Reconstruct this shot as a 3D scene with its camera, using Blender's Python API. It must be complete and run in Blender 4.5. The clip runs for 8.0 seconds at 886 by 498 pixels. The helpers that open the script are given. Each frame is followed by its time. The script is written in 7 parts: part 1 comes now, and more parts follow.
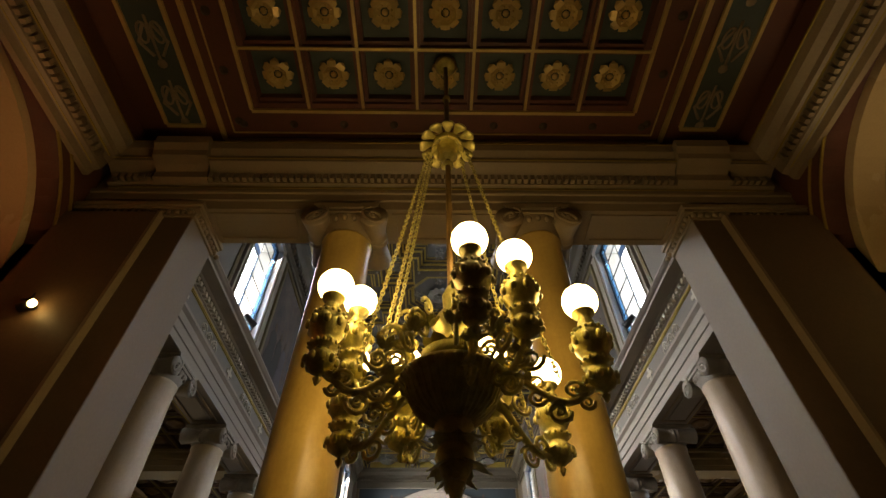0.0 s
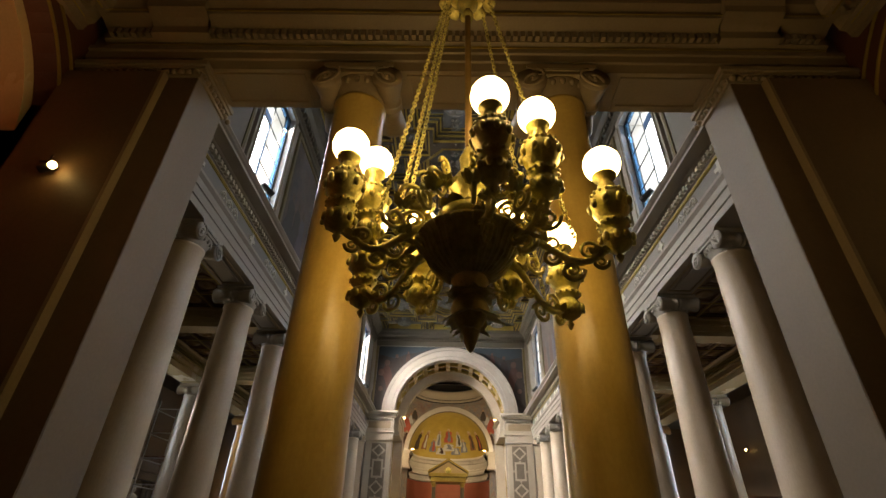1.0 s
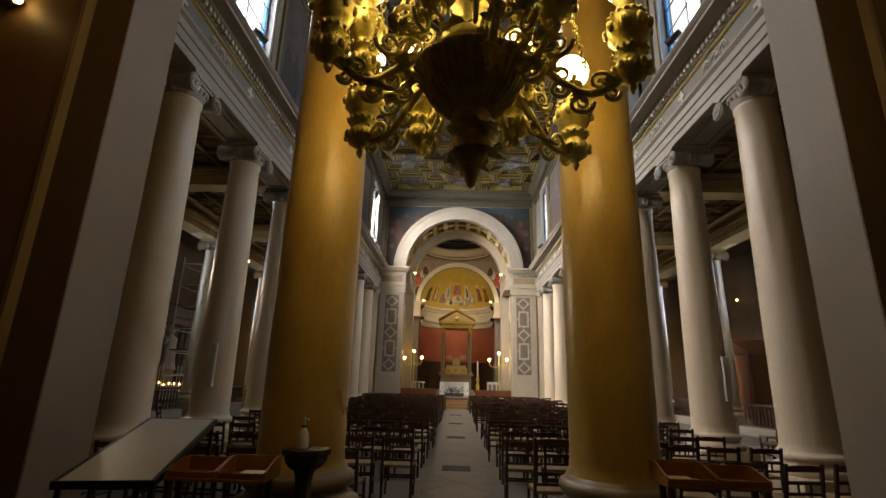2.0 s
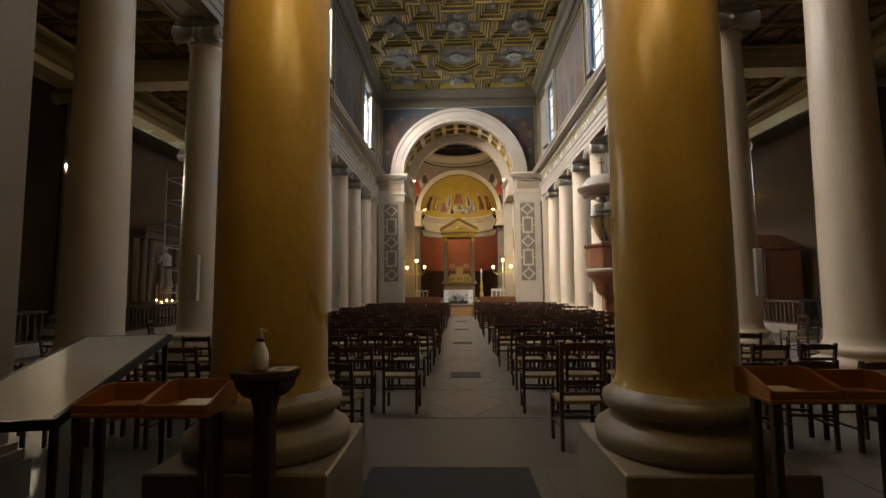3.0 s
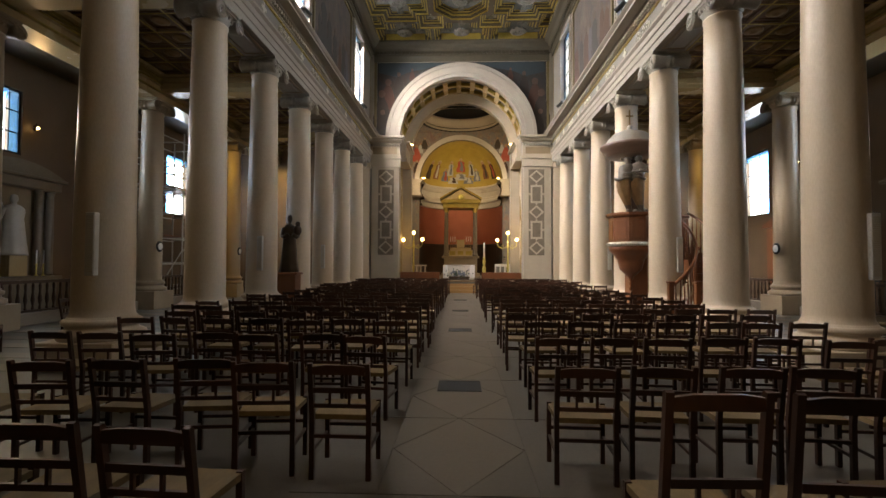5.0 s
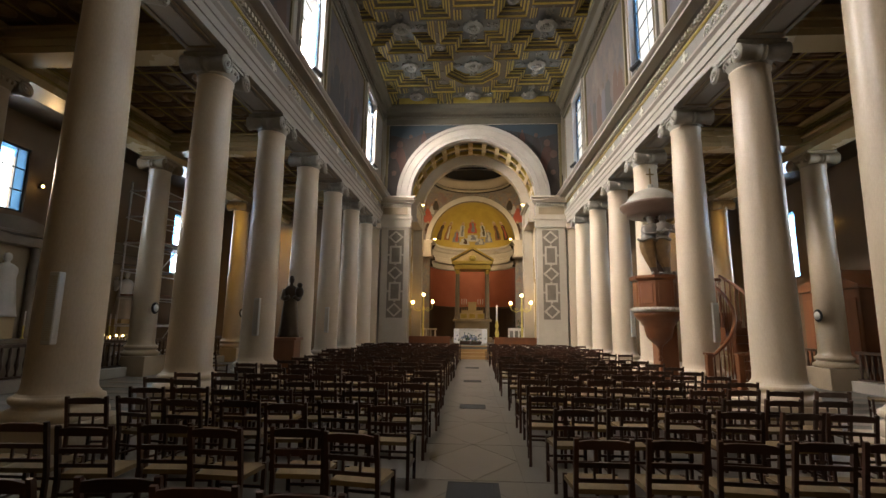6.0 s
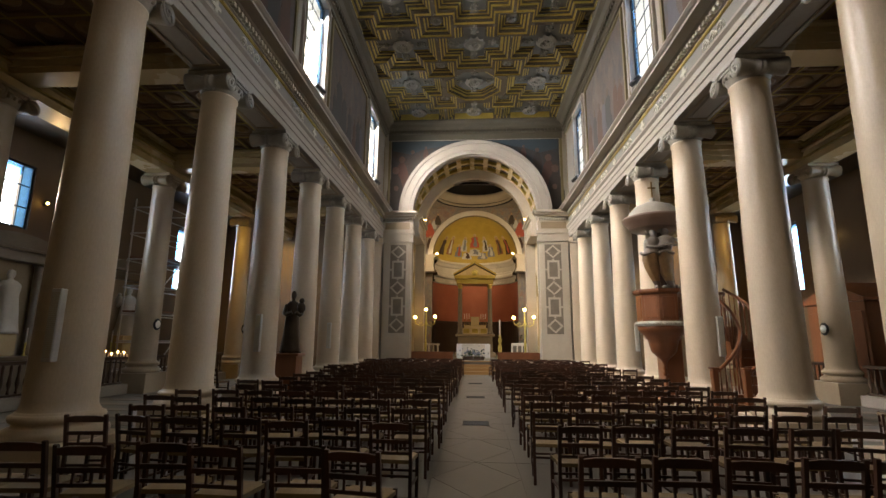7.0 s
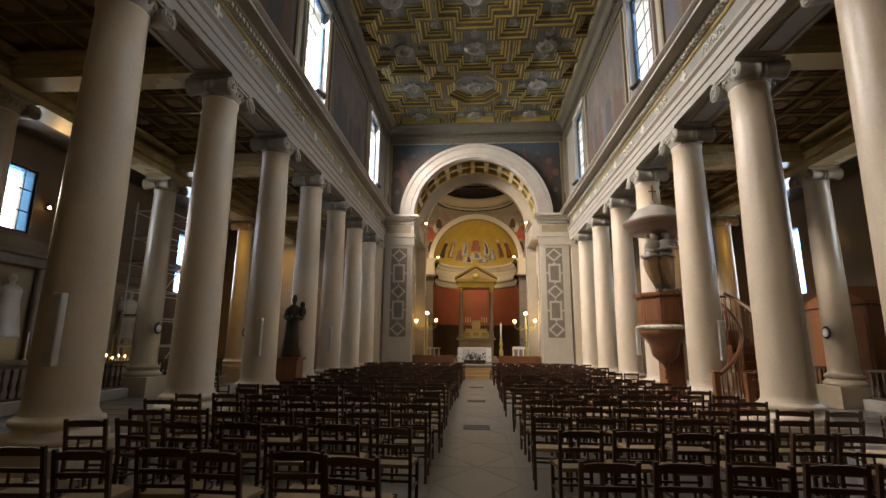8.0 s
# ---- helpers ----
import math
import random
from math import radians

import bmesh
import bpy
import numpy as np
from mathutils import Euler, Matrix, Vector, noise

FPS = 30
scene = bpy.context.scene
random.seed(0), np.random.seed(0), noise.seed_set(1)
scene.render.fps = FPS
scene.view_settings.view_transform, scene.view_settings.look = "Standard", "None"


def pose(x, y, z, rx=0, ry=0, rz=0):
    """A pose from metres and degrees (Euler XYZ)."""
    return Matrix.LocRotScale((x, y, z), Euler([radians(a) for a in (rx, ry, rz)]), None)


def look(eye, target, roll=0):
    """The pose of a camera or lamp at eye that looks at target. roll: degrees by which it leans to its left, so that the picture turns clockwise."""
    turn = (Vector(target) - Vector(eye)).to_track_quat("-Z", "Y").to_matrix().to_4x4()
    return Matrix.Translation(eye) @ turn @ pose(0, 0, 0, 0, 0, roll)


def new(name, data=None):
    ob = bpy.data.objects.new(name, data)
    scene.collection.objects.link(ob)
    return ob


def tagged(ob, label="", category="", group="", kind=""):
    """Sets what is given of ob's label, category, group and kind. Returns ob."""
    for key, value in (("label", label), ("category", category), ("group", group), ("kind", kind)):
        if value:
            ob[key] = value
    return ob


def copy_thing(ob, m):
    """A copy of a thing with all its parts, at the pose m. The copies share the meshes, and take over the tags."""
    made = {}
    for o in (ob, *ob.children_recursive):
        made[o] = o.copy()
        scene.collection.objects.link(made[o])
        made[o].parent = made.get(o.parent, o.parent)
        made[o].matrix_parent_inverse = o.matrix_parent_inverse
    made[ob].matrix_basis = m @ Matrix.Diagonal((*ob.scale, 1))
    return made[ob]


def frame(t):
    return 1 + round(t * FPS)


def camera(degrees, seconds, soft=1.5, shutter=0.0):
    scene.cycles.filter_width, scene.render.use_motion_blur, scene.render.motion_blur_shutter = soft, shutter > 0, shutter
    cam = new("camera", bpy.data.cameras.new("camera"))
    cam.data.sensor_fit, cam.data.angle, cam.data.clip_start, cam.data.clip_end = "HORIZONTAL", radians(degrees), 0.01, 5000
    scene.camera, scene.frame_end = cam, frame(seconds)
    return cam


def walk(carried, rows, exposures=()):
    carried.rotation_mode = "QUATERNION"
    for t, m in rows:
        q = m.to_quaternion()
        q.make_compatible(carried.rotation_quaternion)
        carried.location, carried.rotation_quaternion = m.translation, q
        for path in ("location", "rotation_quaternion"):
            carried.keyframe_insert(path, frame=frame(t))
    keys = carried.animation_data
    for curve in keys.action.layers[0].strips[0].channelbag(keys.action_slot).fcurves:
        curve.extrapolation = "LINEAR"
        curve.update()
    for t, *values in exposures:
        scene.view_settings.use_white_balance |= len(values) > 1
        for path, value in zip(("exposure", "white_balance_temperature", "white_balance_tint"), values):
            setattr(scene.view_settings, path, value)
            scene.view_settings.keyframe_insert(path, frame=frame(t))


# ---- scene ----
cam = camera(85.8, 8.0)
PATH = [
    (0, (-0.099, 0.882, 1.801), (-0.074, 2.254, 3.256), -0.49),
    (0.5, (-0.106, 0.934, 1.787), (-0.103, 2.403, 3.145), 0.24),
    (1, (-0.116, 0.980, 1.754), (-0.147, 2.680, 2.807), 1.52),
    (1.5, (-0.104, 1.033, 1.713), (-0.146, 2.876, 2.489), 1.87),
    (2, (-0.057, 1.096, 1.638), (-0.118, 3.024, 2.167), 1.59),
    (2.2, (-0.080, 1.244, 1.593), (-0.139, 3.196, 2.024), 1.09),
    (3.5, (-0.115, 3.034, 1.533), (-0.182, 5.031, 1.619), -0.82),
    (4, (-0.024, 3.706, 1.556), (-0.126, 5.703, 1.600), 0.44),
    (5.3, (0.010, 5.266, 1.550), (-0.061, 7.263, 1.636), 0.24),
    (5.5, (0.008, 5.491, 1.575), (-0.082, 7.485, 1.710), 0.26),
    (6, (-0.020, 5.836, 1.659), (-0.142, 7.807, 1.977), 0.76),
    (6.5, (0.000, 5.867, 1.660), (-0.138, 7.828, 2.028), 0.61),
    (7, (-0.013, 5.847, 1.664), (-0.145, 7.806, 2.042), 0.52),
    (7.5, (-0.019, 5.859, 1.663), (-0.150, 7.817, 2.048), 0.51),
    (8, (0.002, 5.849, 1.671), (-0.135, 7.805, 2.063), 0.49),
]
walk(cam, [(t, look(eye, target, roll)) for t, eye, target, roll in PATH])

# ---- light ----
scene.view_settings.exposure = 0.06
world = bpy.data.worlds.new("sky")
scene.world = world
world.use_nodes = True
wn, wl = world.node_tree.nodes, world.node_tree.links
sky = wn.new("ShaderNodeTexSky")
sky.sky_type, sky.sun_disc, sky.sun_elevation, sky.sun_rotation = "NISHITA", False, radians(38), radians(250)
wn["Background"].inputs[1].default_value = 0.1
wl.new(sky.outputs[0], wn["Background"].inputs[0])


def area(name, where, target, w, h, watts, colour, spread=180):
    d = bpy.data.lights.new(name, "AREA")
    d.shape, d.size, d.size_y, d.energy, d.color, d.spread = "RECTANGLE", w, h, watts, colour, radians(spread)
    ob = new(name, d)
    ob.matrix_world = look(where, target)
    return ob


def spot(name, where, target, watts, colour, cone=70, radius=0.05):
    d = bpy.data.lights.new(name, "SPOT")
    d.energy, d.color, d.spot_size, d.spot_blend, d.shadow_soft_size = watts, colour, radians(cone), 0.7, radius
    ob = new(name, d)
    ob.matrix_world = look(where, target)
    return ob


DAY, HALOGEN = (1.0, 0.91, 0.83), (1.0, 0.74, 0.42)
# clerestory windows of the nave
CLERE_Y, CLERE_W, CLERE_Z = (10.6, 19.27, 27.93), 1.85, (8.95, 12.9)
for wy, watts in zip(CLERE_Y, (620, 2250, 2600)):
    area("daylight_lamp", (-5.95, wy, 11.1), (5, wy + 2.5, 3.0), 1.8, 3.9, watts, DAY, 130)
    area("daylight_lamp", (5.95, wy, 11.1), (-5, wy + 1, 3.5), 1.8, 3.9, 45, DAY)
# windows of the aisles; the right one at 18.1 is unseen, mirrored to add light
AISLE_WIN = ((-1, 18.1, 2.8, 4.95, 7.0), (-1, 28.2, 2.4, 3.9, 6.8), (1, 18.1, 2.8, 4.95, 7.0), (1, 28.25, 2.4, 3.9, 6.9))
for side, wy, ww, z0, z1 in AISLE_WIN:
    area("daylight_lamp", (side * 14.75, wy, (z0 + z1) / 2), (0, wy, (z0 + z1) / 2), ww, z1 - z0, 55 if side < 0 else 70, DAY)
# flood lamps on the imposts of the choir arches, plus added area lamps hidden behind the jambs
for side in (-1, 1):
    area("choir_fill_lamp", (side * 3.85, 35.3, 8.2), (-side * 0.6, 41.5, 3.0), 0.6, 0.6, 150, HALOGEN)
    spot("choir_flood", (side * 2.75, 33.9, 8.95), (-side * 1.0, 41, 9.0), 90, HALOGEN, 110)
    spot("apse_flood", (side * 2.5, 39.6, 7.75), (-side * 0.8, 43, 8.2), 90, HALOGEN, 120)
# small warm lamps of the aisles
for side, ay in ((-1, 23.4), (1, 22.9), (-1, 29.2), (1, 29.2)):
    spot("aisle_spot", (side * 10.1, ay, 6.85), (side * 10.55, ay + 3.0, 4.4), 300, (1.0, 0.60, 0.12), 90)
spot("aisle_wall_spot", (-13.75, 19.75, 5.98), (-10.2, 14.5, 7.6), 60, (1.0, 0.62, 0.25), 100)
spot("chapel_wall_spot", (-10.78, 14.62, 5.0), (-5.4, 10.0, 2.6), 260, (1.0, 0.80, 0.52), 120)
# small warm lamps of the porch
spot("porch_spot", (-4.62, 4.85, 5.3), (-6.0, 3.2, 6.2), 60, (1.0, 0.5, 0.2), 120)
spot("porch_spot", (5.0, 5.0, 5.3), (6.1, 2.2, 6.4), 85, (1.0, 0.72, 0.38), 120)

# ---- materials ----
def nodes_of(name, rough=0.5, metal=0.0, spec=0.5):
    m = bpy.data.materials.new(name)
    m.use_nodes = True
    n, l = m.node_tree.nodes, m.node_tree.links
    b = n["Principled BSDF"]
    b.inputs["Roughness"].default_value = rough
    b.inputs["Metallic"].default_value = metal
    b.inputs["Specular IOR Level"].default_value = spec
    return m, n, l, b


def coords(n, l, scale=(1, 1, 1)):
    tc, mp = n.new("ShaderNodeTexCoord"), n.new("ShaderNodeMapping")
    mp.inputs["Scale"].default_value = scale
    l.new(tc.outputs["Object"], mp.inputs[0])
    return mp.outputs[0]


def noise_node(n, l, vec, scale, detail=4, rough=0.55, distort=0.0):
    t = n.new("ShaderNodeTexNoise")
    t.inputs["Scale"].default_value, t.inputs["Detail"].default_value = scale, detail
    t.inputs["Roughness"].default_value, t.inputs["Distortion"].default_value = rough, distort
    l.new(vec, t.inputs["Vector"])
    return t.outputs["Fac"]


def ramp(n, l, fac, stops):
    r = n.new("ShaderNodeValToRGB")
    while len(r.color_ramp.elements) < len(stops):
        r.color_ramp.elements.new(0.5)
    for e, (p, c) in zip(r.color_ramp.elements, stops):
        e.position, e.color = p, (*c, 1)
    l.new(fac, r.inputs[0])
    return r.outputs[0]


def mix(n, l, fac, a, b, mode="MIX"):
    m = n.new("ShaderNodeMix")
    m.data_type, m.blend_type = "RGBA", mode
    if isinstance(fac, float):
        m.inputs[0].default_value = fac
    else:
        l.new(fac, m.inputs[0])
    for s, v in ((m.inputs[6], a), (m.inputs[7], b)):
        if isinstance(v, tuple):
            s.default_value = (*v, 1)
        else:
            l.new(v, s)
    return m.outputs[2]


def bump(n, l, b, height, strength=0.2, dist=0.01):
    bp = n.new("ShaderNodeBump")
    bp.inputs["Strength"].default_value, bp.inputs["Distance"].default_value = strength, dist
    l.new(height, bp.inputs["Height"])
    l.new(bp.outputs[0], b.inputs["Normal"])


def surface(name, dark, light, scale=1.5, fine=18, rough=0.55, metal=0.0, bumpy=0.15, dist=0.006, stretch=(1, 1, 1), spread=0.25, vary=0.0, spec=0.5):
    """Two scales of mottling between a dark and a light tone, with fine relief."""
    m, n, l, b = nodes_of(name, rough, metal, spec)
    v = coords(n, l, stretch)
    big, small = noise_node(n, l, v, scale, 5), noise_node(n, l, v, fine, 6, 0.65)
    c = ramp(n, l, big, ((0.5 - spread, dark), (0.5 + spread, light)))
    c2 = ramp(n, l, small, ((0.3, tuple(0.78 * (a + d) / 2 for a, d in zip(dark, light))), (0.7, light)))
    c = mix(n, l, 0.35, c, c2)
    if vary:
        oi, mp = n.new("ShaderNodeObjectInfo"), n.new("ShaderNodeMapRange")
        mp.inputs[3].default_value, mp.inputs[4].default_value = 1 - vary, 1 + vary
        l.new(oi.outputs["Random"], mp.inputs[0])
        hs = n.new("ShaderNodeHueSaturation")
        l.new(mp.outputs[0], hs.inputs["Value"])
        l.new(c, hs.inputs["Color"])
        c = hs.outputs[0]
    l.new(c, b.inputs["Base Color"])
    r = n.new("ShaderNodeMapRange")
    r.inputs[3].default_value, r.inputs[4].default_value = max(0.05, rough - 0.1), min(1, rough + 0.12)
    l.new(big, r.inputs[0])
    l.new(r.outputs[0], b.inputs["Roughness"])
    if bumpy:
        bump(n, l, b, small, bumpy, dist)
    return m


def mural(name, tones, scale=0.9, seed=0.0, rough=0.88, stretch=(1, 1, 0.7)):
    """Faded wall painting: soft patches of a few tones, dark outlines, craquelure."""
    m, n, l, b = nodes_of(name, rough)
    tc, mp = n.new("ShaderNodeTexCoord"), n.new("ShaderNodeMapping")
    mp.inputs["Location"].default_value, mp.inputs["Scale"].default_value = (seed, seed * 1.7, -seed), stretch
    l.new(tc.outputs["Object"], mp.inputs[0])
    v = mp.outputs[0]
    k = len(tones)
    c = ramp(n, l, noise_node(n, l, v, scale, 3, 0.5, 1.2), tuple((0.3 + 0.4 * i / (k - 1), t) for i, t in enumerate(tones)))
    c = mix(n, l, 0.55, c, ramp(n, l, noise_node(n, l, v, scale * 3.4, 4, 0.6, 0.8), tuple((0.3 + 0.4 * i / (k - 1), t) for i, t in enumerate(reversed(tones)))))
    fine = noise_node(n, l, v, 22, 5, 0.7)
    c = mix(n, l, 0.3, c, ramp(n, l, fine, ((0.35, tuple(0.5 * x for x in tones[0])), (0.7, tones[-1]))))
    l.new(c, b.inputs["Base Color"])
    bump(n, l, b, fine, 0.08, 0.004)
    return m


def glow(name, colour, strength, mottled=0.0, scale=1.0):
    m = bpy.data.materials.new(name)
    m.use_nodes = True
    n, l = m.node_tree.nodes, m.node_tree.links
    n.remove(n["Principled BSDF"])
    e = n.new("ShaderNodeEmission")
    e.inputs[0].default_value, e.inputs[1].default_value = (*colour, 1), strength
    if mottled:
        v = coords(n, l)
        c = ramp(n, l, noise_node(n, l, v, scale, 3), ((0.35, tuple(x * (1 - mottled) for x in colour)), (0.6, colour)))
        l.new(c, e.inputs[0])
    l.new(e.outputs[0], n["Material Output"].inputs[0])
    return m


M_STONE = surface("cream_stone", (0.34, 0.285, 0.215), (0.46, 0.40, 0.31), 0.9, 30, 0.42, bumpy=0.06)
M_COLUMN = surface("polished_limestone", (0.441, 0.355, 0.248), (0.578, 0.473, 0.345), 0.8, 40, 0.38, bumpy=0.04, stretch=(1, 1, 0.35))
# capitals greyer than the shafts: partly their stone, partly backlit shade in the colour
M_CAP = surface("grey_carved_capital", (0.20, 0.18, 0.15), (0.33, 0.30, 0.25), 5, 40, 0.5, bumpy=0.2)
# the nave columns' stone, darkened so the dimness of the aisles is in the colour
M_AISLECOL = surface("shaded_aisle_limestone", (0.27, 0.205, 0.13), (0.42, 0.335, 0.23), 1.2, 40, 0.35, bumpy=0.04, stretch=(1, 1, 0.5))
M_OCHRE = surface("ochre_and_lamplit_stone", (0.40, 0.30, 0.155), (0.50, 0.385, 0.21), 0.7, 40, 0.25, bumpy=0.03, stretch=(1, 1, 0.4))
M_INLAY = surface("brown_marble_inlay", (0.12, 0.095, 0.07), (0.19, 0.155, 0.115), 4, 30, 0.4)
# cream gallery columns; the chandelier's warm light is mixed into this amber
M_LAMPLIT = surface("lamplit_gallery_column", (0.35, 0.226, 0.046), (0.55, 0.388, 0.112), 1.6, 26, 0.3, bumpy=0.09, stretch=(1, 1, 0.6), spread=0.17)
M_TAN = surface("tan_painted_moulding", (0.202, 0.149, 0.0864), (0.292, 0.226, 0.139), 1.2, 30, 0.5)
M_PIER = surface("grey_pier_stone", (0.155, 0.124, 0.088), (0.21, 0.172, 0.125), 0.8, 26, 0.5, bumpy=0.08)
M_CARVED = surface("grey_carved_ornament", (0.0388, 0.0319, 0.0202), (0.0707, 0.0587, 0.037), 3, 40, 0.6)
M_ROSETTE = surface("pale_carved_rosette", (0.09, 0.08, 0.062), (0.17, 0.15, 0.12), 3, 40, 0.6)
M_GREY = surface("grey_limestone", (0.20, 0.172, 0.142), (0.30, 0.264, 0.22), 0.8, 30, 0.55, bumpy=0.08)
M_FRIEZE = surface("blue_grey_painted_frieze", (0.125, 0.112, 0.098), (0.19, 0.172, 0.148), 1.4, 25, 0.6)
M_PALE = surface("pale_ornament", (0.34, 0.31, 0.25), (0.48, 0.44, 0.35), 3, 40, 0.55)
M_GOLD = surface("gilded_plaster", (0.252, 0.177, 0.0332), (0.443, 0.332, 0.0758), 2.5, 30, 0.38, 0.55, 0.25)
M_GILT = surface("bright_gilding", (0.40, 0.28, 0.09), (0.62, 0.46, 0.17), 2.5, 30, 0.4, 0.35, 0.2)
M_DULLGOLD = surface("dull_gilded_wood", (0.085, 0.065, 0.028), (0.16, 0.125, 0.055), 3, 40, 0.5, 0.2)
M_RIB = surface("brown_painted_rib", (0.036, 0.025, 0.0125), (0.0648, 0.0466, 0.024), 1.6, 30, 0.55)
M_DEEP = surface("dark_coffer_ground", (0.06, 0.0624, 0.06), (0.12, 0.114, 0.096), 2, 30, 0.7)
M_AISLE = surface("dark_brown_ceiling_panel", (0.10, 0.058, 0.028), (0.18, 0.105, 0.05), 2, 30, 0.5)
M_BOSS = surface("brown_gilt_boss", (0.17, 0.105, 0.042), (0.29, 0.185, 0.08), 5, 30, 0.45)
M_MAROON = surface("maroon_painted_wood", (0.075, 0.025, 0.016), (0.135, 0.048, 0.029), 1.6, 30, 0.5)
M_TEAL = surface("dark_teal_paint", (0.0364, 0.0494, 0.0442), (0.065, 0.0858, 0.0728), 2, 30, 0.6)
M_BROWNWALL = surface("brown_plaster", (0.09, 0.06, 0.035), (0.16, 0.105, 0.06), 0.8, 22, 0.6)
M_REDWALL = surface("red_painted_wall", (0.36, 0.095, 0.05), (0.48, 0.16, 0.09), 0.9, 22, 0.6)
# left porch bay: the orange of its lamp is partly put into this red-brown
M_ORANGE_LIT = surface("orange_lit_wall", (0.30, 0.10, 0.06), (0.44, 0.17, 0.10), 1.1, 16, 0.7)
M_WAINSCOT = surface("dark_wood_panelling", (0.035, 0.02, 0.012), (0.075, 0.042, 0.025), 2, 30, 0.45, stretch=(1, 1, 0.2))
M_WOOD = surface("red_brown_oak", (0.115, 0.0388, 0.0144), (0.209, 0.0785, 0.0303), 3, 40, 0.35, stretch=(1, 1, 0.15), bumpy=0.1)
M_DESK = surface("orange_varnished_wood", (0.22, 0.085, 0.022), (0.36, 0.15, 0.045), 3, 40, 0.38, stretch=(0.25, 1, 1), bumpy=0.1)
M_STEP = surface("honey_wood", (0.30, 0.17, 0.06), (0.44, 0.27, 0.11), 3, 40, 0.4, stretch=(0.2, 1, 1))
M_CHAIR = surface("dark_stained_beech", (0.024, 0.0095, 0.0053), (0.058, 0.0225, 0.012), 6, 60, 0.38, stretch=(1, 1, 0.2), vary=0.45)
M_STRAW = surface("woven_straw", (0.105, 0.07, 0.03), (0.235, 0.165, 0.08), 8, 90, 0.75, bumpy=0.5, dist=0.004, stretch=(1, 0.3, 1), vary=0.3)
M_FLOOR = surface("worn_grey_flagstone", (0.0892, 0.0799, 0.068), (0.14, 0.126, 0.106), 1.2, 28, 0.42, bumpy=0.1)
M_SLAB = surface("worn_flagstone", (0.0914, 0.0818, 0.0696), (0.148, 0.133, 0.111), 1.2, 28, 0.4, bumpy=0.1, vary=0.12)
M_LOZENGE = surface("pale_flagstone", (0.103, 0.0914, 0.0757), (0.161, 0.144, 0.118), 1.2, 28, 0.4, bumpy=0.1, vary=0.08)
M_MARBLE = surface("white_marble", (0.50, 0.46, 0.40), (0.66, 0.62, 0.55), 1.4, 20, 0.3)
M_CLOTH = surface("white_linen", (0.66, 0.66, 0.66), (0.80, 0.79, 0.77), 3, 60, 0.85, bumpy=0.3)
M_IRON = surface("black_iron", (0.012, 0.012, 0.012), (0.03, 0.03, 0.03), 4, 50, 0.45, 0.6)
M_STEEL = surface("galvanised_tube", (0.45, 0.45, 0.46), (0.60, 0.60, 0.61), 4, 50, 0.4, 0.3)
M_BRONZE = surface("dark_bronze", (0.026, 0.019, 0.013), (0.07, 0.05, 0.034), 3, 40, 0.35, 0.7)
M_BRASS = surface("gilt_bronze", (0.40, 0.34, 0.08), (0.88, 0.78, 0.26), 14, 60, 0.34, 0.6, 0.5, 0.006, spread=0.16)
M_BRASS_DARK = surface("tarnished_bronze", (0.13, 0.075, 0.022), (0.28, 0.175, 0.055), 5, 45, 0.36, 0.4, 0.4, 0.006)
M_BRASS_DEEP = surface("deep_gilt_bronze", (0.28, 0.23, 0.07), (0.62, 0.53, 0.2), 16, 70, 0.34, 0.5, 0.5, 0.006, spread=0.14)
M_SPECK_BASE = surface("worn_stone_base", (0.20, 0.165, 0.12), (0.33, 0.28, 0.21), 1.5, 30, 0.42, bumpy=0.08)
M_PLASTER_STATUE = surface("pale_statue_stone", (0.40, 0.37, 0.32), (0.55, 0.51, 0.45), 3, 30, 0.6)
M_CANOPY = surface("grey_brown_oak", (0.085, 0.05, 0.035), (0.16, 0.10, 0.072), 3, 40, 0.4, stretch=(0.3, 0.3, 1))
M_CARVEDWOOD = surface("grey_brown_carved_wood", (0.07, 0.055, 0.042), (0.15, 0.125, 0.10), 5, 40, 0.42)
M_GILTWOOD = surface("gilded_brown_drapery", (0.13, 0.075, 0.032), (0.26, 0.16, 0.07), 5, 40, 0.38)
M_WHITE = surface("white_plastic", (0.692, 0.736, 0.805), (0.803, 0.839, 0.902), 3, 30, 0.4)
M_BOARD = surface("pale_laminate", (0.42, 0.41, 0.38), (0.52, 0.51, 0.47), 1, 30, 0.45)
M_PAPER = surface("white_paper", (0.68, 0.66, 0.63), (0.78, 0.77, 0.74), 3, 30, 0.9)
M_CARPET = surface("dark_grey_mat", (0.028, 0.03, 0.032), (0.05, 0.052, 0.055), 6, 140, 0.95, bumpy=0.6)
M_LEAF = surface("dark_green_foliage", (0.02, 0.045, 0.018), (0.05, 0.09, 0.035), 6, 30, 0.6)
M_FLOWER = surface("blue_grey_flowers", (0.10, 0.12, 0.17), (0.26, 0.29, 0.36), 14, 40, 0.7)
M_MOSAIC = surface("gold_mosaic", (0.34, 0.24, 0.035), (0.52, 0.39, 0.08), 2.2, 60, 0.45, 0.2, 0.35)
M_PAINT_A = mural("faded_dark_mural", ((0.028, 0.028, 0.036), (0.068, 0.06, 0.056), (0.096, 0.068, 0.052), (0.128, 0.108, 0.088)), 0.8, 1.0)
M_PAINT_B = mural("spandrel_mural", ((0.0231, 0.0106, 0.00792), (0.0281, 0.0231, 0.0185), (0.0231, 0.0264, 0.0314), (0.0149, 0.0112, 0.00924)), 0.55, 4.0)
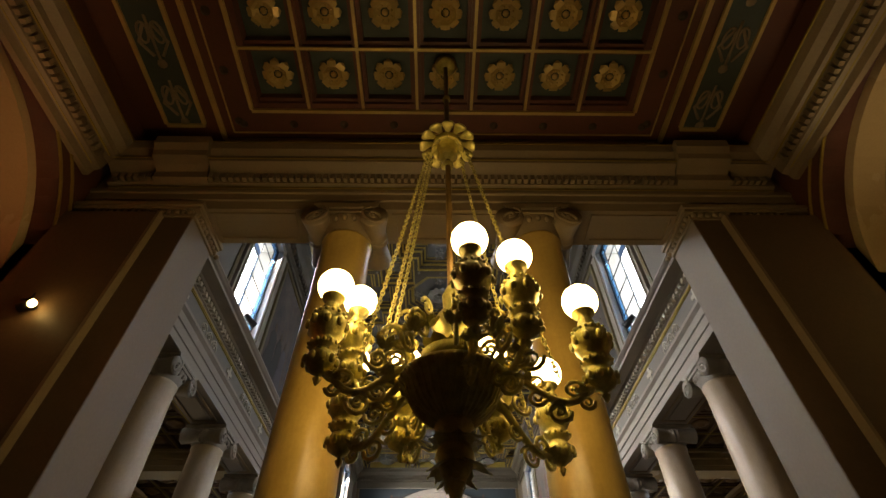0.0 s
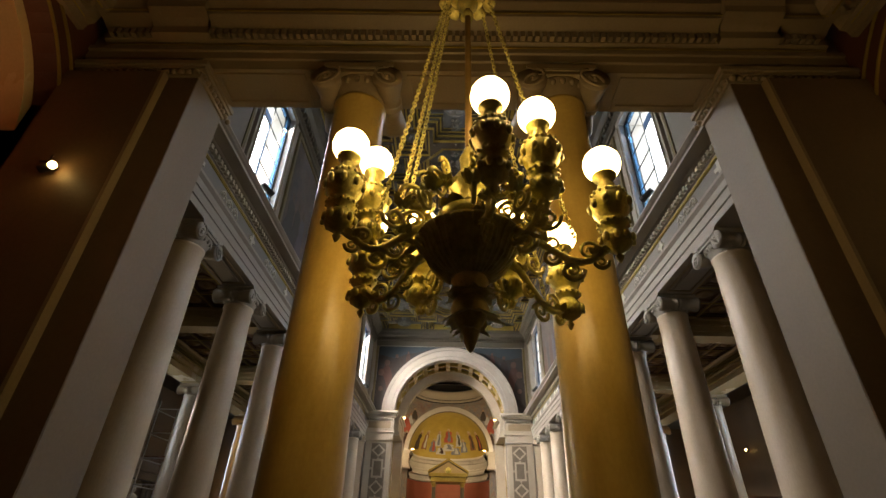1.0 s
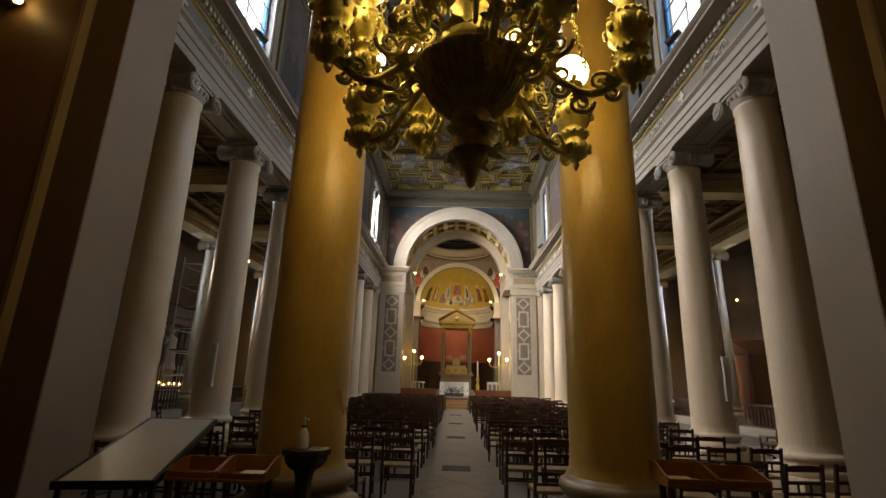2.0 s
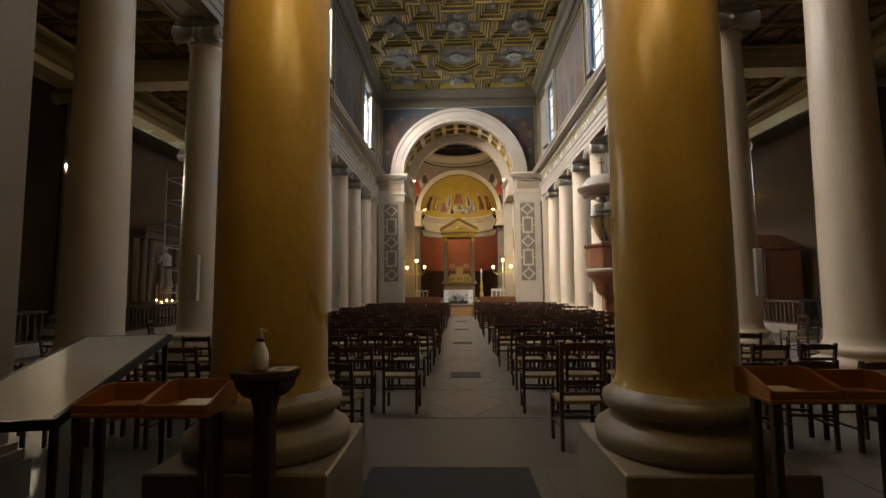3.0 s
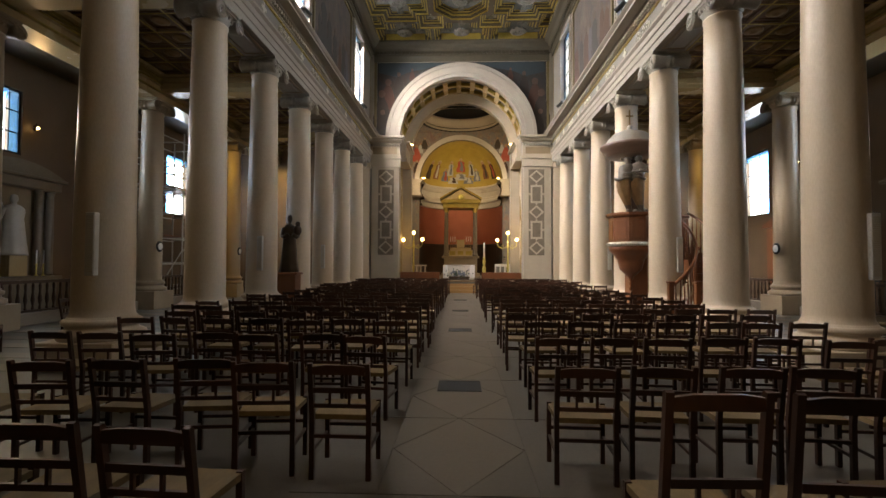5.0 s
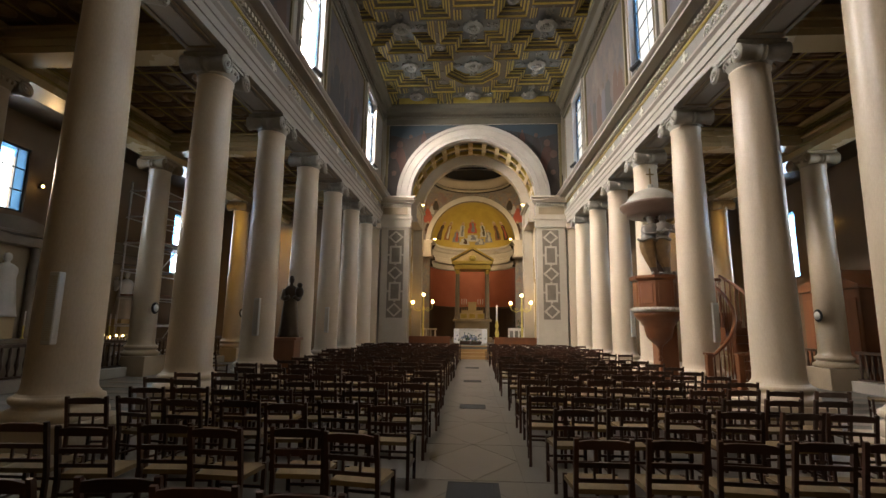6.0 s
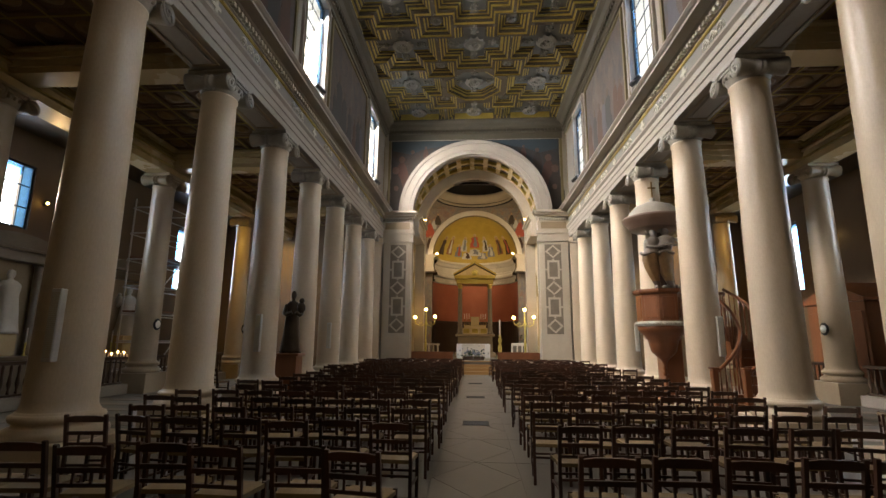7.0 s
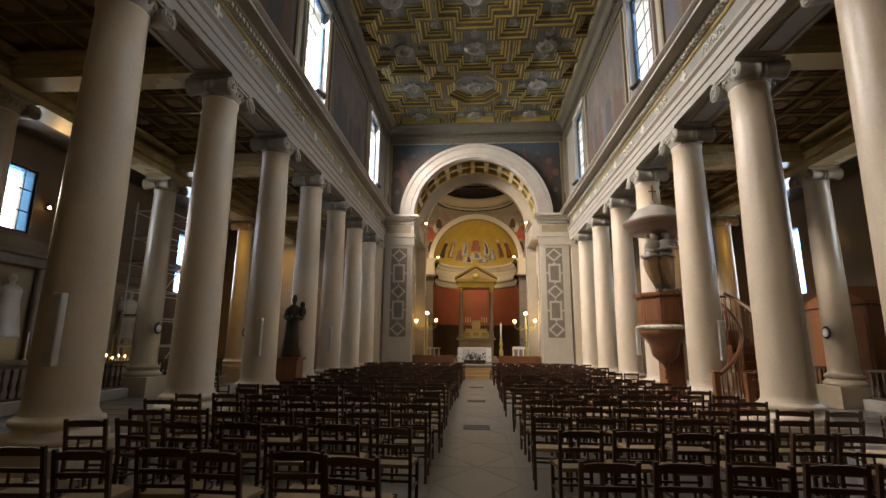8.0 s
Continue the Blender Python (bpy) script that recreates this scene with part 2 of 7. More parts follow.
M_PAINT_C = mural("pendentive_mural", ((0.28, 0.08, 0.06), (0.30, 0.27, 0.21), (0.14, 0.17, 0.21), (0.40, 0.35, 0.27)), 1.3, 9.0)
M_PAINT_D = mural("lunette_mural", ((0.30, 0.20, 0.09), (0.52, 0.42, 0.24), (0.56, 0.47, 0.28), (0.42, 0.32, 0.16)), 0.7, 3.0)
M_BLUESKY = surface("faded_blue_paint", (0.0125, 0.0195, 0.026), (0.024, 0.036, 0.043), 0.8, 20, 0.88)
M_ROBE_RED = surface("red_robe_paint", (0.34, 0.05, 0.03), (0.46, 0.11, 0.06), 3, 30, 0.6)
M_ROBE_WHITE = surface("white_robe_paint", (0.40, 0.40, 0.40), (0.55, 0.54, 0.50), 3, 30, 0.6)
M_ROBE_BROWN = surface("brown_robe_paint", (0.17, 0.07, 0.03), (0.26, 0.12, 0.05), 3, 30, 0.6)
M_ROBE_BLUE = surface("slate_robe_paint", (0.13, 0.14, 0.18), (0.22, 0.23, 0.27), 3, 30, 0.6)
M_DIM_A = surface("dim_grey_paint", (0.0294, 0.0277, 0.0277), (0.0504, 0.0462, 0.0441), 2, 30, 0.88)
M_DIM_B = surface("dim_rust_paint", (0.052, 0.0286, 0.0208), (0.078, 0.0442, 0.0312), 2, 30, 0.88)
M_DIM_C = surface("dim_ochre_paint", (0.0588, 0.0441, 0.0315), (0.084, 0.0651, 0.0462), 2, 30, 0.88)
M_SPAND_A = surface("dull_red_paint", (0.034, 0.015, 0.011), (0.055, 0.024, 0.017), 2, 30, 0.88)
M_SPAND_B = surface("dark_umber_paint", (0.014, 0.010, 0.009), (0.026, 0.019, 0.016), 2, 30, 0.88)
M_DIM_D = surface("dim_slate_paint", (0.055, 0.052, 0.06), (0.09, 0.085, 0.095), 2, 30, 0.88)
M_FLESH = surface("ochre_paint", (0.36, 0.22, 0.12), (0.45, 0.29, 0.17), 3, 30, 0.6)
M_GLOBE = glow("lit_opal_globe", (1.0, 0.68, 0.27), 19.0)
M_BULB = glow("lit_bulb", (1.0, 0.62, 0.18), 28.0)
M_FLAME = glow("candle_flame", (1.0, 0.55, 0.15), 40.0)
M_SKYGLOW = glow("bright_overcast_sky", (0.82, 0.92, 1.0), 12.0)
M_BLUEGLASS = bpy.data.materials.new("blue_stained_glass")
M_BLUEGLASS.use_nodes = True
M_BLUEGLASS.node_tree.nodes["Principled BSDF"].inputs["Base Color"].default_value = (0.18, 0.5, 1.0, 1)
M_BLUEGLASS.node_tree.nodes["Principled BSDF"].inputs["Transmission Weight"].default_value = 1.0
M_BLUEGLASS.node_tree.nodes["Principled BSDF"].inputs["Roughness"].default_value = 0.15
M_CLEARGLASS = bpy.data.materials.new("pale_window_glass")
M_CLEARGLASS.use_nodes = True
M_CLEARGLASS.node_tree.nodes["Principled BSDF"].inputs["Base Color"].default_value = (0.9, 0.96, 1, 1)
M_CLEARGLASS.node_tree.nodes["Principled BSDF"].inputs["Transmission Weight"].default_value = 1.0
M_CLEARGLASS.node_tree.nodes["Principled BSDF"].inputs["Roughness"].default_value = 0.1

# ---- building blocks ----
def box(bm, x0, x1, y0, y1, z0, z1, mat=0):
    v = [bm.verts.new(p) for p in ((x0, y0, z0), (x1, y0, z0), (x1, y1, z0), (x0, y1, z0), (x0, y0, z1), (x1, y0, z1), (x1, y1, z1), (x0, y1, z1))]
    for f in ((3, 2, 1, 0), (4, 5, 6, 7), (0, 1, 5, 4), (1, 2, 6, 5), (2, 3, 7, 6), (3, 0, 4, 7)):
        bm.faces.new([v[i] for i in f]).material_index = mat


def bevel_box(bm, x0, x1, y0, y1, z0, z1, r=0.01, mat=0):
    b2 = bmesh.new()
    box(b2, x0, x1, y0, y1, z0, z1, mat)
    bmesh.ops.bevel(b2, geom=b2.edges[:], offset=r, segments=1, affect="EDGES")
    absorb(bm, b2)


def absorb(bm, other, m=None, mat=None):
    """Add the faces of another bmesh, moved by m; frees it."""
    seen = {}
    for f in other.faces:
        vs = []
        for v in f.verts:
            if v not in seen:
                seen[v] = bm.verts.new(m @ v.co if m else v.co)
            vs.append(seen[v])
        g = bm.faces.new(vs)
        g.material_index = f.material_index if mat is None else mat
        g.smooth = f.smooth
    other.free()


def lathe(bm, profile, seg=24, at=(0, 0, 0), a0=0.0, a1=360.0, mat=0, smooth=True, squash=1.0):
    """Turn a profile of (radius, height) about the z axis through at."""
    full = abs(a1 - a0) >= 359.9
    k = seg if full else seg + 1
    rings = []
    for r, z in profile:
        if r < 1e-5:
            rings.append([bm.verts.new((at[0], at[1], at[2] + z))] * k)
        else:
            rings.append([bm.verts.new((at[0] + r * math.cos(radians(a0 + (a1 - a0) * i / seg)), at[1] + squash * r * math.sin(radians(a0 + (a1 - a0) * i / seg)), at[2] + z)) for i in range(k)])
    for lo, hi in zip(rings, rings[1:]):
        for i in range(seg):
            j = (i + 1) % k
            vs = []
            for v in (lo[i], lo[j], hi[j], hi[i]):
                if v not in vs:
                    vs.append(v)
            if len(vs) > 2:
                f = bm.faces.new(vs)
                f.material_index, f.smooth = mat, smooth


def extrude(bm, outline, axis, a, b, mat=0, smooth=False, caps=True):
    """A prism of a 2D outline along x, y or z between a and b; the outline runs over the other two axes in order."""
    def at(p, t):
        return {"x": (t, p[0], p[1]), "y": (p[0], t, p[1]), "z": (p[0], p[1], t)}[axis]
    lo, hi = [bm.verts.new(at(p, a)) for p in outline], [bm.verts.new(at(p, b)) for p in outline]
    k = len(outline)
    for i in range(k):
        f = bm.faces.new((lo[i], lo[(i + 1) % k], hi[(i + 1) % k], hi[i]))
        f.material_index, f.smooth = mat, smooth
    if caps:
        bm.faces.new(list(reversed(lo))).material_index = mat
        bm.faces.new(hi).material_index = mat


def tube(bm, pts, r=0.02, seg=6, mat=0, taper=None, smooth=True):
    """A round bar along a line of points."""
    pts = [Vector(p) for p in pts]
    rings = []
    for i, p in enumerate(pts):
        d = (pts[min(i + 1, len(pts) - 1)] - pts[max(i - 1, 0)]).normalized()
        u = d.orthogonal().normalized() if i == 0 else (u - d * u.dot(d)).normalized()
        w = d.cross(u)
        rr = r if taper is None else r + (taper - r) * i / (len(pts) - 1)
        rings.append([bm.verts.new(p + rr * (math.cos(math.tau * k / seg) * u + math.sin(math.tau * k / seg) * w)) for k in range(seg)])
    for lo, hi in zip(rings, rings[1:]):
        for k in range(seg):
            f = bm.faces.new((lo[k], lo[(k + 1) % seg], hi[(k + 1) % seg], hi[k]))
            f.material_index, f.smooth = mat, smooth
    bm.faces.new(list(reversed(rings[0]))).material_index = mat
    bm.faces.new(rings[-1]).material_index = mat


def ball(bm, c, r, seg=12, mat=0, sz=1.0):
    n = max(5, seg // 2)
    lathe(bm, [(r * math.sin(math.pi * i / n) if 0 < i < n else 0, -r * sz * math.cos(math.pi * i / n)) for i in range(n + 1)], seg, c, mat=mat)


def part(name, bm, material, parent=None, label=""):
    me = bpy.data.meshes.new(name)
    bmesh.ops.recalc_face_normals(bm, faces=bm.faces[:])
    bm.to_mesh(me)
    bm.free()
    for m in (material if isinstance(material, (list, tuple)) else [material]):
        me.materials.append(m)
    ob = new(name, me)
    if parent is not None:
        ob.parent = parent
    if label:
        ob["label"] = label
    return ob


def thing(name, label, category, where=(0, 0, 0), group="", kind=""):
    ob = new(name)
    ob.location = where
    return tagged(ob, label, category, group, kind)


def structure(name, bm, material, label, category):
    return tagged(part(name, bm, material), label, category, kind="structure")


def mirror_sides(fn):
    for side in (-1, 1):
        fn(side)


# ---- plan ----
COL_X, COL_Y0, PITCH, NCOL = 5.48, 9.17, 2.909, 8
COLS = [COL_Y0 + PITCH * k for k in range(NCOL)]
END_Y, CEIL_Z, WALL_X = 31.33, 13.94, 5.1
ARCH_Z, ARCH_R = 8.58, 3.42
OUT_X, SIDE_X, AISLE_Z = 10.6, 14.0, 7.95

# ---- floors ----
bm = bmesh.new()
box(bm, -14.6, 14.6, -3.4, 44.5, -0.3, 0.0)
structure("floor", bm, M_FLOOR, "worn grey stone floor of the church", "floor")

# ---- nave walls above the columns ----
def wall_with_windows(side):
    bm = bmesh.new()
    x0, x1 = sorted((side * WALL_X, side * 5.75))
    edges = [6.0]
    for wy in CLERE_Y:
        edges += [wy - CLERE_W / 2, wy + CLERE_W / 2]
    edges.append(END_Y)
    for i in range(0, len(edges), 2):
        box(bm, x0, x1, edges[i], edges[i + 1], 8.5, 14.7)
    for wy in CLERE_Y:
        box(bm, x0, x1, wy - CLERE_W / 2, wy + CLERE_W / 2, 8.5, CLERE_Z[0])
        box(bm, x0, x1, wy - CLERE_W / 2, wy + CLERE_W / 2, CLERE_Z[1], 14.7)
    structure("wall_west" if side < 0 else "wall_east", bm, M_GREY, "upper nave wall of grey limestone with tall windows", "wall")


mirror_sides(wall_with_windows)


def nave_entablature(side):
    """Architrave with fasciae, painted frieze and corbelled cornice in one profile."""
    e = thing("entablature", "grey stone entablature with painted frieze above the columns", "entablature", kind="structure")
    s = side
    bm = bmesh.new()
    prof = [(5.85, 7.15), (5.02, 7.15), (5.02, 7.31), (4.99, 7.32), (4.99, 7.5), (4.96, 7.51), (4.96, 7.66), (4.90, 7.72), (4.90, 7.78), (5.02, 7.80), (5.85, 7.80)]
    extrude(bm, [(s * x, z) for x, z in prof], "y", 6.0, END_Y + 0.1)
    part("architrave", bm, M_GREY, e)
    bm = bmesh.new()
    extrude(bm, [(s * x, z) for x, z in ((5.85, 7.802), (5.06, 7.802), (5.06, 8.34), (5.85, 8.34))], "y", 6.0, END_Y + 0.1)
    part("frieze", bm, M_FRIEZE, e, "blue-grey painted frieze")
    bm = bmesh.new()
    for z0, z1 in ((7.82, 7.85), (7.87, 7.89), (8.26, 8.28), (8.30, 8.335)):
        extrude(bm, [(s * 5.056, z0), (s * 5.03, z0), (s * 5.03, z1), (s * 5.056, z1)], "y", 6.0, END_Y)
    part("gilt_line", bm, M_GOLD, e, "thin gilded lines along the frieze")
    bm = bmesh.new()
    prof = [(5.85, 8.342), (5.03, 8.342), (5.03, 8.36), (5.0, 8.375), (5.0, 8.49), (4.9, 8.50), (4.86, 8.53), (4.60, 8.535), (4.60, 8.60), (4.55, 8.62), (4.50, 8.66), (4.50, 8.69), (5.85, 8.70)]
    extrude(bm, [(s * x, z) for x, z in prof], "y", 6.0, END_Y + 0.1)
    part("cornice", bm, M_GREY, e)
    # dentils
    bm = bmesh.new()
    y = 6.2
    while y < END_Y - 0.2:
        box(bm, *sorted((s * 4.995, s * 4.91)), y, y + 0.09, 8.385, 8.485)
        y += 0.16
    tagged(part("dentils", bm, M_PALE, e), kind="stuff")
    # panelled soffit between the columns
    for k in range(NCOL - 1):
        y0, y1 = COLS[k] + 0.62, COLS[k + 1] - 0.62
        bm = bmesh.new()
        for a, b, c, d in ((5.18, 5.22, y0, y1), (5.74, 5.78, y0, y1), (5.22, 5.74, y0, y0 + 0.04), (5.22, 5.74, y1 - 0.04, y1)):
            box(bm, *sorted((s * a, s * b)), c, d, 7.125, 7.149)
        part("soffit_frame", bm, M_TAN, e, "tan moulding round a soffit panel")
        bm = bmesh.new()
        box(bm, *sorted((s * 5.30, s * 5.66)), y0 + 0.12, y1 - 0.12, 7.115, 7.149)
        part("soffit_panel", bm, M_GREY, e)
    # crosses and scrolls along the frieze
    for k, cy in enumerate(np.arange(8.0, END_Y - 0.4, PITCH / 2)):
        bm = bmesh.new()
        xs = sorted((s * 5.056, s * 5.035))
        if k % 2 == 0:
            for y0, y1, z0, z1 in ((-0.045, 0.045, -0.17, 0.17), (-0.16, -0.045, -0.045, 0.045), (0.045, 0.16, -0.045, 0.045)):
                box(bm, *xs, cy + y0, cy + y1, 8.07 + z0, 8.07 + z1)
            part("cross", bm, M_PALE, e, "pale painted cross")
        else:
            for dy in (-0.32, 0, 0.32):
                tube(bm, [(s * 5.045, cy + dy + 0.11 * (1 - t / 16) * math.cos(t * 0.75), 8.07 + 0.13 * (1 - t / 16) * math.sin(t * 0.75)) for t in range(15)], 0.016, 4)
                tube(bm, [(s * 5.045, cy + dy + 0.15 * math.cos(t), 8.01 + 0.15 * math.sin(t)) for t in np.linspace(-0.4, 3.5, 8)], 0.012, 4)
            part("scroll", bm, M_PALE, e, "pale painted scrollwork")


mirror_sides(nave_entablature)


def picture_frame(bm, s, y0, y1, z0, z1, w=0.14, d=0.07):
    for a, b, c, e in ((y0, y1, z0, z0 + w), (y0, y1, z1 - w, z1), (y0, y0 + w, z0 + w, z1 - w), (y1 - w, y1, z0 + w, z1 - w)):
        box(bm, *sorted((s * WALL_X, s * (WALL_X - d))), a, b, c, e)


def figures(bm, s_x, y0, y1, z0, z1, n, rng, seedmats):
    """Standing painted shapes in low relief on a wall along y."""
    for i in range(n):
        cy, h = y0 + (y1 - y0) * (i + 0.5 + rng.uniform(-0.25, 0.25)) / n, (z1 - z0) * rng.uniform(0.45, 0.75)
        w, m = h * rng.uniform(0.16, 0.24), rng.randrange(seedmats)
        pts = [(cy + w * dx, z0 + h * dz) for dx, dz in ((-1, 0), (1, 0), (0.9, 0.35), (0.7, 0.6), (0.75, 0.75), (0.35, 0.84), (-0.35, 0.84), (-0.75, 0.72), (-0.6, 0.5), (-0.95, 0.3))]
        extrude(bm, pts, "x", s_x[0], s_x[1], m)
        c = [(cy + 0.3 * w * math.cos(a), z0 + h * 0.92 + 0.085 * h * math.sin(a)) for a in np.linspace(0, math.tau, 10, endpoint=False)]
        extrude(bm, c, "x", s_x[0], s_x[1], seedmats)


def murals_between_windows(side):
    rng = random.Random(11 + side)
    for y0, y1 in ((12.15, 17.7), (20.8, 26.4)):
        m = thing("mural", "large dark faded mural in a gilded frame", "mural", group="nave murals")
        bm = bmesh.new()
        box(bm, *sorted((side * (WALL_X - 0.003), side * (WALL_X - 0.02))), y0 + 0.1, y1 - 0.1, 9.0, 12.95)
        part("canvas", bm, M_PAINT_A, m)
        bm = bmesh.new()
        figures(bm, sorted((side * (WALL_X - 0.02), side * (WALL_X - 0.026))), y0 + 0.4, y1 - 0.4, 9.2, 12.5, 7, rng, 3)
        part("painted_shape", bm, [M_DIM_A, M_DIM_B, M_DIM_D, M_DIM_C], m)
        bm = bmesh.new()
        picture_frame(bm, side, y0, y1, 8.9, 13.05)
        part("frame", bm, M_DULLGOLD, m, "dull gilded frame")
    for y0, y1 in ((29.15, 31.1), (6.6, 9.3)):
        m = thing("wall_panel", "narrow grey wall panel with gilded border", "panel", group="wall panels")
        bm = bmesh.new()
        box(bm, *sorted((side * (WALL_X - 0.003), side * (WALL_X - 0.02))), y0 + 0.1, y1 - 0.1, 9.0, 12.95)
        part("field", bm, M_FRIEZE, m)
        bm = bmesh.new()
        picture_frame(bm, side, y0, y1, 8.9, 13.05, 0.1, 0.05)
        part("frame", bm, M_DULLGOLD, m)


mirror_sides(murals_between_windows)


def window(name, side, x, yc, w, z0, z1, nx, nz, blue, thick, both=0):
    """Leaded window: frame, glazing bars, clear panes and a blue border pane strip, with bright sky outside."""
    o = thing(name, "tall leaded window with blue glass border", "window", kind="structure")
    y0, y1 = yc - w / 2, yc + w / 2
    xi, xo = side * (x + thick * 0.1), side * (x + thick * 0.2)
    bm = bmesh.new()
    fx = sorted((xi, xo))
    for a, b, c, d in ((y0, y1, z0, z0 + 0.07), (y0, y1, z1 - 0.07, z1), (y0, y0 + 0.07, z0 + 0.07, z1 - 0.07), (y1 - 0.07, y1, z0 + 0.07, z1 - 0.07)):
        box(bm, *fx, a, b, c, d)
    part("window_frame", bm, M_IRON, o)
    xm = (xi + xo) / 2
    bl = 0.2 * w / 1.85
    for a, b, c, d in ((y1 - 0.07 - bl, y1 - 0.07, z0 + 0.07, z1 - 0.07), (y0 + 0.07 + both * (bl + 0.005), y1 - 0.075 - bl, z1 - 0.07 - bl, z1 - 0.07), (y0 + 0.07, y0 + 0.07 + bl, z0 + 0.07, z1 - 0.07))[:2 + both] if blue else ():
        bm = bmesh.new()
        box(bm, xm - 0.006, xm + 0.006, a, b, c, d)
        ob = part("border_pane", bm, M_BLUEGLASS, o, "blue stained glass")
        ob.visible_shadow = False
    if not blue:
        bl = 0
    ya, yb = y0 + 0.07, y1 - 0.07 - bl
    bm = bmesh.new()
    for i in range(1, nx):
        t = ya + (yb - ya) * i / nx
        box(bm, xm - 0.012, xm + 0.012, t - 0.007 - 0.012 * both, t + 0.007 + 0.012 * both, z0 + 0.07, z1 - 0.07)
    for i in range(1, nz):
        t = z0 + (z1 - z0) * i / nz
        box(bm, xm - 0.016, xm + 0.016, y0 + 0.07, y1 - 0.07, t - 0.007 - 0.012 * both, t + 0.007 + 0.012 * both)
    for t in (yb,) if blue else ():
        box(bm, xm - 0.014, xm + 0.014, t - 0.015, t + 0.015, z0 + 0.07, z1 - 0.07)
    part("glazing_bars", bm, M_IRON, o)
    bm = bmesh.new()
    xb = side * (x + thick + 0.5)
    box(bm, *sorted((xb, xb + side * 0.02)), y0 - 0.8, y1 + 0.8, z0 - 1.0, z1 + 0.6)
    tagged(part("backdrop", bm, M_SKYGLOW), "bright overcast sky outside the window", "sky", kind="structure")
    return o


n_win = 0
for side in (-1, 1):
    for wy in CLERE_Y:
        n_win += 1
        window(f"window_{n_win}", side, WALL_X, wy, CLERE_W, *CLERE_Z, 2, 6, True, 0.65)
        bm = bmesh.new()
        f = thing("window_surround", "carved grey stone window surround with gilded bead", "window surround", group="window surrounds")
        for a, b, c, d in ((wy - 1.15, wy - 0.93, 8.72, 12.9), (wy + 0.93, wy + 1.15, 8.72, 12.9), (wy - 1.15, wy + 1.15, 12.91, 13.12)):
            box(bm, *sorted((side * WALL_X, side * (WALL_X - 0.09))), a, b, c, d)
        part("moulding", bm, M_GREY, f)
        bm = bmesh.new()
        for a in (wy - 1.05, wy + 1.03):
            box(bm, *sorted((side * (WALL_X - 0.09), side * (WALL_X - 0.11))), a, a + 0.03, 8.72, 12.9)
        part("bead", bm, M_DULLGOLD, f)

# ---- nave ceiling: crosses and squares in stepped coffers ----
def coffer_field(x0, x1, y0, y1, unit, z, step, level_of, mats, name, label, deep=3):
    """A stepped soffit made of square cells; each cell's level raises it by one step."""
    nx, ny = round((x1 - x0) / unit), round((y1 - y0) / unit)
    lev = [[level_of(x0 + (i + 0.5) * unit, y0 + (j + 0.5) * unit) for j in range(ny)] for i in range(nx)]
    verts, faces, mi, index = [], [], [], {}

    def vid(i, j, k):
        key = (i, j, k)
        if key not in index:
            index[key] = len(verts)
            verts.append((x0 + i * unit, y0 + j * unit, z + step * k))
        return index[key]
    for i in range(nx):
        for j in range(ny):
            k = lev[i][j]
            faces.append((vid(i, j, k), vid(i, j + 1, k), vid(i + 1, j + 1, k), vid(i + 1, j, k)))
            mi.append(2 if k >= deep else (1 if k in ((1, 3, 5) if deep > 3 else (1,)) else 0))
            for di, dj, a, b in ((1, 0, (i + 1, j), (i + 1, j + 1)), (0, 1, (i + 1, j + 1), (i, j + 1))):
                p, q = i + di, j + dj
                if p < nx and q < ny and lev[p][q] != k:
                    h = lev[p][q]
                    faces.append((vid(*a, k), vid(*b, k), vid(*b, h), vid(*a, h)))
                    mi.append(1 if max(h, k) % 3 == 1 or deep == 3 else 0)
    me = bpy.data.meshes.new(name)
    me.from_pydata(verts, [], faces)
    for m in mats:
        me.materials.append(m)
    me.polygons.foreach_set("material_index", mi)
    me.update()
    return tagged(new(name, me), label, "ceiling", kind="structure")


CROSS, OCT_Y = 3.08, 27.4


def nave_level(x, y):
    u, v = x / CROSS, (y - OCT_Y) / CROSS
    fu, fv = abs(u - round(u)), abs(v - round(v))
    if abs(round(v)) % 4 == 0 and round(u) == 0:
        d = 0.43 - max(fu, fv, (fu + fv) * 0.72)
    else:
        d = max(min(0.265 - fu, 0.475 - fv), min(0.475 - fu, 0.265 - fv))
    gu, gv = 0.5 - fu, 0.5 - fv
    d = max(d, min(0.2 - gu, 0.2 - gv))
    if abs(x) > 4.56 or y > END_Y - 0.5:
        return 0
    return 0 if d <= 0 else min(7, 1 + int(d / 0.0205))


nave_ceiling = coffer_field(-WALL_X + 0.1, WALL_X - 0.1, 6.0, END_Y - 0.02, 0.06, CEIL_Z, 0.05, nave_level, [M_RIB, M_GOLD, M_DEEP], "ceiling_nave", "gilded coffered nave ceiling with crosses and rosettes", 7)


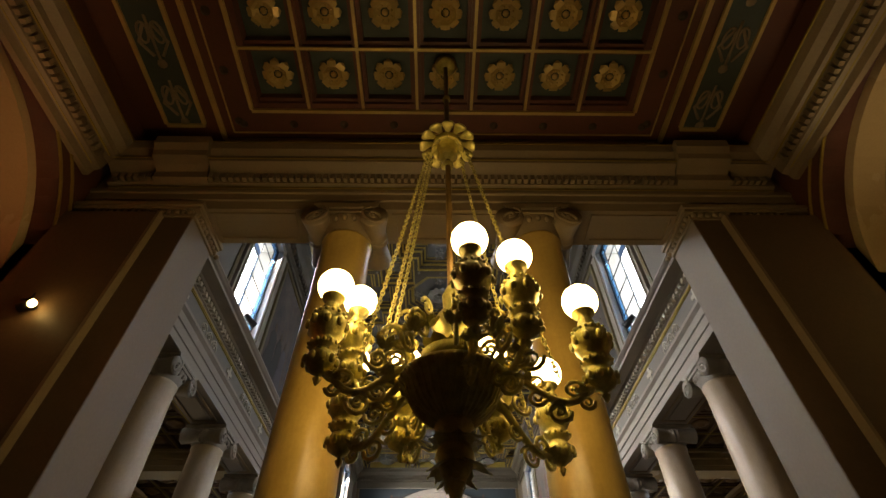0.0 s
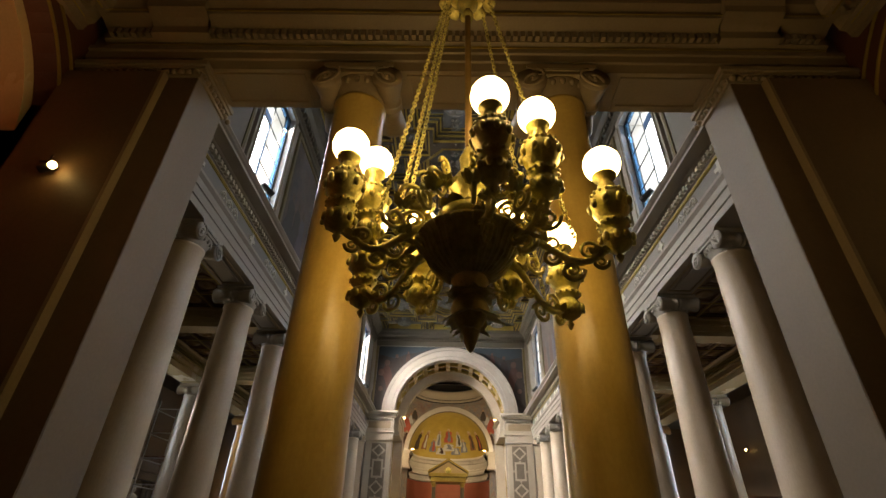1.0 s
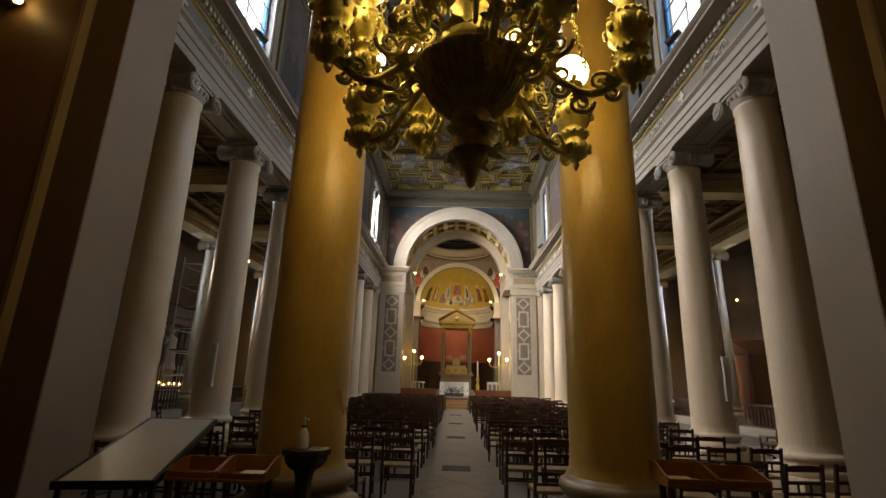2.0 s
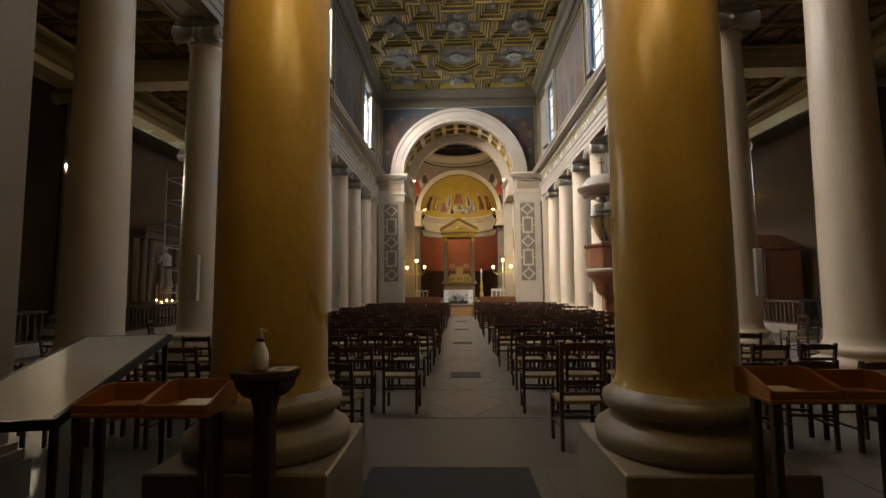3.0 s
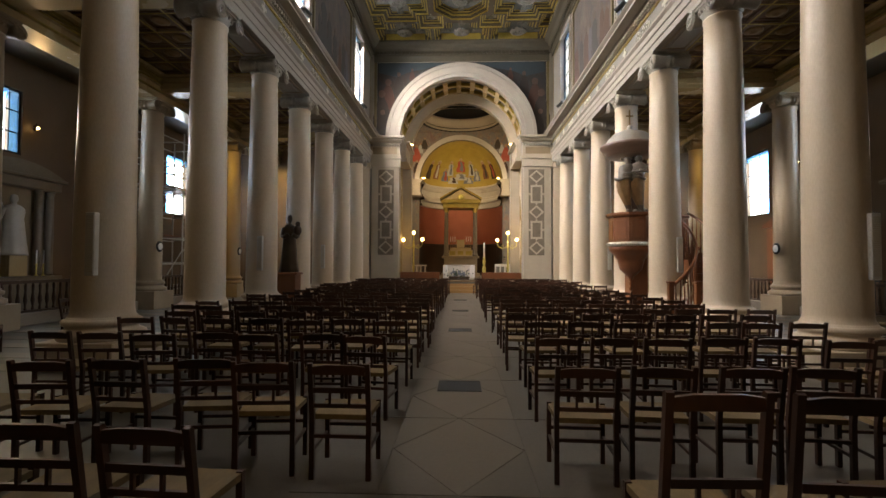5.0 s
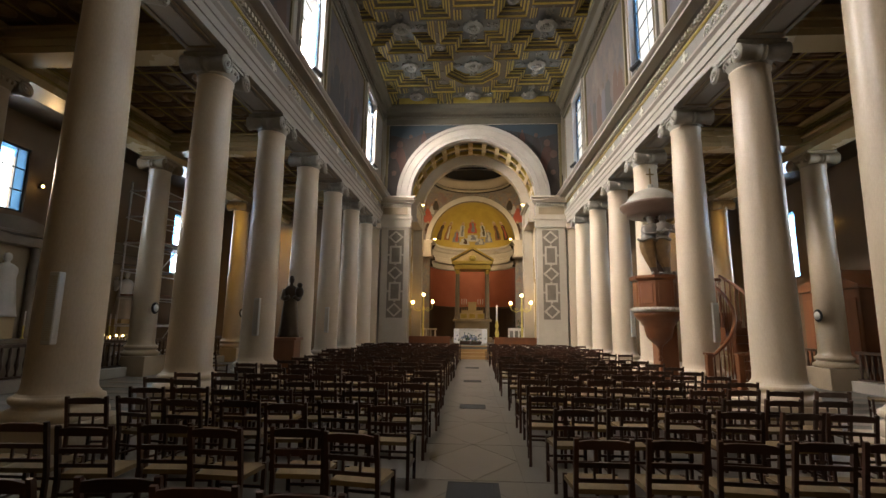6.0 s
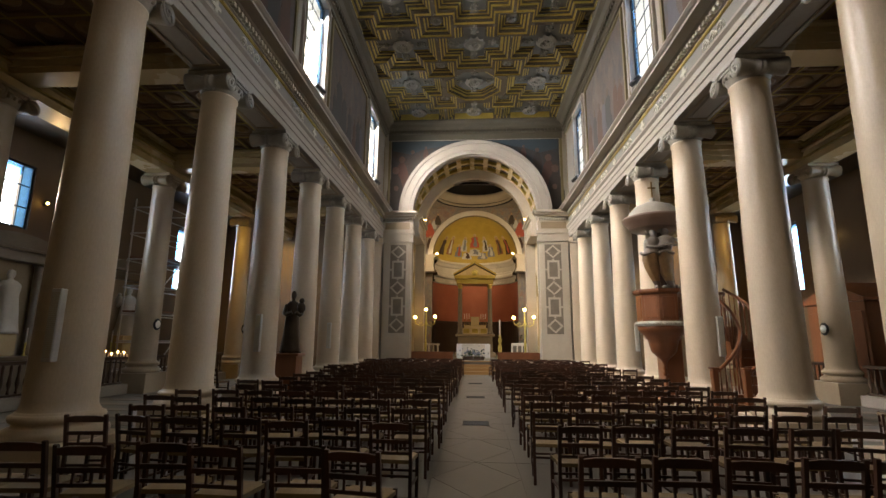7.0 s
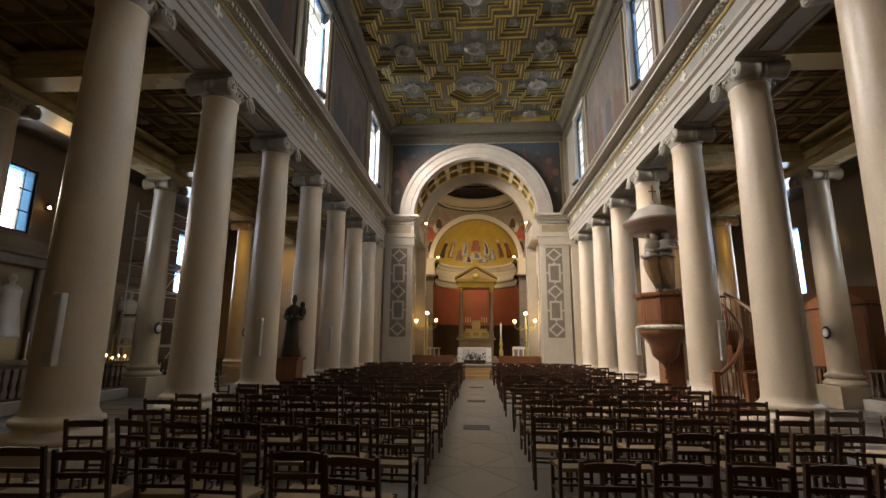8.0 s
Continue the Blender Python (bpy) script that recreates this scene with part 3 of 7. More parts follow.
def rosette(bm, at, r, petals=8, depth=0.1, mat=0, leaves=0):
    """A carved flower hanging under a ceiling."""
    for i in range(petals):
        a = math.tau * i / petals
        c, s = math.cos(a), math.sin(a)
        ring = []
        for t, w, h in ((0.25, 0.10, 0.5), (0.6, 0.30, 1.0), (0.9, 0.26, 0.75), (1.0, 0.0, 0.3)):
            for sg in ((-1, 1) if w else (0,)):
                ring.append(bm.verts.new((at[0] + r * (t * c - sg * w * s), at[1] + r * (t * s + sg * w * c), at[2] - depth * h)))
        top = bm.verts.new((at[0] + r * 0.6 * c, at[1] + r * 0.6 * s, at[2]))
        for f in ((0, 1, 3, 2), (2, 3, 5, 4), (4, 5, 6)):
            g = bm.faces.new([ring[q] for q in f])
            g.material_index = mat
        for f in ((0, 2), (2, 4), (4, 6), (6, 5), (5, 3), (3, 1)):
            bm.faces.new((ring[f[0]], ring[f[1]], top)).material_index = mat
    ball(bm, (at[0], at[1], at[2] - depth * 0.5), r * 0.2, 8, mat, 0.7)
    for i in range(petals):
        a = math.tau * (i + 0.5) / petals
        ball(bm, (at[0] + r * 0.42 * math.cos(a), at[1] + r * 0.42 * math.sin(a), at[2] - depth * 0.75), r * 0.09, 5, mat)


bm = bmesh.new()
for j in range(-7, 2):
    for i in (-1, 0, 1):
        cy = OCT_Y + CROSS * j
        if 6.3 < cy < END_Y - 0.2:
            rosette(bm, (CROSS * i, cy, CEIL_Z + 0.352), 0.46, 10, 0.22)
            for a in range(4):
                c, s = math.cos(a * math.pi / 2), math.sin(a * math.pi / 2)
                for t in (0.75, 1.05):
                    rosette(bm, (CROSS * i + c * t, cy + s * t, CEIL_Z + 0.352), 0.2, 5, 0.1)
    for i in (-1.5, -0.5, 0.5, 1.5):
        cy = OCT_Y + CROSS * (j + 0.5)
        if 6.3 < cy < END_Y - 0.5:
            rosette(bm, (CROSS * i * 0.985, cy, CEIL_Z + 0.352), 0.27, 8, 0.12)
# small gilt studs where the ribs meet
for j in range(-28, 6):
    for i in range(-6, 7):
        x, y = i * CROSS / 4 + 0.02, OCT_Y + CROSS / 4 * j
        if abs(x) < 4.6 and 6.3 < y < END_Y - 0.2 and nave_level(x, y) == 0:
            ball(bm, (x, y, CEIL_Z), 0.055, 6)
joined = part("ceiling_ornament", bm, M_ROSETTE, nave_ceiling, "pale carved rosettes")


def nave_top_cornice(side):
    bm = bmesh.new()
    prof = [(5.1, 13.16), (5.02, 13.16), (5.02, 13.29), (4.94, 13.34), (4.94, 13.54), (4.84, 13.58), (4.74, 13.74), (4.58, 13.82), (4.53, 13.94), (5.1, 13.94)]
    extrude(bm, [(side * x, z) for x, z in prof], "y", 6.0, END_Y)
    y = 6.1
    while y < END_Y:
        box(bm, *sorted((side * 4.945, side * 4.86)), y, y + 0.12, 13.36, 13.52)
        y += 0.21
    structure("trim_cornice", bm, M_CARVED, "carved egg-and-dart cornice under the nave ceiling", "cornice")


mirror_sides(nave_top_cornice)
bm = bmesh.new()
extrude(bm, [(END_Y, 12.9), (END_Y - 0.06, 12.9), (END_Y - 0.06, 13.22), (END_Y - 0.12, 13.26), (END_Y - 0.12, 13.46), (END_Y - 0.28, 13.58), (END_Y - 0.34, 13.74), (END_Y - 0.48, 13.84), (END_Y - 0.5, 13.938), (END_Y, 13.938)], "x", -4.9, 4.9)
x = -4.7
while x < 4.6:
    box(bm, x, x + 0.12, END_Y - 0.2, END_Y - 0.115, 13.28, 13.44)
    x += 0.21
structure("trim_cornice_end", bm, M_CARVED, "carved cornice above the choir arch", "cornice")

# ---- arch wall between nave and choir ----
def arch_wall(bm, y0, y1, r, zc, half_w, z_top, seg=40, z_low=0.0, x_in=None, mat=0):
    """A wall across the nave with a round-headed opening."""
    jamb = r if x_in is None else x_in
    pts = [(r * math.cos(math.pi * i / seg), zc + r * math.sin(math.pi * i / seg)) for i in range(seg + 1)]
    for i in range(seg):
        (xa, za), (xb, zb) = pts[i], pts[i + 1]
        vs = []
        for y in (y0, y1):
            vs.append([bm.verts.new((xa, y, za)), bm.verts.new((xb, y, zb)), bm.verts.new((xb, y, z_top)), bm.verts.new((xa, y, z_top))])
        bm.faces.new(vs[0]).material_index = mat
        bm.faces.new(list(reversed(vs[1]))).material_index = mat
        f = bm.faces.new((vs[0][0], vs[1][0], vs[1][1], vs[0][1]))
        f.material_index, f.smooth = mat, True
    for s in (-1, 1):
        box(bm, *sorted((s * jamb, s * half_w)), y0, y1, z_low, zc, mat)
        if half_w > r:
            box(bm, *sorted((s * r, s * half_w)), y0, y1, zc, z_top, mat)


def arch_ring(bm, y0, y1, r0, r1, zc, seg=40, mat=0):
    """A projecting ring round an arch, in a stepped moulding."""
    prof = [(r0, y1), (r0, y0), (r1, y0), (r1, y1)]
    rows = []
    for i in range(seg + 1):
        a = math.pi * i / seg
        rows.append([bm.verts.new((r * math.cos(a), y, zc + r * math.sin(a))) for r, y in prof])
    for a, b in zip(rows, rows[1:]):
        for k in range(4):
            f = bm.faces.new((a[k], a[(k + 1) % 4], b[(k + 1) % 4], b[k]))
            f.material_index = mat
    bm.faces.new(rows[0])
    bm.faces.new(list(reversed(rows[-1])))


bm = bmesh.new()
arch_wall(bm, END_Y, END_Y + 0.5, ARCH_R, ARCH_Z, 6.2, 14.7)
structure("wall_choir_arch", bm, M_GREY, "brown-grey stone wall with the tall round choir arch", "wall")
arch = thing("choir_arch", "broad moulded archivolt of pale stone", "arch", kind="structure")
bm = bmesh.new()
arch_ring(bm, END_Y - 0.14, END_Y - 0.002, ARCH_R, ARCH_R + 0.2, ARCH_Z)
arch_ring(bm, END_Y - 0.19, END_Y - 0.002, ARCH_R + 0.205, ARCH_R + 0.58, ARCH_Z)
arch_ring(bm, END_Y - 0.24, END_Y - 0.002, ARCH_R + 0.585, ARCH_R + 0.78, ARCH_Z)
part("archivolt", bm, M_GREY, arch)
# painted spandrels
bm = bmesh.new()
seg = 24
R2 = ARCH_R + 0.74
for s in (-1, 1):
    for i in range(seg):
        a0, a1 = math.pi / 2 * i / seg, math.pi / 2 * (i + 1) / seg
        q = [(s * R2 * math.cos(a), ARCH_Z + R2 * math.sin(a)) for a in (a0, a1)]
        v = [bm.verts.new((x, END_Y - 0.012, z)) for x, z in (q[0], q[1], (q[1][0], 12.87), (q[0][0], 12.87))]
        bm.faces.new(v)
    v = [bm.verts.new((s * x, END_Y - 0.012, z)) for x, z in ((R2, ARCH_Z + 0.2), (4.72, ARCH_Z + 0.2), (4.72, 12.87), (R2, 12.87))]
    bm.faces.new(v)
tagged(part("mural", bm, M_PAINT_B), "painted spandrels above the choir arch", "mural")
spandrel = thing("spandrel_figures", "painted robed shapes on the spandrels", "mural", kind="structure")
for s in (-1, 1):
    bm = bmesh.new()
    extrude(bm, [(s * 0.7, 12.85), (s * 4.65, 12.85), (s * 4.65, 12.3), (s * 3.6, 12.05), (s * 2.9, 12.35), (s * 2.0, 12.5)], "y", END_Y - 0.02, END_Y - 0.013)
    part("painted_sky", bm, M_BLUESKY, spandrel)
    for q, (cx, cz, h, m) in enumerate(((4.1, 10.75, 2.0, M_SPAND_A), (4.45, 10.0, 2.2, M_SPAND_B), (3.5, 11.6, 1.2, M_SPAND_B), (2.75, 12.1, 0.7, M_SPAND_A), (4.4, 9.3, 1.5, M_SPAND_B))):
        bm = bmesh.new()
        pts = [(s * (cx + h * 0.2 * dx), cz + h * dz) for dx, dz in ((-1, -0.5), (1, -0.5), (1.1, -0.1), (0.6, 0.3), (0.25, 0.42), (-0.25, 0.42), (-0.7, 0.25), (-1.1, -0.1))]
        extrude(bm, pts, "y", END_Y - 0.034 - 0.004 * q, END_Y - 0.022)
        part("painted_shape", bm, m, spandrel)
        bm = bmesh.new()
        c = [(s * cx + 0.09 * h * math.cos(a), cz + h * 0.5 + 0.1 * h * math.sin(a)) for a in np.linspace(0, math.tau, 10, endpoint=False)]
        extrude(bm, c, "y", END_Y - 0.06, END_Y - 0.022)
        part("painted_shape", bm, M_DIM_B, spandrel)
# gilded strips beside the spandrels
bm = bmesh.new()
for s in (-1, 1):
    box(bm, *sorted((s * 4.74, s * 4.88)), END_Y - 0.06, END_Y - 0.002, 8.75, 12.87)
structure("trim_gilt_strip", bm, M_DULLGOLD, "gilded strip beside the painted wall", "trim")


def impost(s):
    """Entablature that carries the arch: cornice, dentils, frieze panel, capital mouldings, pier."""
    o = thing("impost", "moulded stone impost and pier of the choir arch", "pier", kind="structure")
    bm = bmesh.new()
    for x0, x1, y0, z0, z1 in ((3.12, 5.05, END_Y - 0.560, 8.50, 8.61), (3.2, 5.05, END_Y - 0.460, 8.38, 8.499), (3.3, 5.05, END_Y - 0.360, 8.28, 8.379), (3.38, 5.05, END_Y - 0.220, 7.56, 8.10), (3.30, 5.05, END_Y - 0.300, 7.38, 7.54), (3.36, 5.05, END_Y - 0.240, 6.94, 7.379)):
        box(bm, *sorted((s * x0, s * x1)), y0, END_Y - 0.003, z0, z1)
    part("cornice", bm, M_STONE, o)
    bm = bmesh.new()
    x = 3.4
    while x < 4.9:
        box(bm, *sorted((s * x, s * (x + 0.07))), END_Y - 0.320, END_Y - 0.200, 8.11, 8.26)
        x += 0.13
    part("dentils", bm, M_PALE, o)
    bm = bmesh.new()
    box(bm, *sorted((s * 3.55, s * 4.9)), END_Y - 0.238, END_Y - 0.222, 7.64, 8.02)
    part("gilt_panel", bm, M_TAN, o, "tan carved frieze panel")
    bm = bmesh.new()
    box(bm, *sorted((s * 3.44, s * 4.95)), END_Y - 0.180, END_Y - 0.003, 0.7, 6.93)
    part("pier", bm, M_STONE, o)
    # grey inlaid panel with pale lozenges and rectangles
    bm = bmesh.new()
    box(bm, *sorted((s * 3.70, s * 4.60)), END_Y - 0.195, END_Y - 0.182, 2.05, 6.78)
    part("inlay_ground", bm, M_INLAY, o, "brown-grey marble inlay")
    z = 2.05
    xc, w = s * 4.15, 0.44
    for k, h in enumerate((0.82, 1.15, 0.82, 1.15, 0.79)):
        bm = bmesh.new()
        zc = z + h / 2
        if k % 2 == 0:
            for r0, r1 in ((0.42, 0.28),):
                outer = [(xc - r0, zc), (xc, zc - h * 0.46), (xc + r0, zc), (xc, zc + h * 0.46)]
                inner = [(xc - r1, zc), (xc, zc - h * 0.33), (xc + r1, zc), (xc, zc + h * 0.33)]
                for i in range(4):
                    j = (i + 1) % 4
                    extrude(bm, [outer[i], outer[j], inner[j], inner[i]], "y", END_Y - 0.212, END_Y - 0.196)
        else:
            for a, b, c, d in ((-0.32, 0.32, -0.43 * h, -0.34 * h), (-0.32, 0.32, 0.34 * h, 0.43 * h), (-0.32, -0.22, -0.34 * h, 0.34 * h), (0.22, 0.32, -0.34 * h, 0.34 * h), (-0.45, -0.32, -0.045, 0.045), (0.32, 0.45, -0.045, 0.045), (-0.045, 0.045, -0.5 * h, -0.43 * h), (-0.045, 0.045, 0.43 * h, 0.5 * h)):
                box(bm, xc + a, xc + b, END_Y - 0.212, END_Y - 0.196, zc + c, zc + d)
        part("inlay", bm, M_STONE, o, "pale stone inlay")
        z += h
    bm = bmesh.new()
    for x0, x1 in ((3.64, 3.72), (4.58, 4.66)):
        box(bm, *sorted((s * x0, s * x1)), END_Y - 0.205, END_Y - 0.182, 2.0, 6.82)
    part("inlay_border", bm, M_STONE, o)
    # pilaster that ends the colonnade
    bm = bmesh.new()
    box(bm, *sorted((s * 5.06, s * 5.8)), END_Y - 0.250, END_Y - 0.003, 0.7, 6.85)
    box(bm, *sorted((s * 5.0, s * 5.85)), END_Y - 0.350, END_Y - 0.003, 6.86, 7.14)
    part("end_pilaster", bm, M_COLUMN, o)


mirror_sides(impost)

# ---- choir, dome and apse ----
CH_Y0, CH_Y1, AP_Y = END_Y + 0.5, 34.2, 40.0
bm = bmesh.new()
# barrel vault with square coffers
def vault_level(i, j):
    return 1 if i % 6 not in (0, 1) and j not in (0, 4, 8) else 0
for i in range(84):
    for j in range(9):
        k = vault_level(i, j)
        r = 3.55 + 0.18 * k
        def P(a, b, rr):
            y = CH_Y0 + (CH_Y1 - CH_Y0) * b / 9
            return bm.verts.new((rr * math.cos(math.pi * a / 84), y, ARCH_Z + rr * math.sin(math.pi * a / 84)))
        f = bm.faces.new((P(i, j, r), P(i + 1, j, r), P(i + 1, j + 1, r), P(i, j + 1, r)))
        f.material_index = 1 if k else 0
        for di, dj, a, b in ((1, 0, (i + 1, j), (i + 1, j + 1)), (0, 1, (i, j + 1), (i + 1, j + 1))):
            if i + di < 84 and j + dj < 9 and vault_level(i + di, j + dj) != k:
                bm.faces.new((P(*a, 3.55), P(*b, 3.55), P(*b, 3.73), P(*a, 3.73))).material_index = 2
structure("ceiling_choir_vault", bm, [M_OCHRE, M_RIB, M_GOLD], "barrel vault with gilded square coffers", "ceiling")
bm = bmesh.new()
arch_wall(bm, CH_Y1, CH_Y1 + 0.6, 3.05, 8.55, 4.4, 13.2, z_low=0.7)
structure("wall_choir_inner_arch", bm, M_STONE, "plain inner arch of cream stone", "wall")
# choir side walls: ochre in place of cream stone paints in the warm lamplight
bm = bmesh.new()
for s in (-1, 1):
    box(bm, *sorted((s * 3.6, s * 4.4)), CH_Y0, CH_Y1, 0.7, ARCH_Z)
    box(bm, *sorted((s * 4.0, s * 4.6)), CH_Y1 + 0.6, AP_Y, 0.7, 12.0)
structure("wall_choir_side", bm, M_OCHRE, "side walls of the choir", "wall")
bm = bmesh.new()
for s in (-1, 1):
    for y0, y1, x in ((CH_Y0, CH_Y1 + 0.7, 2.95), (AP_Y - 0.9, AP_Y + 0.1, 2.75)):
        z = 8.35 if x > 2.9 else 7.45
        box(bm, *sorted((s * x, s * 4.2)), y0, y1, z + 0.12, z + 0.24)
        box(bm, *sorted((s * (x + 0.1), s * 4.2)), y0 + 0.01, y1 - 0.01, z, z + 0.12)
        box(bm, *sorted((s * (x + 0.2), s * 4.2)), y0 + 0.02, y1 - 0.02, z - 0.75, z)
        box(bm, *sorted((s * (x + 0.12), s * 4.2)), y0 + 0.015, y1 - 0.015, z - 0.95, z - 0.75)
structure("trim_choir_impost", bm, M_STONE, "stepped cornices along the choir walls", "cornice")
# ceiling round the dome
bm = bmesh.new()
for i in range(64):
    a0, a1 = math.tau * i / 64, math.tau * (i + 1) / 64
    q = []
    for a in (a0, a1):
        k = min(4.2 / max(1e-6, abs(math.cos(a))), 2.78 / max(1e-6, abs(math.sin(a))))
        q.append((k * math.cos(a), 37.2 + k * math.sin(a)))
    v = [bm.verts.new(p) for p in ((2.6 * math.cos(a0), 37.2 + 2.6 * math.sin(a0), 11.34), (2.6 * math.cos(a1), 37.2 + 2.6 * math.sin(a1), 11.34), (*q[1], 11.3), (*q[0], 11.3))]
    bm.faces.new(v)
structure("ceiling_choir", bm, M_PAINT_C, "painted ceiling round the choir dome", "ceiling")
bm = bmesh.new()
lathe(bm, [(2.75, 11.3), (2.6, 11.34), (2.6, 11.55), (2.66, 11.58), (2.66, 11.8), (2.5, 11.9), (2.4, 12.05), (2.4, 12.15), (2.6, 12.2), (2.55, 12.9), (2.2, 13.7), (1.5, 14.35)], 40, (0, 37.2, 0))
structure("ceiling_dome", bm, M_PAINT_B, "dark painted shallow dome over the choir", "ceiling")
bm = bmesh.new()
lathe(bm, [(2.64, 11.34), (2.56, 11.36), (2.56, 11.5), (2.62, 11.53), (2.62, 11.62), (2.5, 11.8), (2.42, 11.9), (2.36, 12.05), (2.36, 12.15), (2.44, 12.2)], 40, (0, 37.2, 0))
for i in range(64):
    a = math.tau * i / 64
    b2 = bmesh.new()
    box(b2, -0.09, 0.0, -0.07, 0.07, 0, 0.14)
    absorb(bm, b2, Matrix.Translation((2.66 * math.cos(a), 37.2 + 2.66 * math.sin(a), 11.62)) @ Matrix.Rotation(a, 4, "Z"))
structure("trim_dome_ring", bm, M_STONE, "pale dentilled ring of the dome", "trim")
bm = bmesh.new()
lathe(bm, [(1.5, 14.35), (1.5, 15.0), (0.0, 15.0)], 32, (0, 37.2, 0))
structure("ceiling_oculus", bm, M_FRIEZE, "dark painted crown of the dome", "ceiling")
# apse arch, semidome, drum
AR = 3.07
bm = bmesh.new()
arch_wall(bm, AP_Y, AP_Y + 0.4, AR, 7.7, 4.5, 12.0, z_low=0.7)
structure("wall_apse_arch", bm, M_PAINT_C, "painted wall with the apse arch", "wall")
bm = bmesh.new()
arch_ring(bm, AP_Y - 0.1, AP_Y - 0.003, AR, AR + 0.34, 7.7)
structure("trim_apse_archivolt", bm, M_MARBLE, "pale archivolt of the apse", "trim")
bm = bmesh.new()
n1, n2 = 28, 14
grid = [[bm.verts.new((AR * math.cos(math.pi * i / n1) * math.cos(math.pi / 2 * j / n2), AP_Y + 0.4 + AR * math.sin(math.pi * i / n1) * math.cos(math.pi / 2 * j / n2), 7.7 + AR * math.sin(math.pi / 2 * j / n2))) for i in range(n1 + 1)] for j in range(n2)]
top = bm.verts.new((0, AP_Y + 0.4, 7.7 + AR))
for j in range(n2 - 1):
    for i in range(n1):
        bm.faces.new((grid[j][i], grid[j][i + 1], grid[j + 1][i + 1], grid[j + 1][i])).smooth = True
for i in range(n1):
    bm.faces.new((grid[-1][i], grid[-1][i + 1], top)).smooth = True
structure("ceiling_semidome", bm, M_MOSAIC, "gold mosaic semidome of the apse", "ceiling")
bm = bmesh.new()
lathe(bm, [(AR, 5.95), (AR, 3.1)], 28, (0, AP_Y + 0.4, 0), 0, 180)
structure("wall_apse", bm, M_REDWALL, "curved red wall of the apse", "wall")
# dark band round the apse below the red wall
bm = bmesh.new()
lathe(bm, [(AR - 0.02, 0.7), (AR - 0.06, 0.72), (AR - 0.06, 3.0), (AR - 0.1, 3.02), (AR - 0.1, 3.12), (AR, 3.14)], 28, (0, AP_Y + 0.4, 0), 0, 180, smooth=False)
structure("wall_apse_lower", bm, M_WAINSCOT, "dark lower band round the apse", "panelling")
bm = bmesh.new()
lathe(bm, [(AR, 7.72), (2.72, 7.7), (2.66, 7.55), (2.78, 7.44), (2.84, 7.28), (2.94, 7.22), (2.94, 6.84), (2.86, 6.8), (2.84, 6.68), (2.76, 6.6), (2.72, 6.5), (2.72, 6.4), (2.98, 6.36), (2.98, 6.12), (2.9, 6.1), (2.9, 5.96), (AR, 5.94)], 28, (0, AP_Y + 0.4, 0), 0, 180, smooth=False)
structure("trim_apse_cornice", bm, M_MARBLE, "white curved cornice of the apse", "cornice")
# painted shapes on the semidome
conch = thing("apse_mosaic", "painted robed shapes on gold ground in the apse", "mosaic", kind="structure")


def apse_shape(a, z, h, w, mat, trim):
    """A robed shape with a lighter mantle and a halo that follows the curve of the semidome."""
    def P(dx, dz, off):
        zz = z + h * dz
        r = math.sqrt(max(0.2, (AR - off) ** 2 - zz * zz))
        b = radians(a) + w * dx / r
        return (r * math.cos(b), AP_Y + 0.4 + r * math.sin(b), 7.7 + zz)
    for prof, mid, off, m in ((((-1, 0), (-0.95, 0.3), (-0.6, 0.55), (-0.85, 0.7), (-0.4, 0.82), (0.4, 0.82), (0.75, 0.72), (0.65, 0.5), (1, 0.28), (1.05, 0)), (0, 0.4), 0.03, mat), (((-0.55, 0.1), (-0.5, 0.45), (-0.2, 0.78), (0.25, 0.78), (0.05, 0.5), (0.3, 0.25), (0.1, 0.05)), (-0.15, 0.42), 0.05, trim)):
        bm = bmesh.new()
        lo = [bm.verts.new(P(dx, dz, off)) for dx, dz in prof]
        c = bm.verts.new(P(*mid, off))
        for i in range(len(prof)):
            bm.faces.new((lo[i], lo[(i + 1) % len(prof)], c))
        part("painted_shape", bm, m, conch)
    bm = bmesh.new()
    ball(bm, P(0, 0.9, 0.03), 0.075 * h + 0.02, 8)
    part("painted_shape", bm, M_FLESH, conch)
    bm = bmesh.new()
    rim = [bm.verts.new(P(0.11 * h / w * math.cos(t) * 1.2, 0.91 + 0.13 * math.sin(t), 0.02)) for t in np.linspace(0, math.tau, 12, endpoint=False)]
    bm.faces.new(rim)
    part("painted_shape", bm, M_PAINT_D, conch)


for a, z, h, w, m, t in ((90, 1.25, 0.95, 0.36, M_ROBE_RED, M_ROBE_BLUE), (90, 0.62, 0.62, 0.55, M_ROBE_WHITE, M_ROBE_BLUE), (72, 0.95, 1.05, 0.25, M_ROBE_WHITE, M_DIM_C), (108, 0.95, 1.05, 0.25, M_ROBE_WHITE, M_ROBE_BLUE), (64, 0.5, 0.95, 0.3, M_ROBE_BLUE, M_ROBE_WHITE), (116, 0.5, 0.95, 0.3, M_ROBE_BLUE, M_ROBE_RED), (47, 0.6, 1.35, 0.27, M_ROBE_BROWN, M_DIM_C), (133, 0.6, 1.35, 0.27, M_ROBE_BROWN, M_ROBE_WHITE), (30, 0.5, 1.35, 0.3, M_DIM_B, M_ROBE_RED), (150, 0.5, 1.35, 0.3, M_DIM_B, M_DIM_C), (78, 0.35, 0.6, 0.4, M_ROBE_BLUE, M_ROBE_WHITE), (102, 0.35, 0.6, 0.4, M_ROBE_WHITE, M_DIM_B)):
    apse_shape(a, z, h, w, m, t)

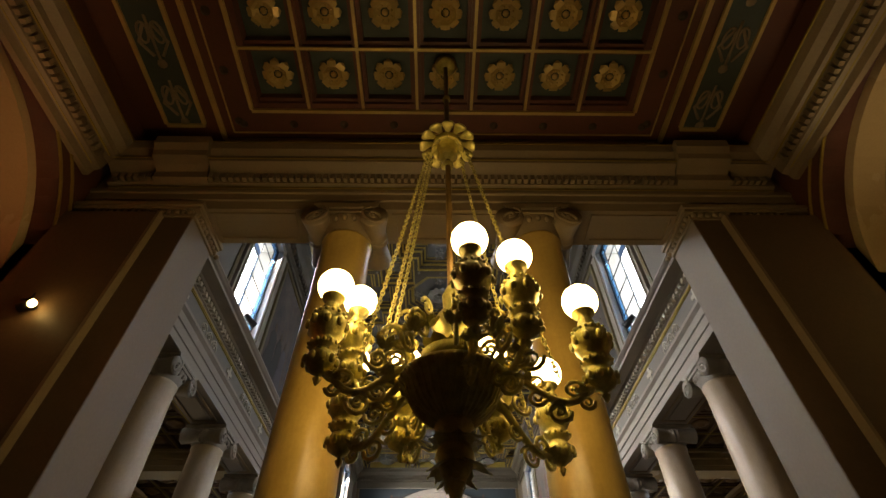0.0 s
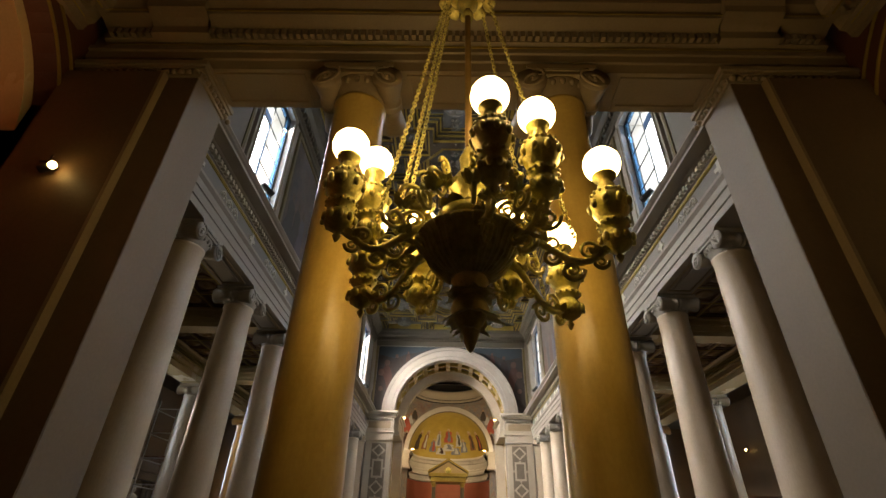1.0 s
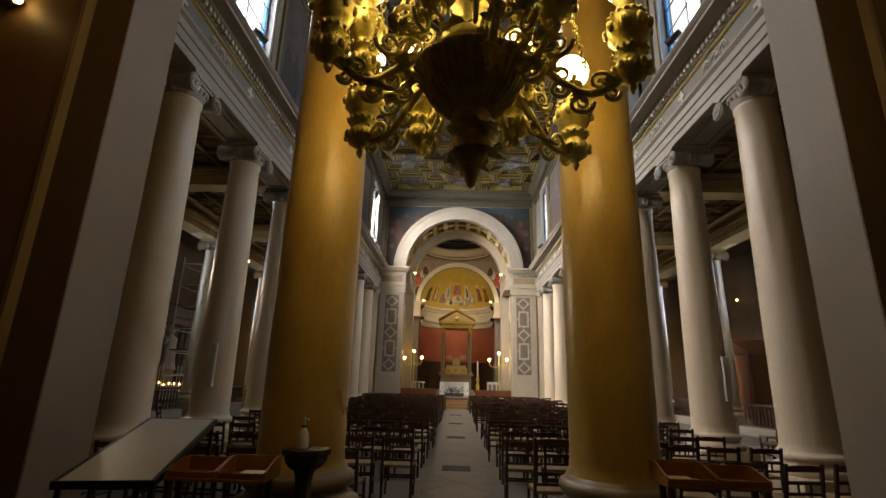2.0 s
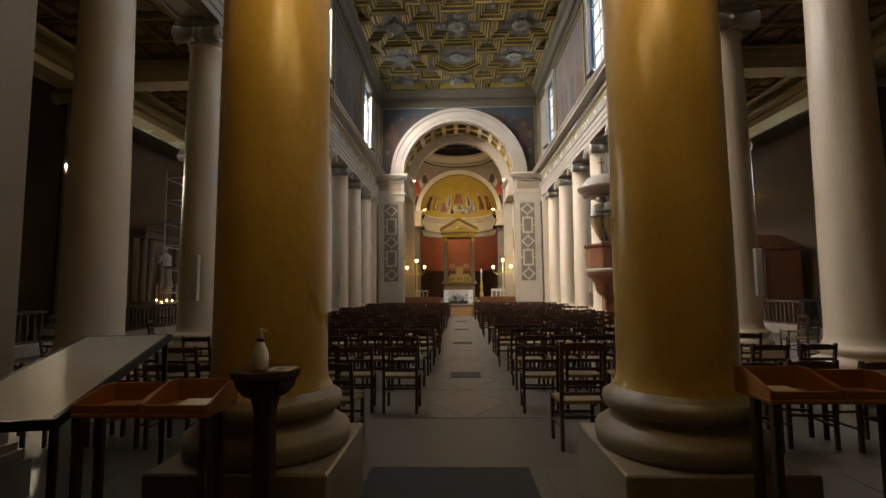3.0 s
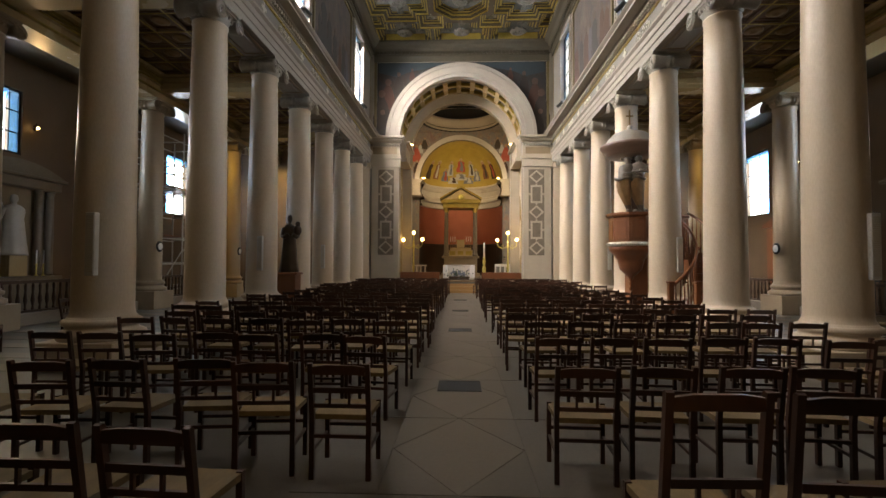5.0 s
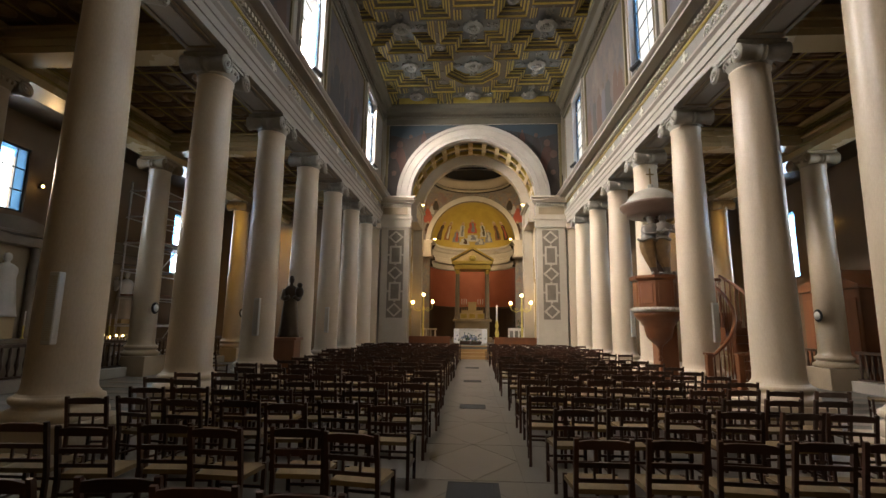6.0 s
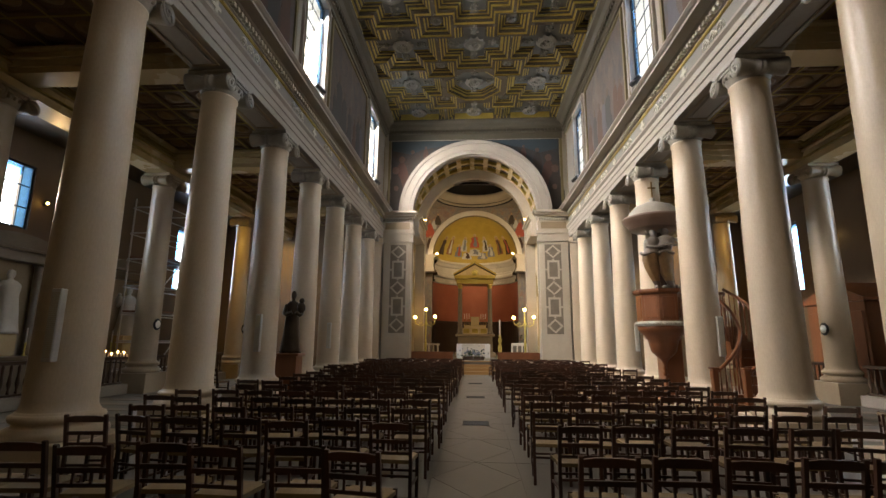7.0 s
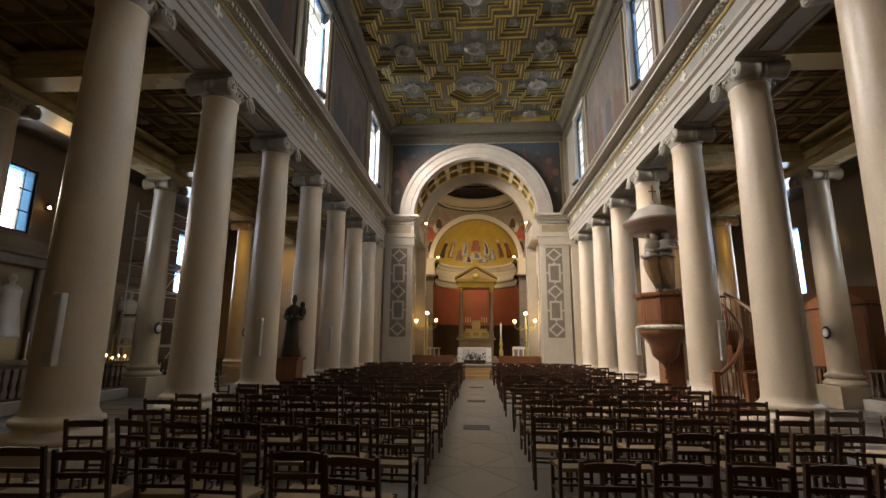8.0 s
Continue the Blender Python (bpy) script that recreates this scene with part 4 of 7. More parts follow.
# painted shapes beside the apse arch
for s in (-1, 1):
    for cx, cz, h, m in ((3.3, 9.7, 1.2, M_ROBE_RED), (2.7, 10.45, 0.8, M_DIM_C), (3.75, 10.3, 1.2, M_ROBE_BLUE), (3.25, 8.7, 0.9, M_DIM_B), (3.0, 10.1, 0.7, M_ROBE_WHITE)):
        bm = bmesh.new()
        pts = [(s * (cx + h * 0.24 * dx), cz + h * dz) for dx, dz in ((-1, -0.5), (1, -0.45), (1.15, -0.1), (0.6, 0.3), (0.25, 0.42), (-0.3, 0.4), (-0.7, 0.2), (-1.2, -0.15))]
        extrude(bm, pts, "y", AP_Y - 0.02 - 0.006 * h, AP_Y - 0.003)
        part("painted_shape", bm, m, conch)
        bm = bmesh.new()
        c = [(s * cx + 0.09 * h * math.cos(a), cz + h * 0.5 + 0.1 * h * math.sin(a)) for a in np.linspace(0, math.tau, 10, endpoint=False)]
        extrude(bm, c, "y", AP_Y - 0.035, AP_Y - 0.003)
        part("painted_shape", bm, M_FLESH, conch)
# outer shell behind the apse
bm = bmesh.new()
box(bm, -5.2, 5.2, 43.9, 44.4, 0, 15.4)
for s in (-1, 1):
    box(bm, *sorted((s * 4.62, s * 5.2)), 32.2, 43.9, 0, 15.4)
box(bm, -4.62, 4.62, 32.2, 43.9, 15.05, 15.4)
structure("wall_apse_shell", bm, M_BROWNWALL, "outer masonry behind the choir and apse", "wall")
# choir platform, marble edge
bm = bmesh.new()
box(bm, -5.95, 5.95, 30.85, 44.4, 0.0, 0.62)
structure("floor_choir", bm, M_FLOOR, "raised choir floor of grey stone", "floor")
bm = bmesh.new()
for x0, x1 in ((-5.95, -0.72), (0.86, 5.95)):
    bevel_box(bm, x0, x1, 30.7, 30.95, 0.56, 0.7, 0.02)
structure("trim_choir_edge", bm, M_MARBLE, "white marble edge of the choir platform", "trim")

# ---- aisles ----
def aisle(s):
    bm = bmesh.new()
    wins = [(wy, ww, z0, z1) for sd, wy, ww, z0, z1 in AISLE_WIN if sd == s]
    x0, x1 = sorted((s * SIDE_X, s * 14.6))
    y = 6.0
    for wy, ww, z0, z1 in wins:
        box(bm, x0, x1, y, wy - ww / 2, 0, 8.6)
        box(bm, x0, x1, wy - ww / 2, wy + ww / 2, 0, z0)
        box(bm, x0, x1, wy - ww / 2, wy + ww / 2, z1, 8.6)
        y = wy + ww / 2
    box(bm, x0, x1, y, 32.2, 0, 8.6)
    structure("wall_aisle", bm, M_BROWNWALL, "brown plastered outer wall of the aisle", "wall")
    bm = bmesh.new()
    box(bm, *sorted((s * 6.2, s * 14.0)), END_Y, 32.2, 0, 8.6)
    structure("wall_aisle_end", bm, M_BROWNWALL, "brown end wall of the aisle", "wall")
    def level(x, y):
        u, v = (abs(x) - 5.85) / 0.87, (y - 6.0) / 0.97
        d = min(abs(u - round(u)), abs(v - round(v)))
        return 0 if d < 0.075 else (1 if d < 0.15 else 2)
    xa, xb = sorted((s * 5.85, s * 10.2))
    cf = coffer_field(xa, xb, 6.0, END_Y, 0.087, AISLE_Z, 0.035, level, [M_AISLE, M_AISLE, M_AISLE], "ceiling_aisle", "dark brown panelled aisle ceiling with thin gilded lines and bosses")
    bm = bmesh.new()
    for i in range(6):
        cx = 5.85 + 0.87 * i
        box(bm, *sorted((s * (cx - 0.017), s * (cx + 0.017))), 6.0, END_Y - 0.05, AISLE_Z - 0.022, AISLE_Z - 0.002)
    for j in range(27):
        cy = 6.0 + 0.97 * j
        if cy < END_Y - 0.1:
            box(bm, *sorted((s * 5.86, s * 10.19)), cy - 0.017, cy + 0.017, AISLE_Z - 0.0225, AISLE_Z - 0.0025)
    part("gilt_line", bm, M_GOLD, cf, "thin gilded lines")
    bm = bmesh.new()
    for i in range(5):
        for j in range(26):
            cx, cy = s * (5.85 + 0.87 * (i + 0.5)), 6.0 + 0.97 * (j + 0.5)
            lathe(bm, [(0.24, 0), (0.25, -0.03), (0.2, -0.06), (0.13, -0.05), (0.08, -0.1), (0, -0.12)], 10, (cx, cy, AISLE_Z + 0.07))
    part("boss", bm, M_BOSS, cf, "brown carved bosses")
    bm = bmesh.new()
    box(bm, *sorted((s * 10.9, s * 14.0)), 6.0, END_Y, 8.0, 8.2)
    structure("ceiling_chapel", bm, M_RIB, "plain brown ceiling of the side chapels", "ceiling")
    bm = bmesh.new()
    prof = [(10.95, 7.1), (10.2, 7.1), (10.2, 7.3), (10.16, 7.32), (10.16, 7.5), (10.1, 7.54), (10.1, 7.58), (10.2, 7.6), (10.2, 7.8), (10.05, 7.86), (10.0, 7.93), (10.95, 7.93)]
    extrude(bm, [(s * x, z) for x, z in prof], "y", 6.0, END_Y)
    o = thing("aisle_entablature", "ochre stone entablature with gilded lines over the aisle columns", "entablature", kind="structure")
    part("architrave", bm, M_OCHRE, o)
    bm = bmesh.new()
    for z0, z1 in ((7.54, 7.58), (7.3, 7.325), (7.66, 7.69), (7.74, 7.77)):
        box(bm, *sorted((s * 10.19, s * 10.09)), 6.0, END_Y, z0, z1)
    part("gilt_line", bm, M_GOLD, o, "gilded lines")
    # cross beams between nave and aisle columns
    for k in range(0, NCOL, 2):
        bm = bmesh.new()
        box(bm, *sorted((s * 5.86, s * 10.19)), COLS[k] - 0.3, COLS[k] + 0.3, 7.3, AISLE_Z - 0.03)
        for dy, zz in ((0.34, 7.44), (0.38, 7.62), (0.42, 7.80)):
            box(bm, *sorted((s * 5.87, s * 10.18)), COLS[k] - dy, COLS[k] + dy, zz, zz + 0.06)
        structure("aisle_beam", bm, M_OCHRE, "ochre cross beam of the aisle ceiling", "beam")
        if k > 2:
            continue
        # dividing walls of the chapels
        bm = bmesh.new()
        box(bm, *sorted((s * 11.0, s * 14.0)), COLS[k] - 0.2, COLS[k] + 0.2, 0, 8.0)
        structure("wall_chapel", bm, M_BROWNWALL, "brown dividing wall between side chapels", "wall")


mirror_sides(aisle)
for side, wy, ww, z0, z1 in AISLE_WIN:
    n_win += 1
    window(f"window_{n_win}", side, SIDE_X, wy, ww, z0, z1, 3, 3, True, 0.6, 1)

# ---- porch under the organ gallery ----
PX, PZ = 5.2, 8.45
TRI_Y0, TRI_Y1, PIER_X = 5.17, 5.87, 3.5
bm = bmesh.new()
box(bm, -14.6, -5.2, TRI_Y0 + 0.0, 6.0, 0, 15.2)
box(bm, 5.2, 14.6, TRI_Y0 + 0.0, 6.0, 0, 15.2)
box(bm, -5.2, 5.2, TRI_Y0 + 0.06, TRI_Y1 - 0.02, 8.0, 15.2)
structure("wall_gallery", bm, M_BROWNWALL, "brown wall of the gallery front above the porch", "wall")
bm = bmesh.new()
box(bm, -7.2, 7.2, -3.4, -3.0, 0, 9.5)
structure("wall_entrance", bm, M_BROWNWALL, "brown entrance wall behind the porch", "wall")


def porch_side(s):
    """Side wall of the porch with a round arch in front of a shallow bay."""
    ARC_Y, ARC_Z, ARC_R = 2.95, 5.45, 2.42
    bm = bmesh.new()
    seg = 32
    pts = [(ARC_Y + ARC_R * math.cos(math.pi * i / seg), ARC_Z + ARC_R * math.sin(math.pi * i / seg)) for i in range(seg + 1)]
    xa, xb = s * PX, s * (PX + 0.75)
    for (ya, za), (yb, zb) in zip(pts, pts[1:]):
        v = [bm.verts.new(p) for p in ((xa, ya, za), (xa, yb, zb), (xa, yb, 9.2), (xa, ya, 9.2), (xb, ya, za), (xb, yb, zb))]
        bm.faces.new(v[:4])
        bm.faces.new((v[0], v[1], v[5], v[4])).smooth = True
    lo, hi = ARC_Y - ARC_R, ARC_Y + ARC_R
    box(bm, *sorted((xa, xb)), -3.0, lo, 0, 9.2)
    box(bm, *sorted((xa, xb)), hi, TRI_Y0, 0, 9.2)
    structure("wall_porch", bm, M_MAROON, "dark maroon side wall of the porch with a round arch", "wall")
    o = thing("porch_arch", "thin gilded moulding round the porch arch", "arch", kind="structure")
    bm = bmesh.new()
    for r, d in ((ARC_R + 0.02, 0.05), (ARC_R + 0.22, 0.03)):
        tube(bm, [(s * (PX - 0.01), ARC_Y + r * math.cos(a), ARC_Z + r * math.sin(a)) for a in np.linspace(0, math.pi, 33)], 0.022, 6)
    part("moulding", bm, M_GOLD, o)
    bm = bmesh.new()
    rows = []
    for a in np.linspace(-0.05, math.pi + 0.05, 34):
        rows.append([bm.verts.new((x, ARC_Y + (ARC_R - d) * math.cos(a), ARC_Z + (ARC_R - d) * math.sin(a))) for x, d in ((s * (PX + 0.3), 0.004), (s * (PX + 0.3), 0.14), (s * (PX + 0.74), 0.14), (s * (PX + 0.74), 0.004))])
    for p, q in zip(rows, rows[1:]):
        for k in range(3):
            bm.faces.new((p[k], p[k + 1], q[k + 1], q[k]))
    part("soffit_band", bm, M_OCHRE, o, "ochre band under the arch")
    bm = bmesh.new()
    box(bm, *sorted((s * (PX + 0.76), s * (PX + 1.1))), -0.2, 5.5, 0, 8.6)
    structure("wall_porch_bay", bm, M_ORANGE_LIT if s < 0 else M_PAINT_D, "painted back wall of the porch bay", "wall")
    # cornice along the side wall
    bm = bmesh.new()
    prof = [(5.2, 7.55), (5.12, 7.55), (5.1, 7.66), (5.02, 7.7), (5.0, 7.86), (4.86, 7.9), (4.84, 7.98), (4.74, 8.06), (4.7, 8.2), (5.2, 8.2)]
    extrude(bm, [(s * x, z) for x, z in prof], "y", -3.0, TRI_Y0 - 0.3)
    y = -2.9
    while y < 4.7:
        box(bm, *sorted((s * 5.005, s * 4.93)), y, y + 0.06, 7.72, 7.84)
        y += 0.1
    structure("trim_porch_cornice", bm, M_TAN, "dentilled cornice along the porch wall", "cornice")
    bm = bmesh.new()
    for z, x in ((7.68, 5.09), (7.88, 4.93), (8.2, 4.7)):
        box(bm, *sorted((s * x, s * (x - 0.02))), -3.0, 4.75, z - 0.012, z + 0.012)
    structure("trim_gilt_line", bm, M_GOLD, "gilded line on the porch cornice", "trim")


mirror_sides(porch_side)


def gallery_pier(s):
    o = thing("gallery_pier", "square grey stone pier with egg-and-dart capital", "pier", group="gallery piers", kind="structure")
    bm = bmesh.new()
    box(bm, *sorted((s * PIER_X, s * 5.2)), TRI_Y0, TRI_Y1, 0.42, 6.95)
    part("shaft", bm, M_PIER, o)
    # thin front sheet, browner and darker than the grey inner reveal
    bm = bmesh.new()
    box(bm, *sorted((s * (PIER_X + 0.004), s * (PIER_X + 0.40))), TRI_Y0 - 0.014, TRI_Y0 - 0.001, 0.42, 6.95)
    part("front_face", bm, M_BROWNWALL, o, "dark brown front")
    bm = bmesh.new()
    box(bm, *sorted((s * (PIER_X + 0.40), s * (PIER_X + 0.44))), TRI_Y0 - 0.125, TRI_Y0 - 0.001, 0.42, 6.95)
    part("edge_moulding", bm, M_TAN, o, "tan edge moulding")
    bm = bmesh.new()
    box(bm, *sorted((s * (PIER_X + 0.44), s * 5.2)), TRI_Y0 - 0.115, TRI_Y0 - 0.001, 0.42, 6.95)
    part("side_face", bm, M_BROWNWALL, o, "brown plastered side strip")
    bm = bmesh.new()
    for d, z0, z1 in ((0.1, 0.0, 0.28), (0.07, 0.281, 0.36), (0.04, 0.361, 0.419)):
        box(bm, *sorted((s * (PIER_X - d), s * 5.2)), TRI_Y0 - d - 0.1, TRI_Y1 + d, z0, z1)
    part("base", bm, M_PIER, o)
    bm = bmesh.new()
    for d, z0, z1 in ((0.03, 6.951, 7.0), (0.07, 7.08, 7.13), (0.1, 7.131, 7.198)):
        box(bm, *sorted((s * (PIER_X - d), s * 5.2)), TRI_Y0 - d, TRI_Y1 + d, z0, z1)
    box(bm, *sorted((s * (PIER_X - 0.01), s * 5.2)), TRI_Y0 - 0.01, TRI_Y1, 7.0, 7.08)
    for k in range(9):
        ball(bm, (s * (PIER_X - 0.025), TRI_Y0 + 0.05 + 0.1 * k, 7.04), 0.042, 8, sz=1.1)
    for k in range(14):
        ball(bm, (s * (PIER_X + 0.05 + 0.1 * k), TRI_Y0 - 0.03, 7.04), 0.042, 8, sz=1.1)
    part("capital", bm, M_TAN, o)


mirror_sides(gallery_pier)

g = thing("gallery_entablature", "ochre stone entablature with panelled soffit across the porch", "entablature", kind="structure")
bm = bmesh.new()
prof = [(TRI_Y0 + 0.03, 7.2), (TRI_Y1, 7.2), (TRI_Y1, 8.0), (TRI_Y0 - 0.0, 8.0), (TRI_Y0, 7.62), (TRI_Y0 - 0.05, 7.58), (TRI_Y0 - 0.05, 7.5), (TRI_Y0 - 0.02, 7.49), (TRI_Y0 - 0.02, 7.36), (TRI_Y0 + 0.01, 7.35)]
extrude(bm, prof, "x", -5.2, 5.2)
part("architrave", bm, M_TAN, g)
bm = bmesh.new()
prof = [(TRI_Y0 - 0.002, 7.63), (TRI_Y0 - 0.1, 7.66), (TRI_Y0 - 0.1, 7.8), (TRI_Y0 - 0.2, 7.84), (TRI_Y0 - 0.34, 7.88), (TRI_Y0 - 0.36, 7.98), (TRI_Y0 - 0.44, 8.06), (TRI_Y0 - 0.46, 8.2), (TRI_Y0 - 0.002, 8.2)]
extrude(bm, prof, "x", -5.0, 5.0)
for s in (-1, 1):
    extrude(bm, [(y - 0.1, z) for y, z in prof[:-1]] + [(TRI_Y0 - 0.45, 8.2)], "x", *sorted((s * 3.5, s * 4.3)))
part("cornice", bm, M_TAN, g)
bm = bmesh.new()
x = -4.9
while x < 4.85:
    box(bm, x, x + 0.06, TRI_Y0 - 0.18, TRI_Y0 - 0.1, 7.68, 7.79)
    x += 0.1
part("dentils", bm, M_TAN, g)
bm = bmesh.new()
for y, z in ((TRI_Y0 - 0.06, 7.585), (TRI_Y0 - 0.37, 7.9), (TRI_Y0 - 0.47, 8.19)):
    box(bm, -4.95, 4.95, y - 0.012, y, z - 0.012, z + 0.012)
part("gilt_line", bm, M_GOLD, g)
# soffit panels
bm = bmesh.new()
for x0, x1 in ((-3.4, -2.15), (-0.75, 0.75), (2.15, 3.4)):
    for a, b, c, d in ((x0, x1, 5.26, 5.32), (x0, x1, 5.74, 5.8), (x0, x0 + 0.06, 5.32, 5.74), (x1 - 0.06, x1, 5.32, 5.74)):
        box(bm, a, b, c, d, 7.165, 7.198)
part("soffit_panel", bm, M_TAN, g)

# ceiling of the porch
def porch_level(x, y):
    ax = abs(x)
    if ax > 3.45 or y > 4.85 or y < 1.05 - 0.0:
        return 0
    if ax > 2.87 or y > 4.33 or y < 1.55:
        return 0
    u, v = x / 0.82, (y - 3.86) / 0.87
    fu, fv = abs(u - round(u)), abs(v - round(v))
    d = 0.5 - max(fu, fv)
    return 0 if d < 0.055 else (1 if d < 0.11 else 3)


coffer_field(-5.2, 5.2, -3.0, 5.1, 0.05, PZ + 0.12, 0.07, porch_level, [M_MAROON, M_MAROON, M_TEAL], "ceiling_porch", "maroon coffered porch ceiling with gilded lines")
porch_top = thing("ceiling_trim", "gilded mouldings and rosettes of the porch ceiling", "ceiling trim", kind="structure")
bm = bmesh.new()
z = PZ + 0.12


def rect_lines(bm, x0, x1, y0, y1, w, h):
    for a, b, c, d in ((x0, x1, y0 - w, y0 + w), (x0, x1, y1 - w, y1 + w), (x0 - w, x0 + w, y0 + w, y1 - w), (x1 - w, x1 + w, y0 + w, y1 - w)):
        box(bm, a, b, c, d, z - h, z - 0.002)


rect_lines(bm, -3.47, 3.47, 1.0, 4.88, 0.032, 0.06)
rect_lines(bm, -2.92, 2.92, 1.5, 4.36, 0.024, 0.06)
rect_lines(bm, -3.30, 3.30, 1.15, 4.74, 0.008, 0.03)
for s in (-1, 1):
    x0, x1 = sorted((s * 3.72, s * 4.30))
    rect_lines(bm, x0, x1, 1.0, 4.62, 0.026, 0.05)
for i in range(-3, 3):
    box(bm, (i + 0.5) * 0.82 - 0.02, (i + 0.5) * 0.82 + 0.02, 1.52, 4.34, z - 0.035, z - 0.003)
for j in range(-2, 1):
    box(bm, -2.9, 2.9, 3.425 + 0.87 * j - 0.02, 3.425 + 0.87 * j + 0.02, z - 0.0352, z - 0.0032)
part("gilt_moulding", bm, M_GILT, porch_top)
for i in range(-3, 4):
    for j in range(-2, 1):
        bm = bmesh.new()
        rosette(bm, (0.82 * i, 3.86 + 0.87 * j, z + 0.2), 0.235, 8, 0.12)
        part("rosette", bm, M_GILT, porch_top)
bm = bmesh.new()
for i in range(-4, 5):
    for y in (4.6, 1.27):
        lathe(bm, [(0.065, 0), (0.06, -0.02), (0.03, -0.03), (0.03, -0.05), (0, -0.06)], 10, (0.78 * i, y, z))
for j in range(-2, 3):
    for x in (-3.18, 3.18):
        lathe(bm, [(0.065, 0), (0.06, -0.02), (0.03, -0.03), (0.03, -0.05), (0, -0.06)], 10, (x, 2.95 + 0.8 * j, z))
part("stud", bm, M_RIB, porch_top)
# painted scroll panels at the sides
for s in (-1, 1):
    bm = bmesh.new()
    box(bm, *sorted((s * 3.75, s * 4.28)), 1.03, 4.59, z - 0.012, z - 0.003)
    part("painted_panel", bm, M_TEAL, porch_top, "dark teal painted panel")
    bm = bmesh.new()
    for j in range(4):
        cy = 4.2 - 0.9 * j
        for sg in (-1, 1):
            tube(bm, [(s * 4.01 + sg * (0.03 + 0.17 * (1 - t / 18) * (1 - math.cos(t * 0.5)) / 1.6), cy + 0.2 * (1 - t / 20) * math.sin(t * 0.5) - 0.1, z - 0.016) for t in range(16)], 0.02, 4)
            tube(bm, [(s * 4.01 + sg * 0.05, cy - 0.2, z - 0.016), (s * 4.01 + sg * 0.2, cy + 0.05, z - 0.016), (s * 4.01 + sg * 0.06, cy + 0.25, z - 0.016)], 0.026, 4)
        tube(bm, [(s * 4.01, cy - 0.3, z - 0.016), (s * 4.01, cy + 0.32, z - 0.016)], 0.022, 4)
        lathe(bm, [(0.07, 0), (0.06, -0.02), (0, -0.025)], 8, (s * 4.01, cy + 0.36, z - 0.012))
    part("painted_scroll", bm, M_TAN, porch_top, "ochre painted scrollwork")
# the dark frame band that steps down to the cornice
bm = bmesh.new()
box(bm, -5.2, 5.2, 4.98, 5.115, 8.21, z - 0.01)
for s in (-1, 1):
    box(bm, *sorted((s * 4.72, s * 5.19)), -3.0, 4.97, 8.21, z - 0.01)
structure("trim_porch_band", bm, M_MAROON, "dark maroon band under the porch ceiling", "trim")

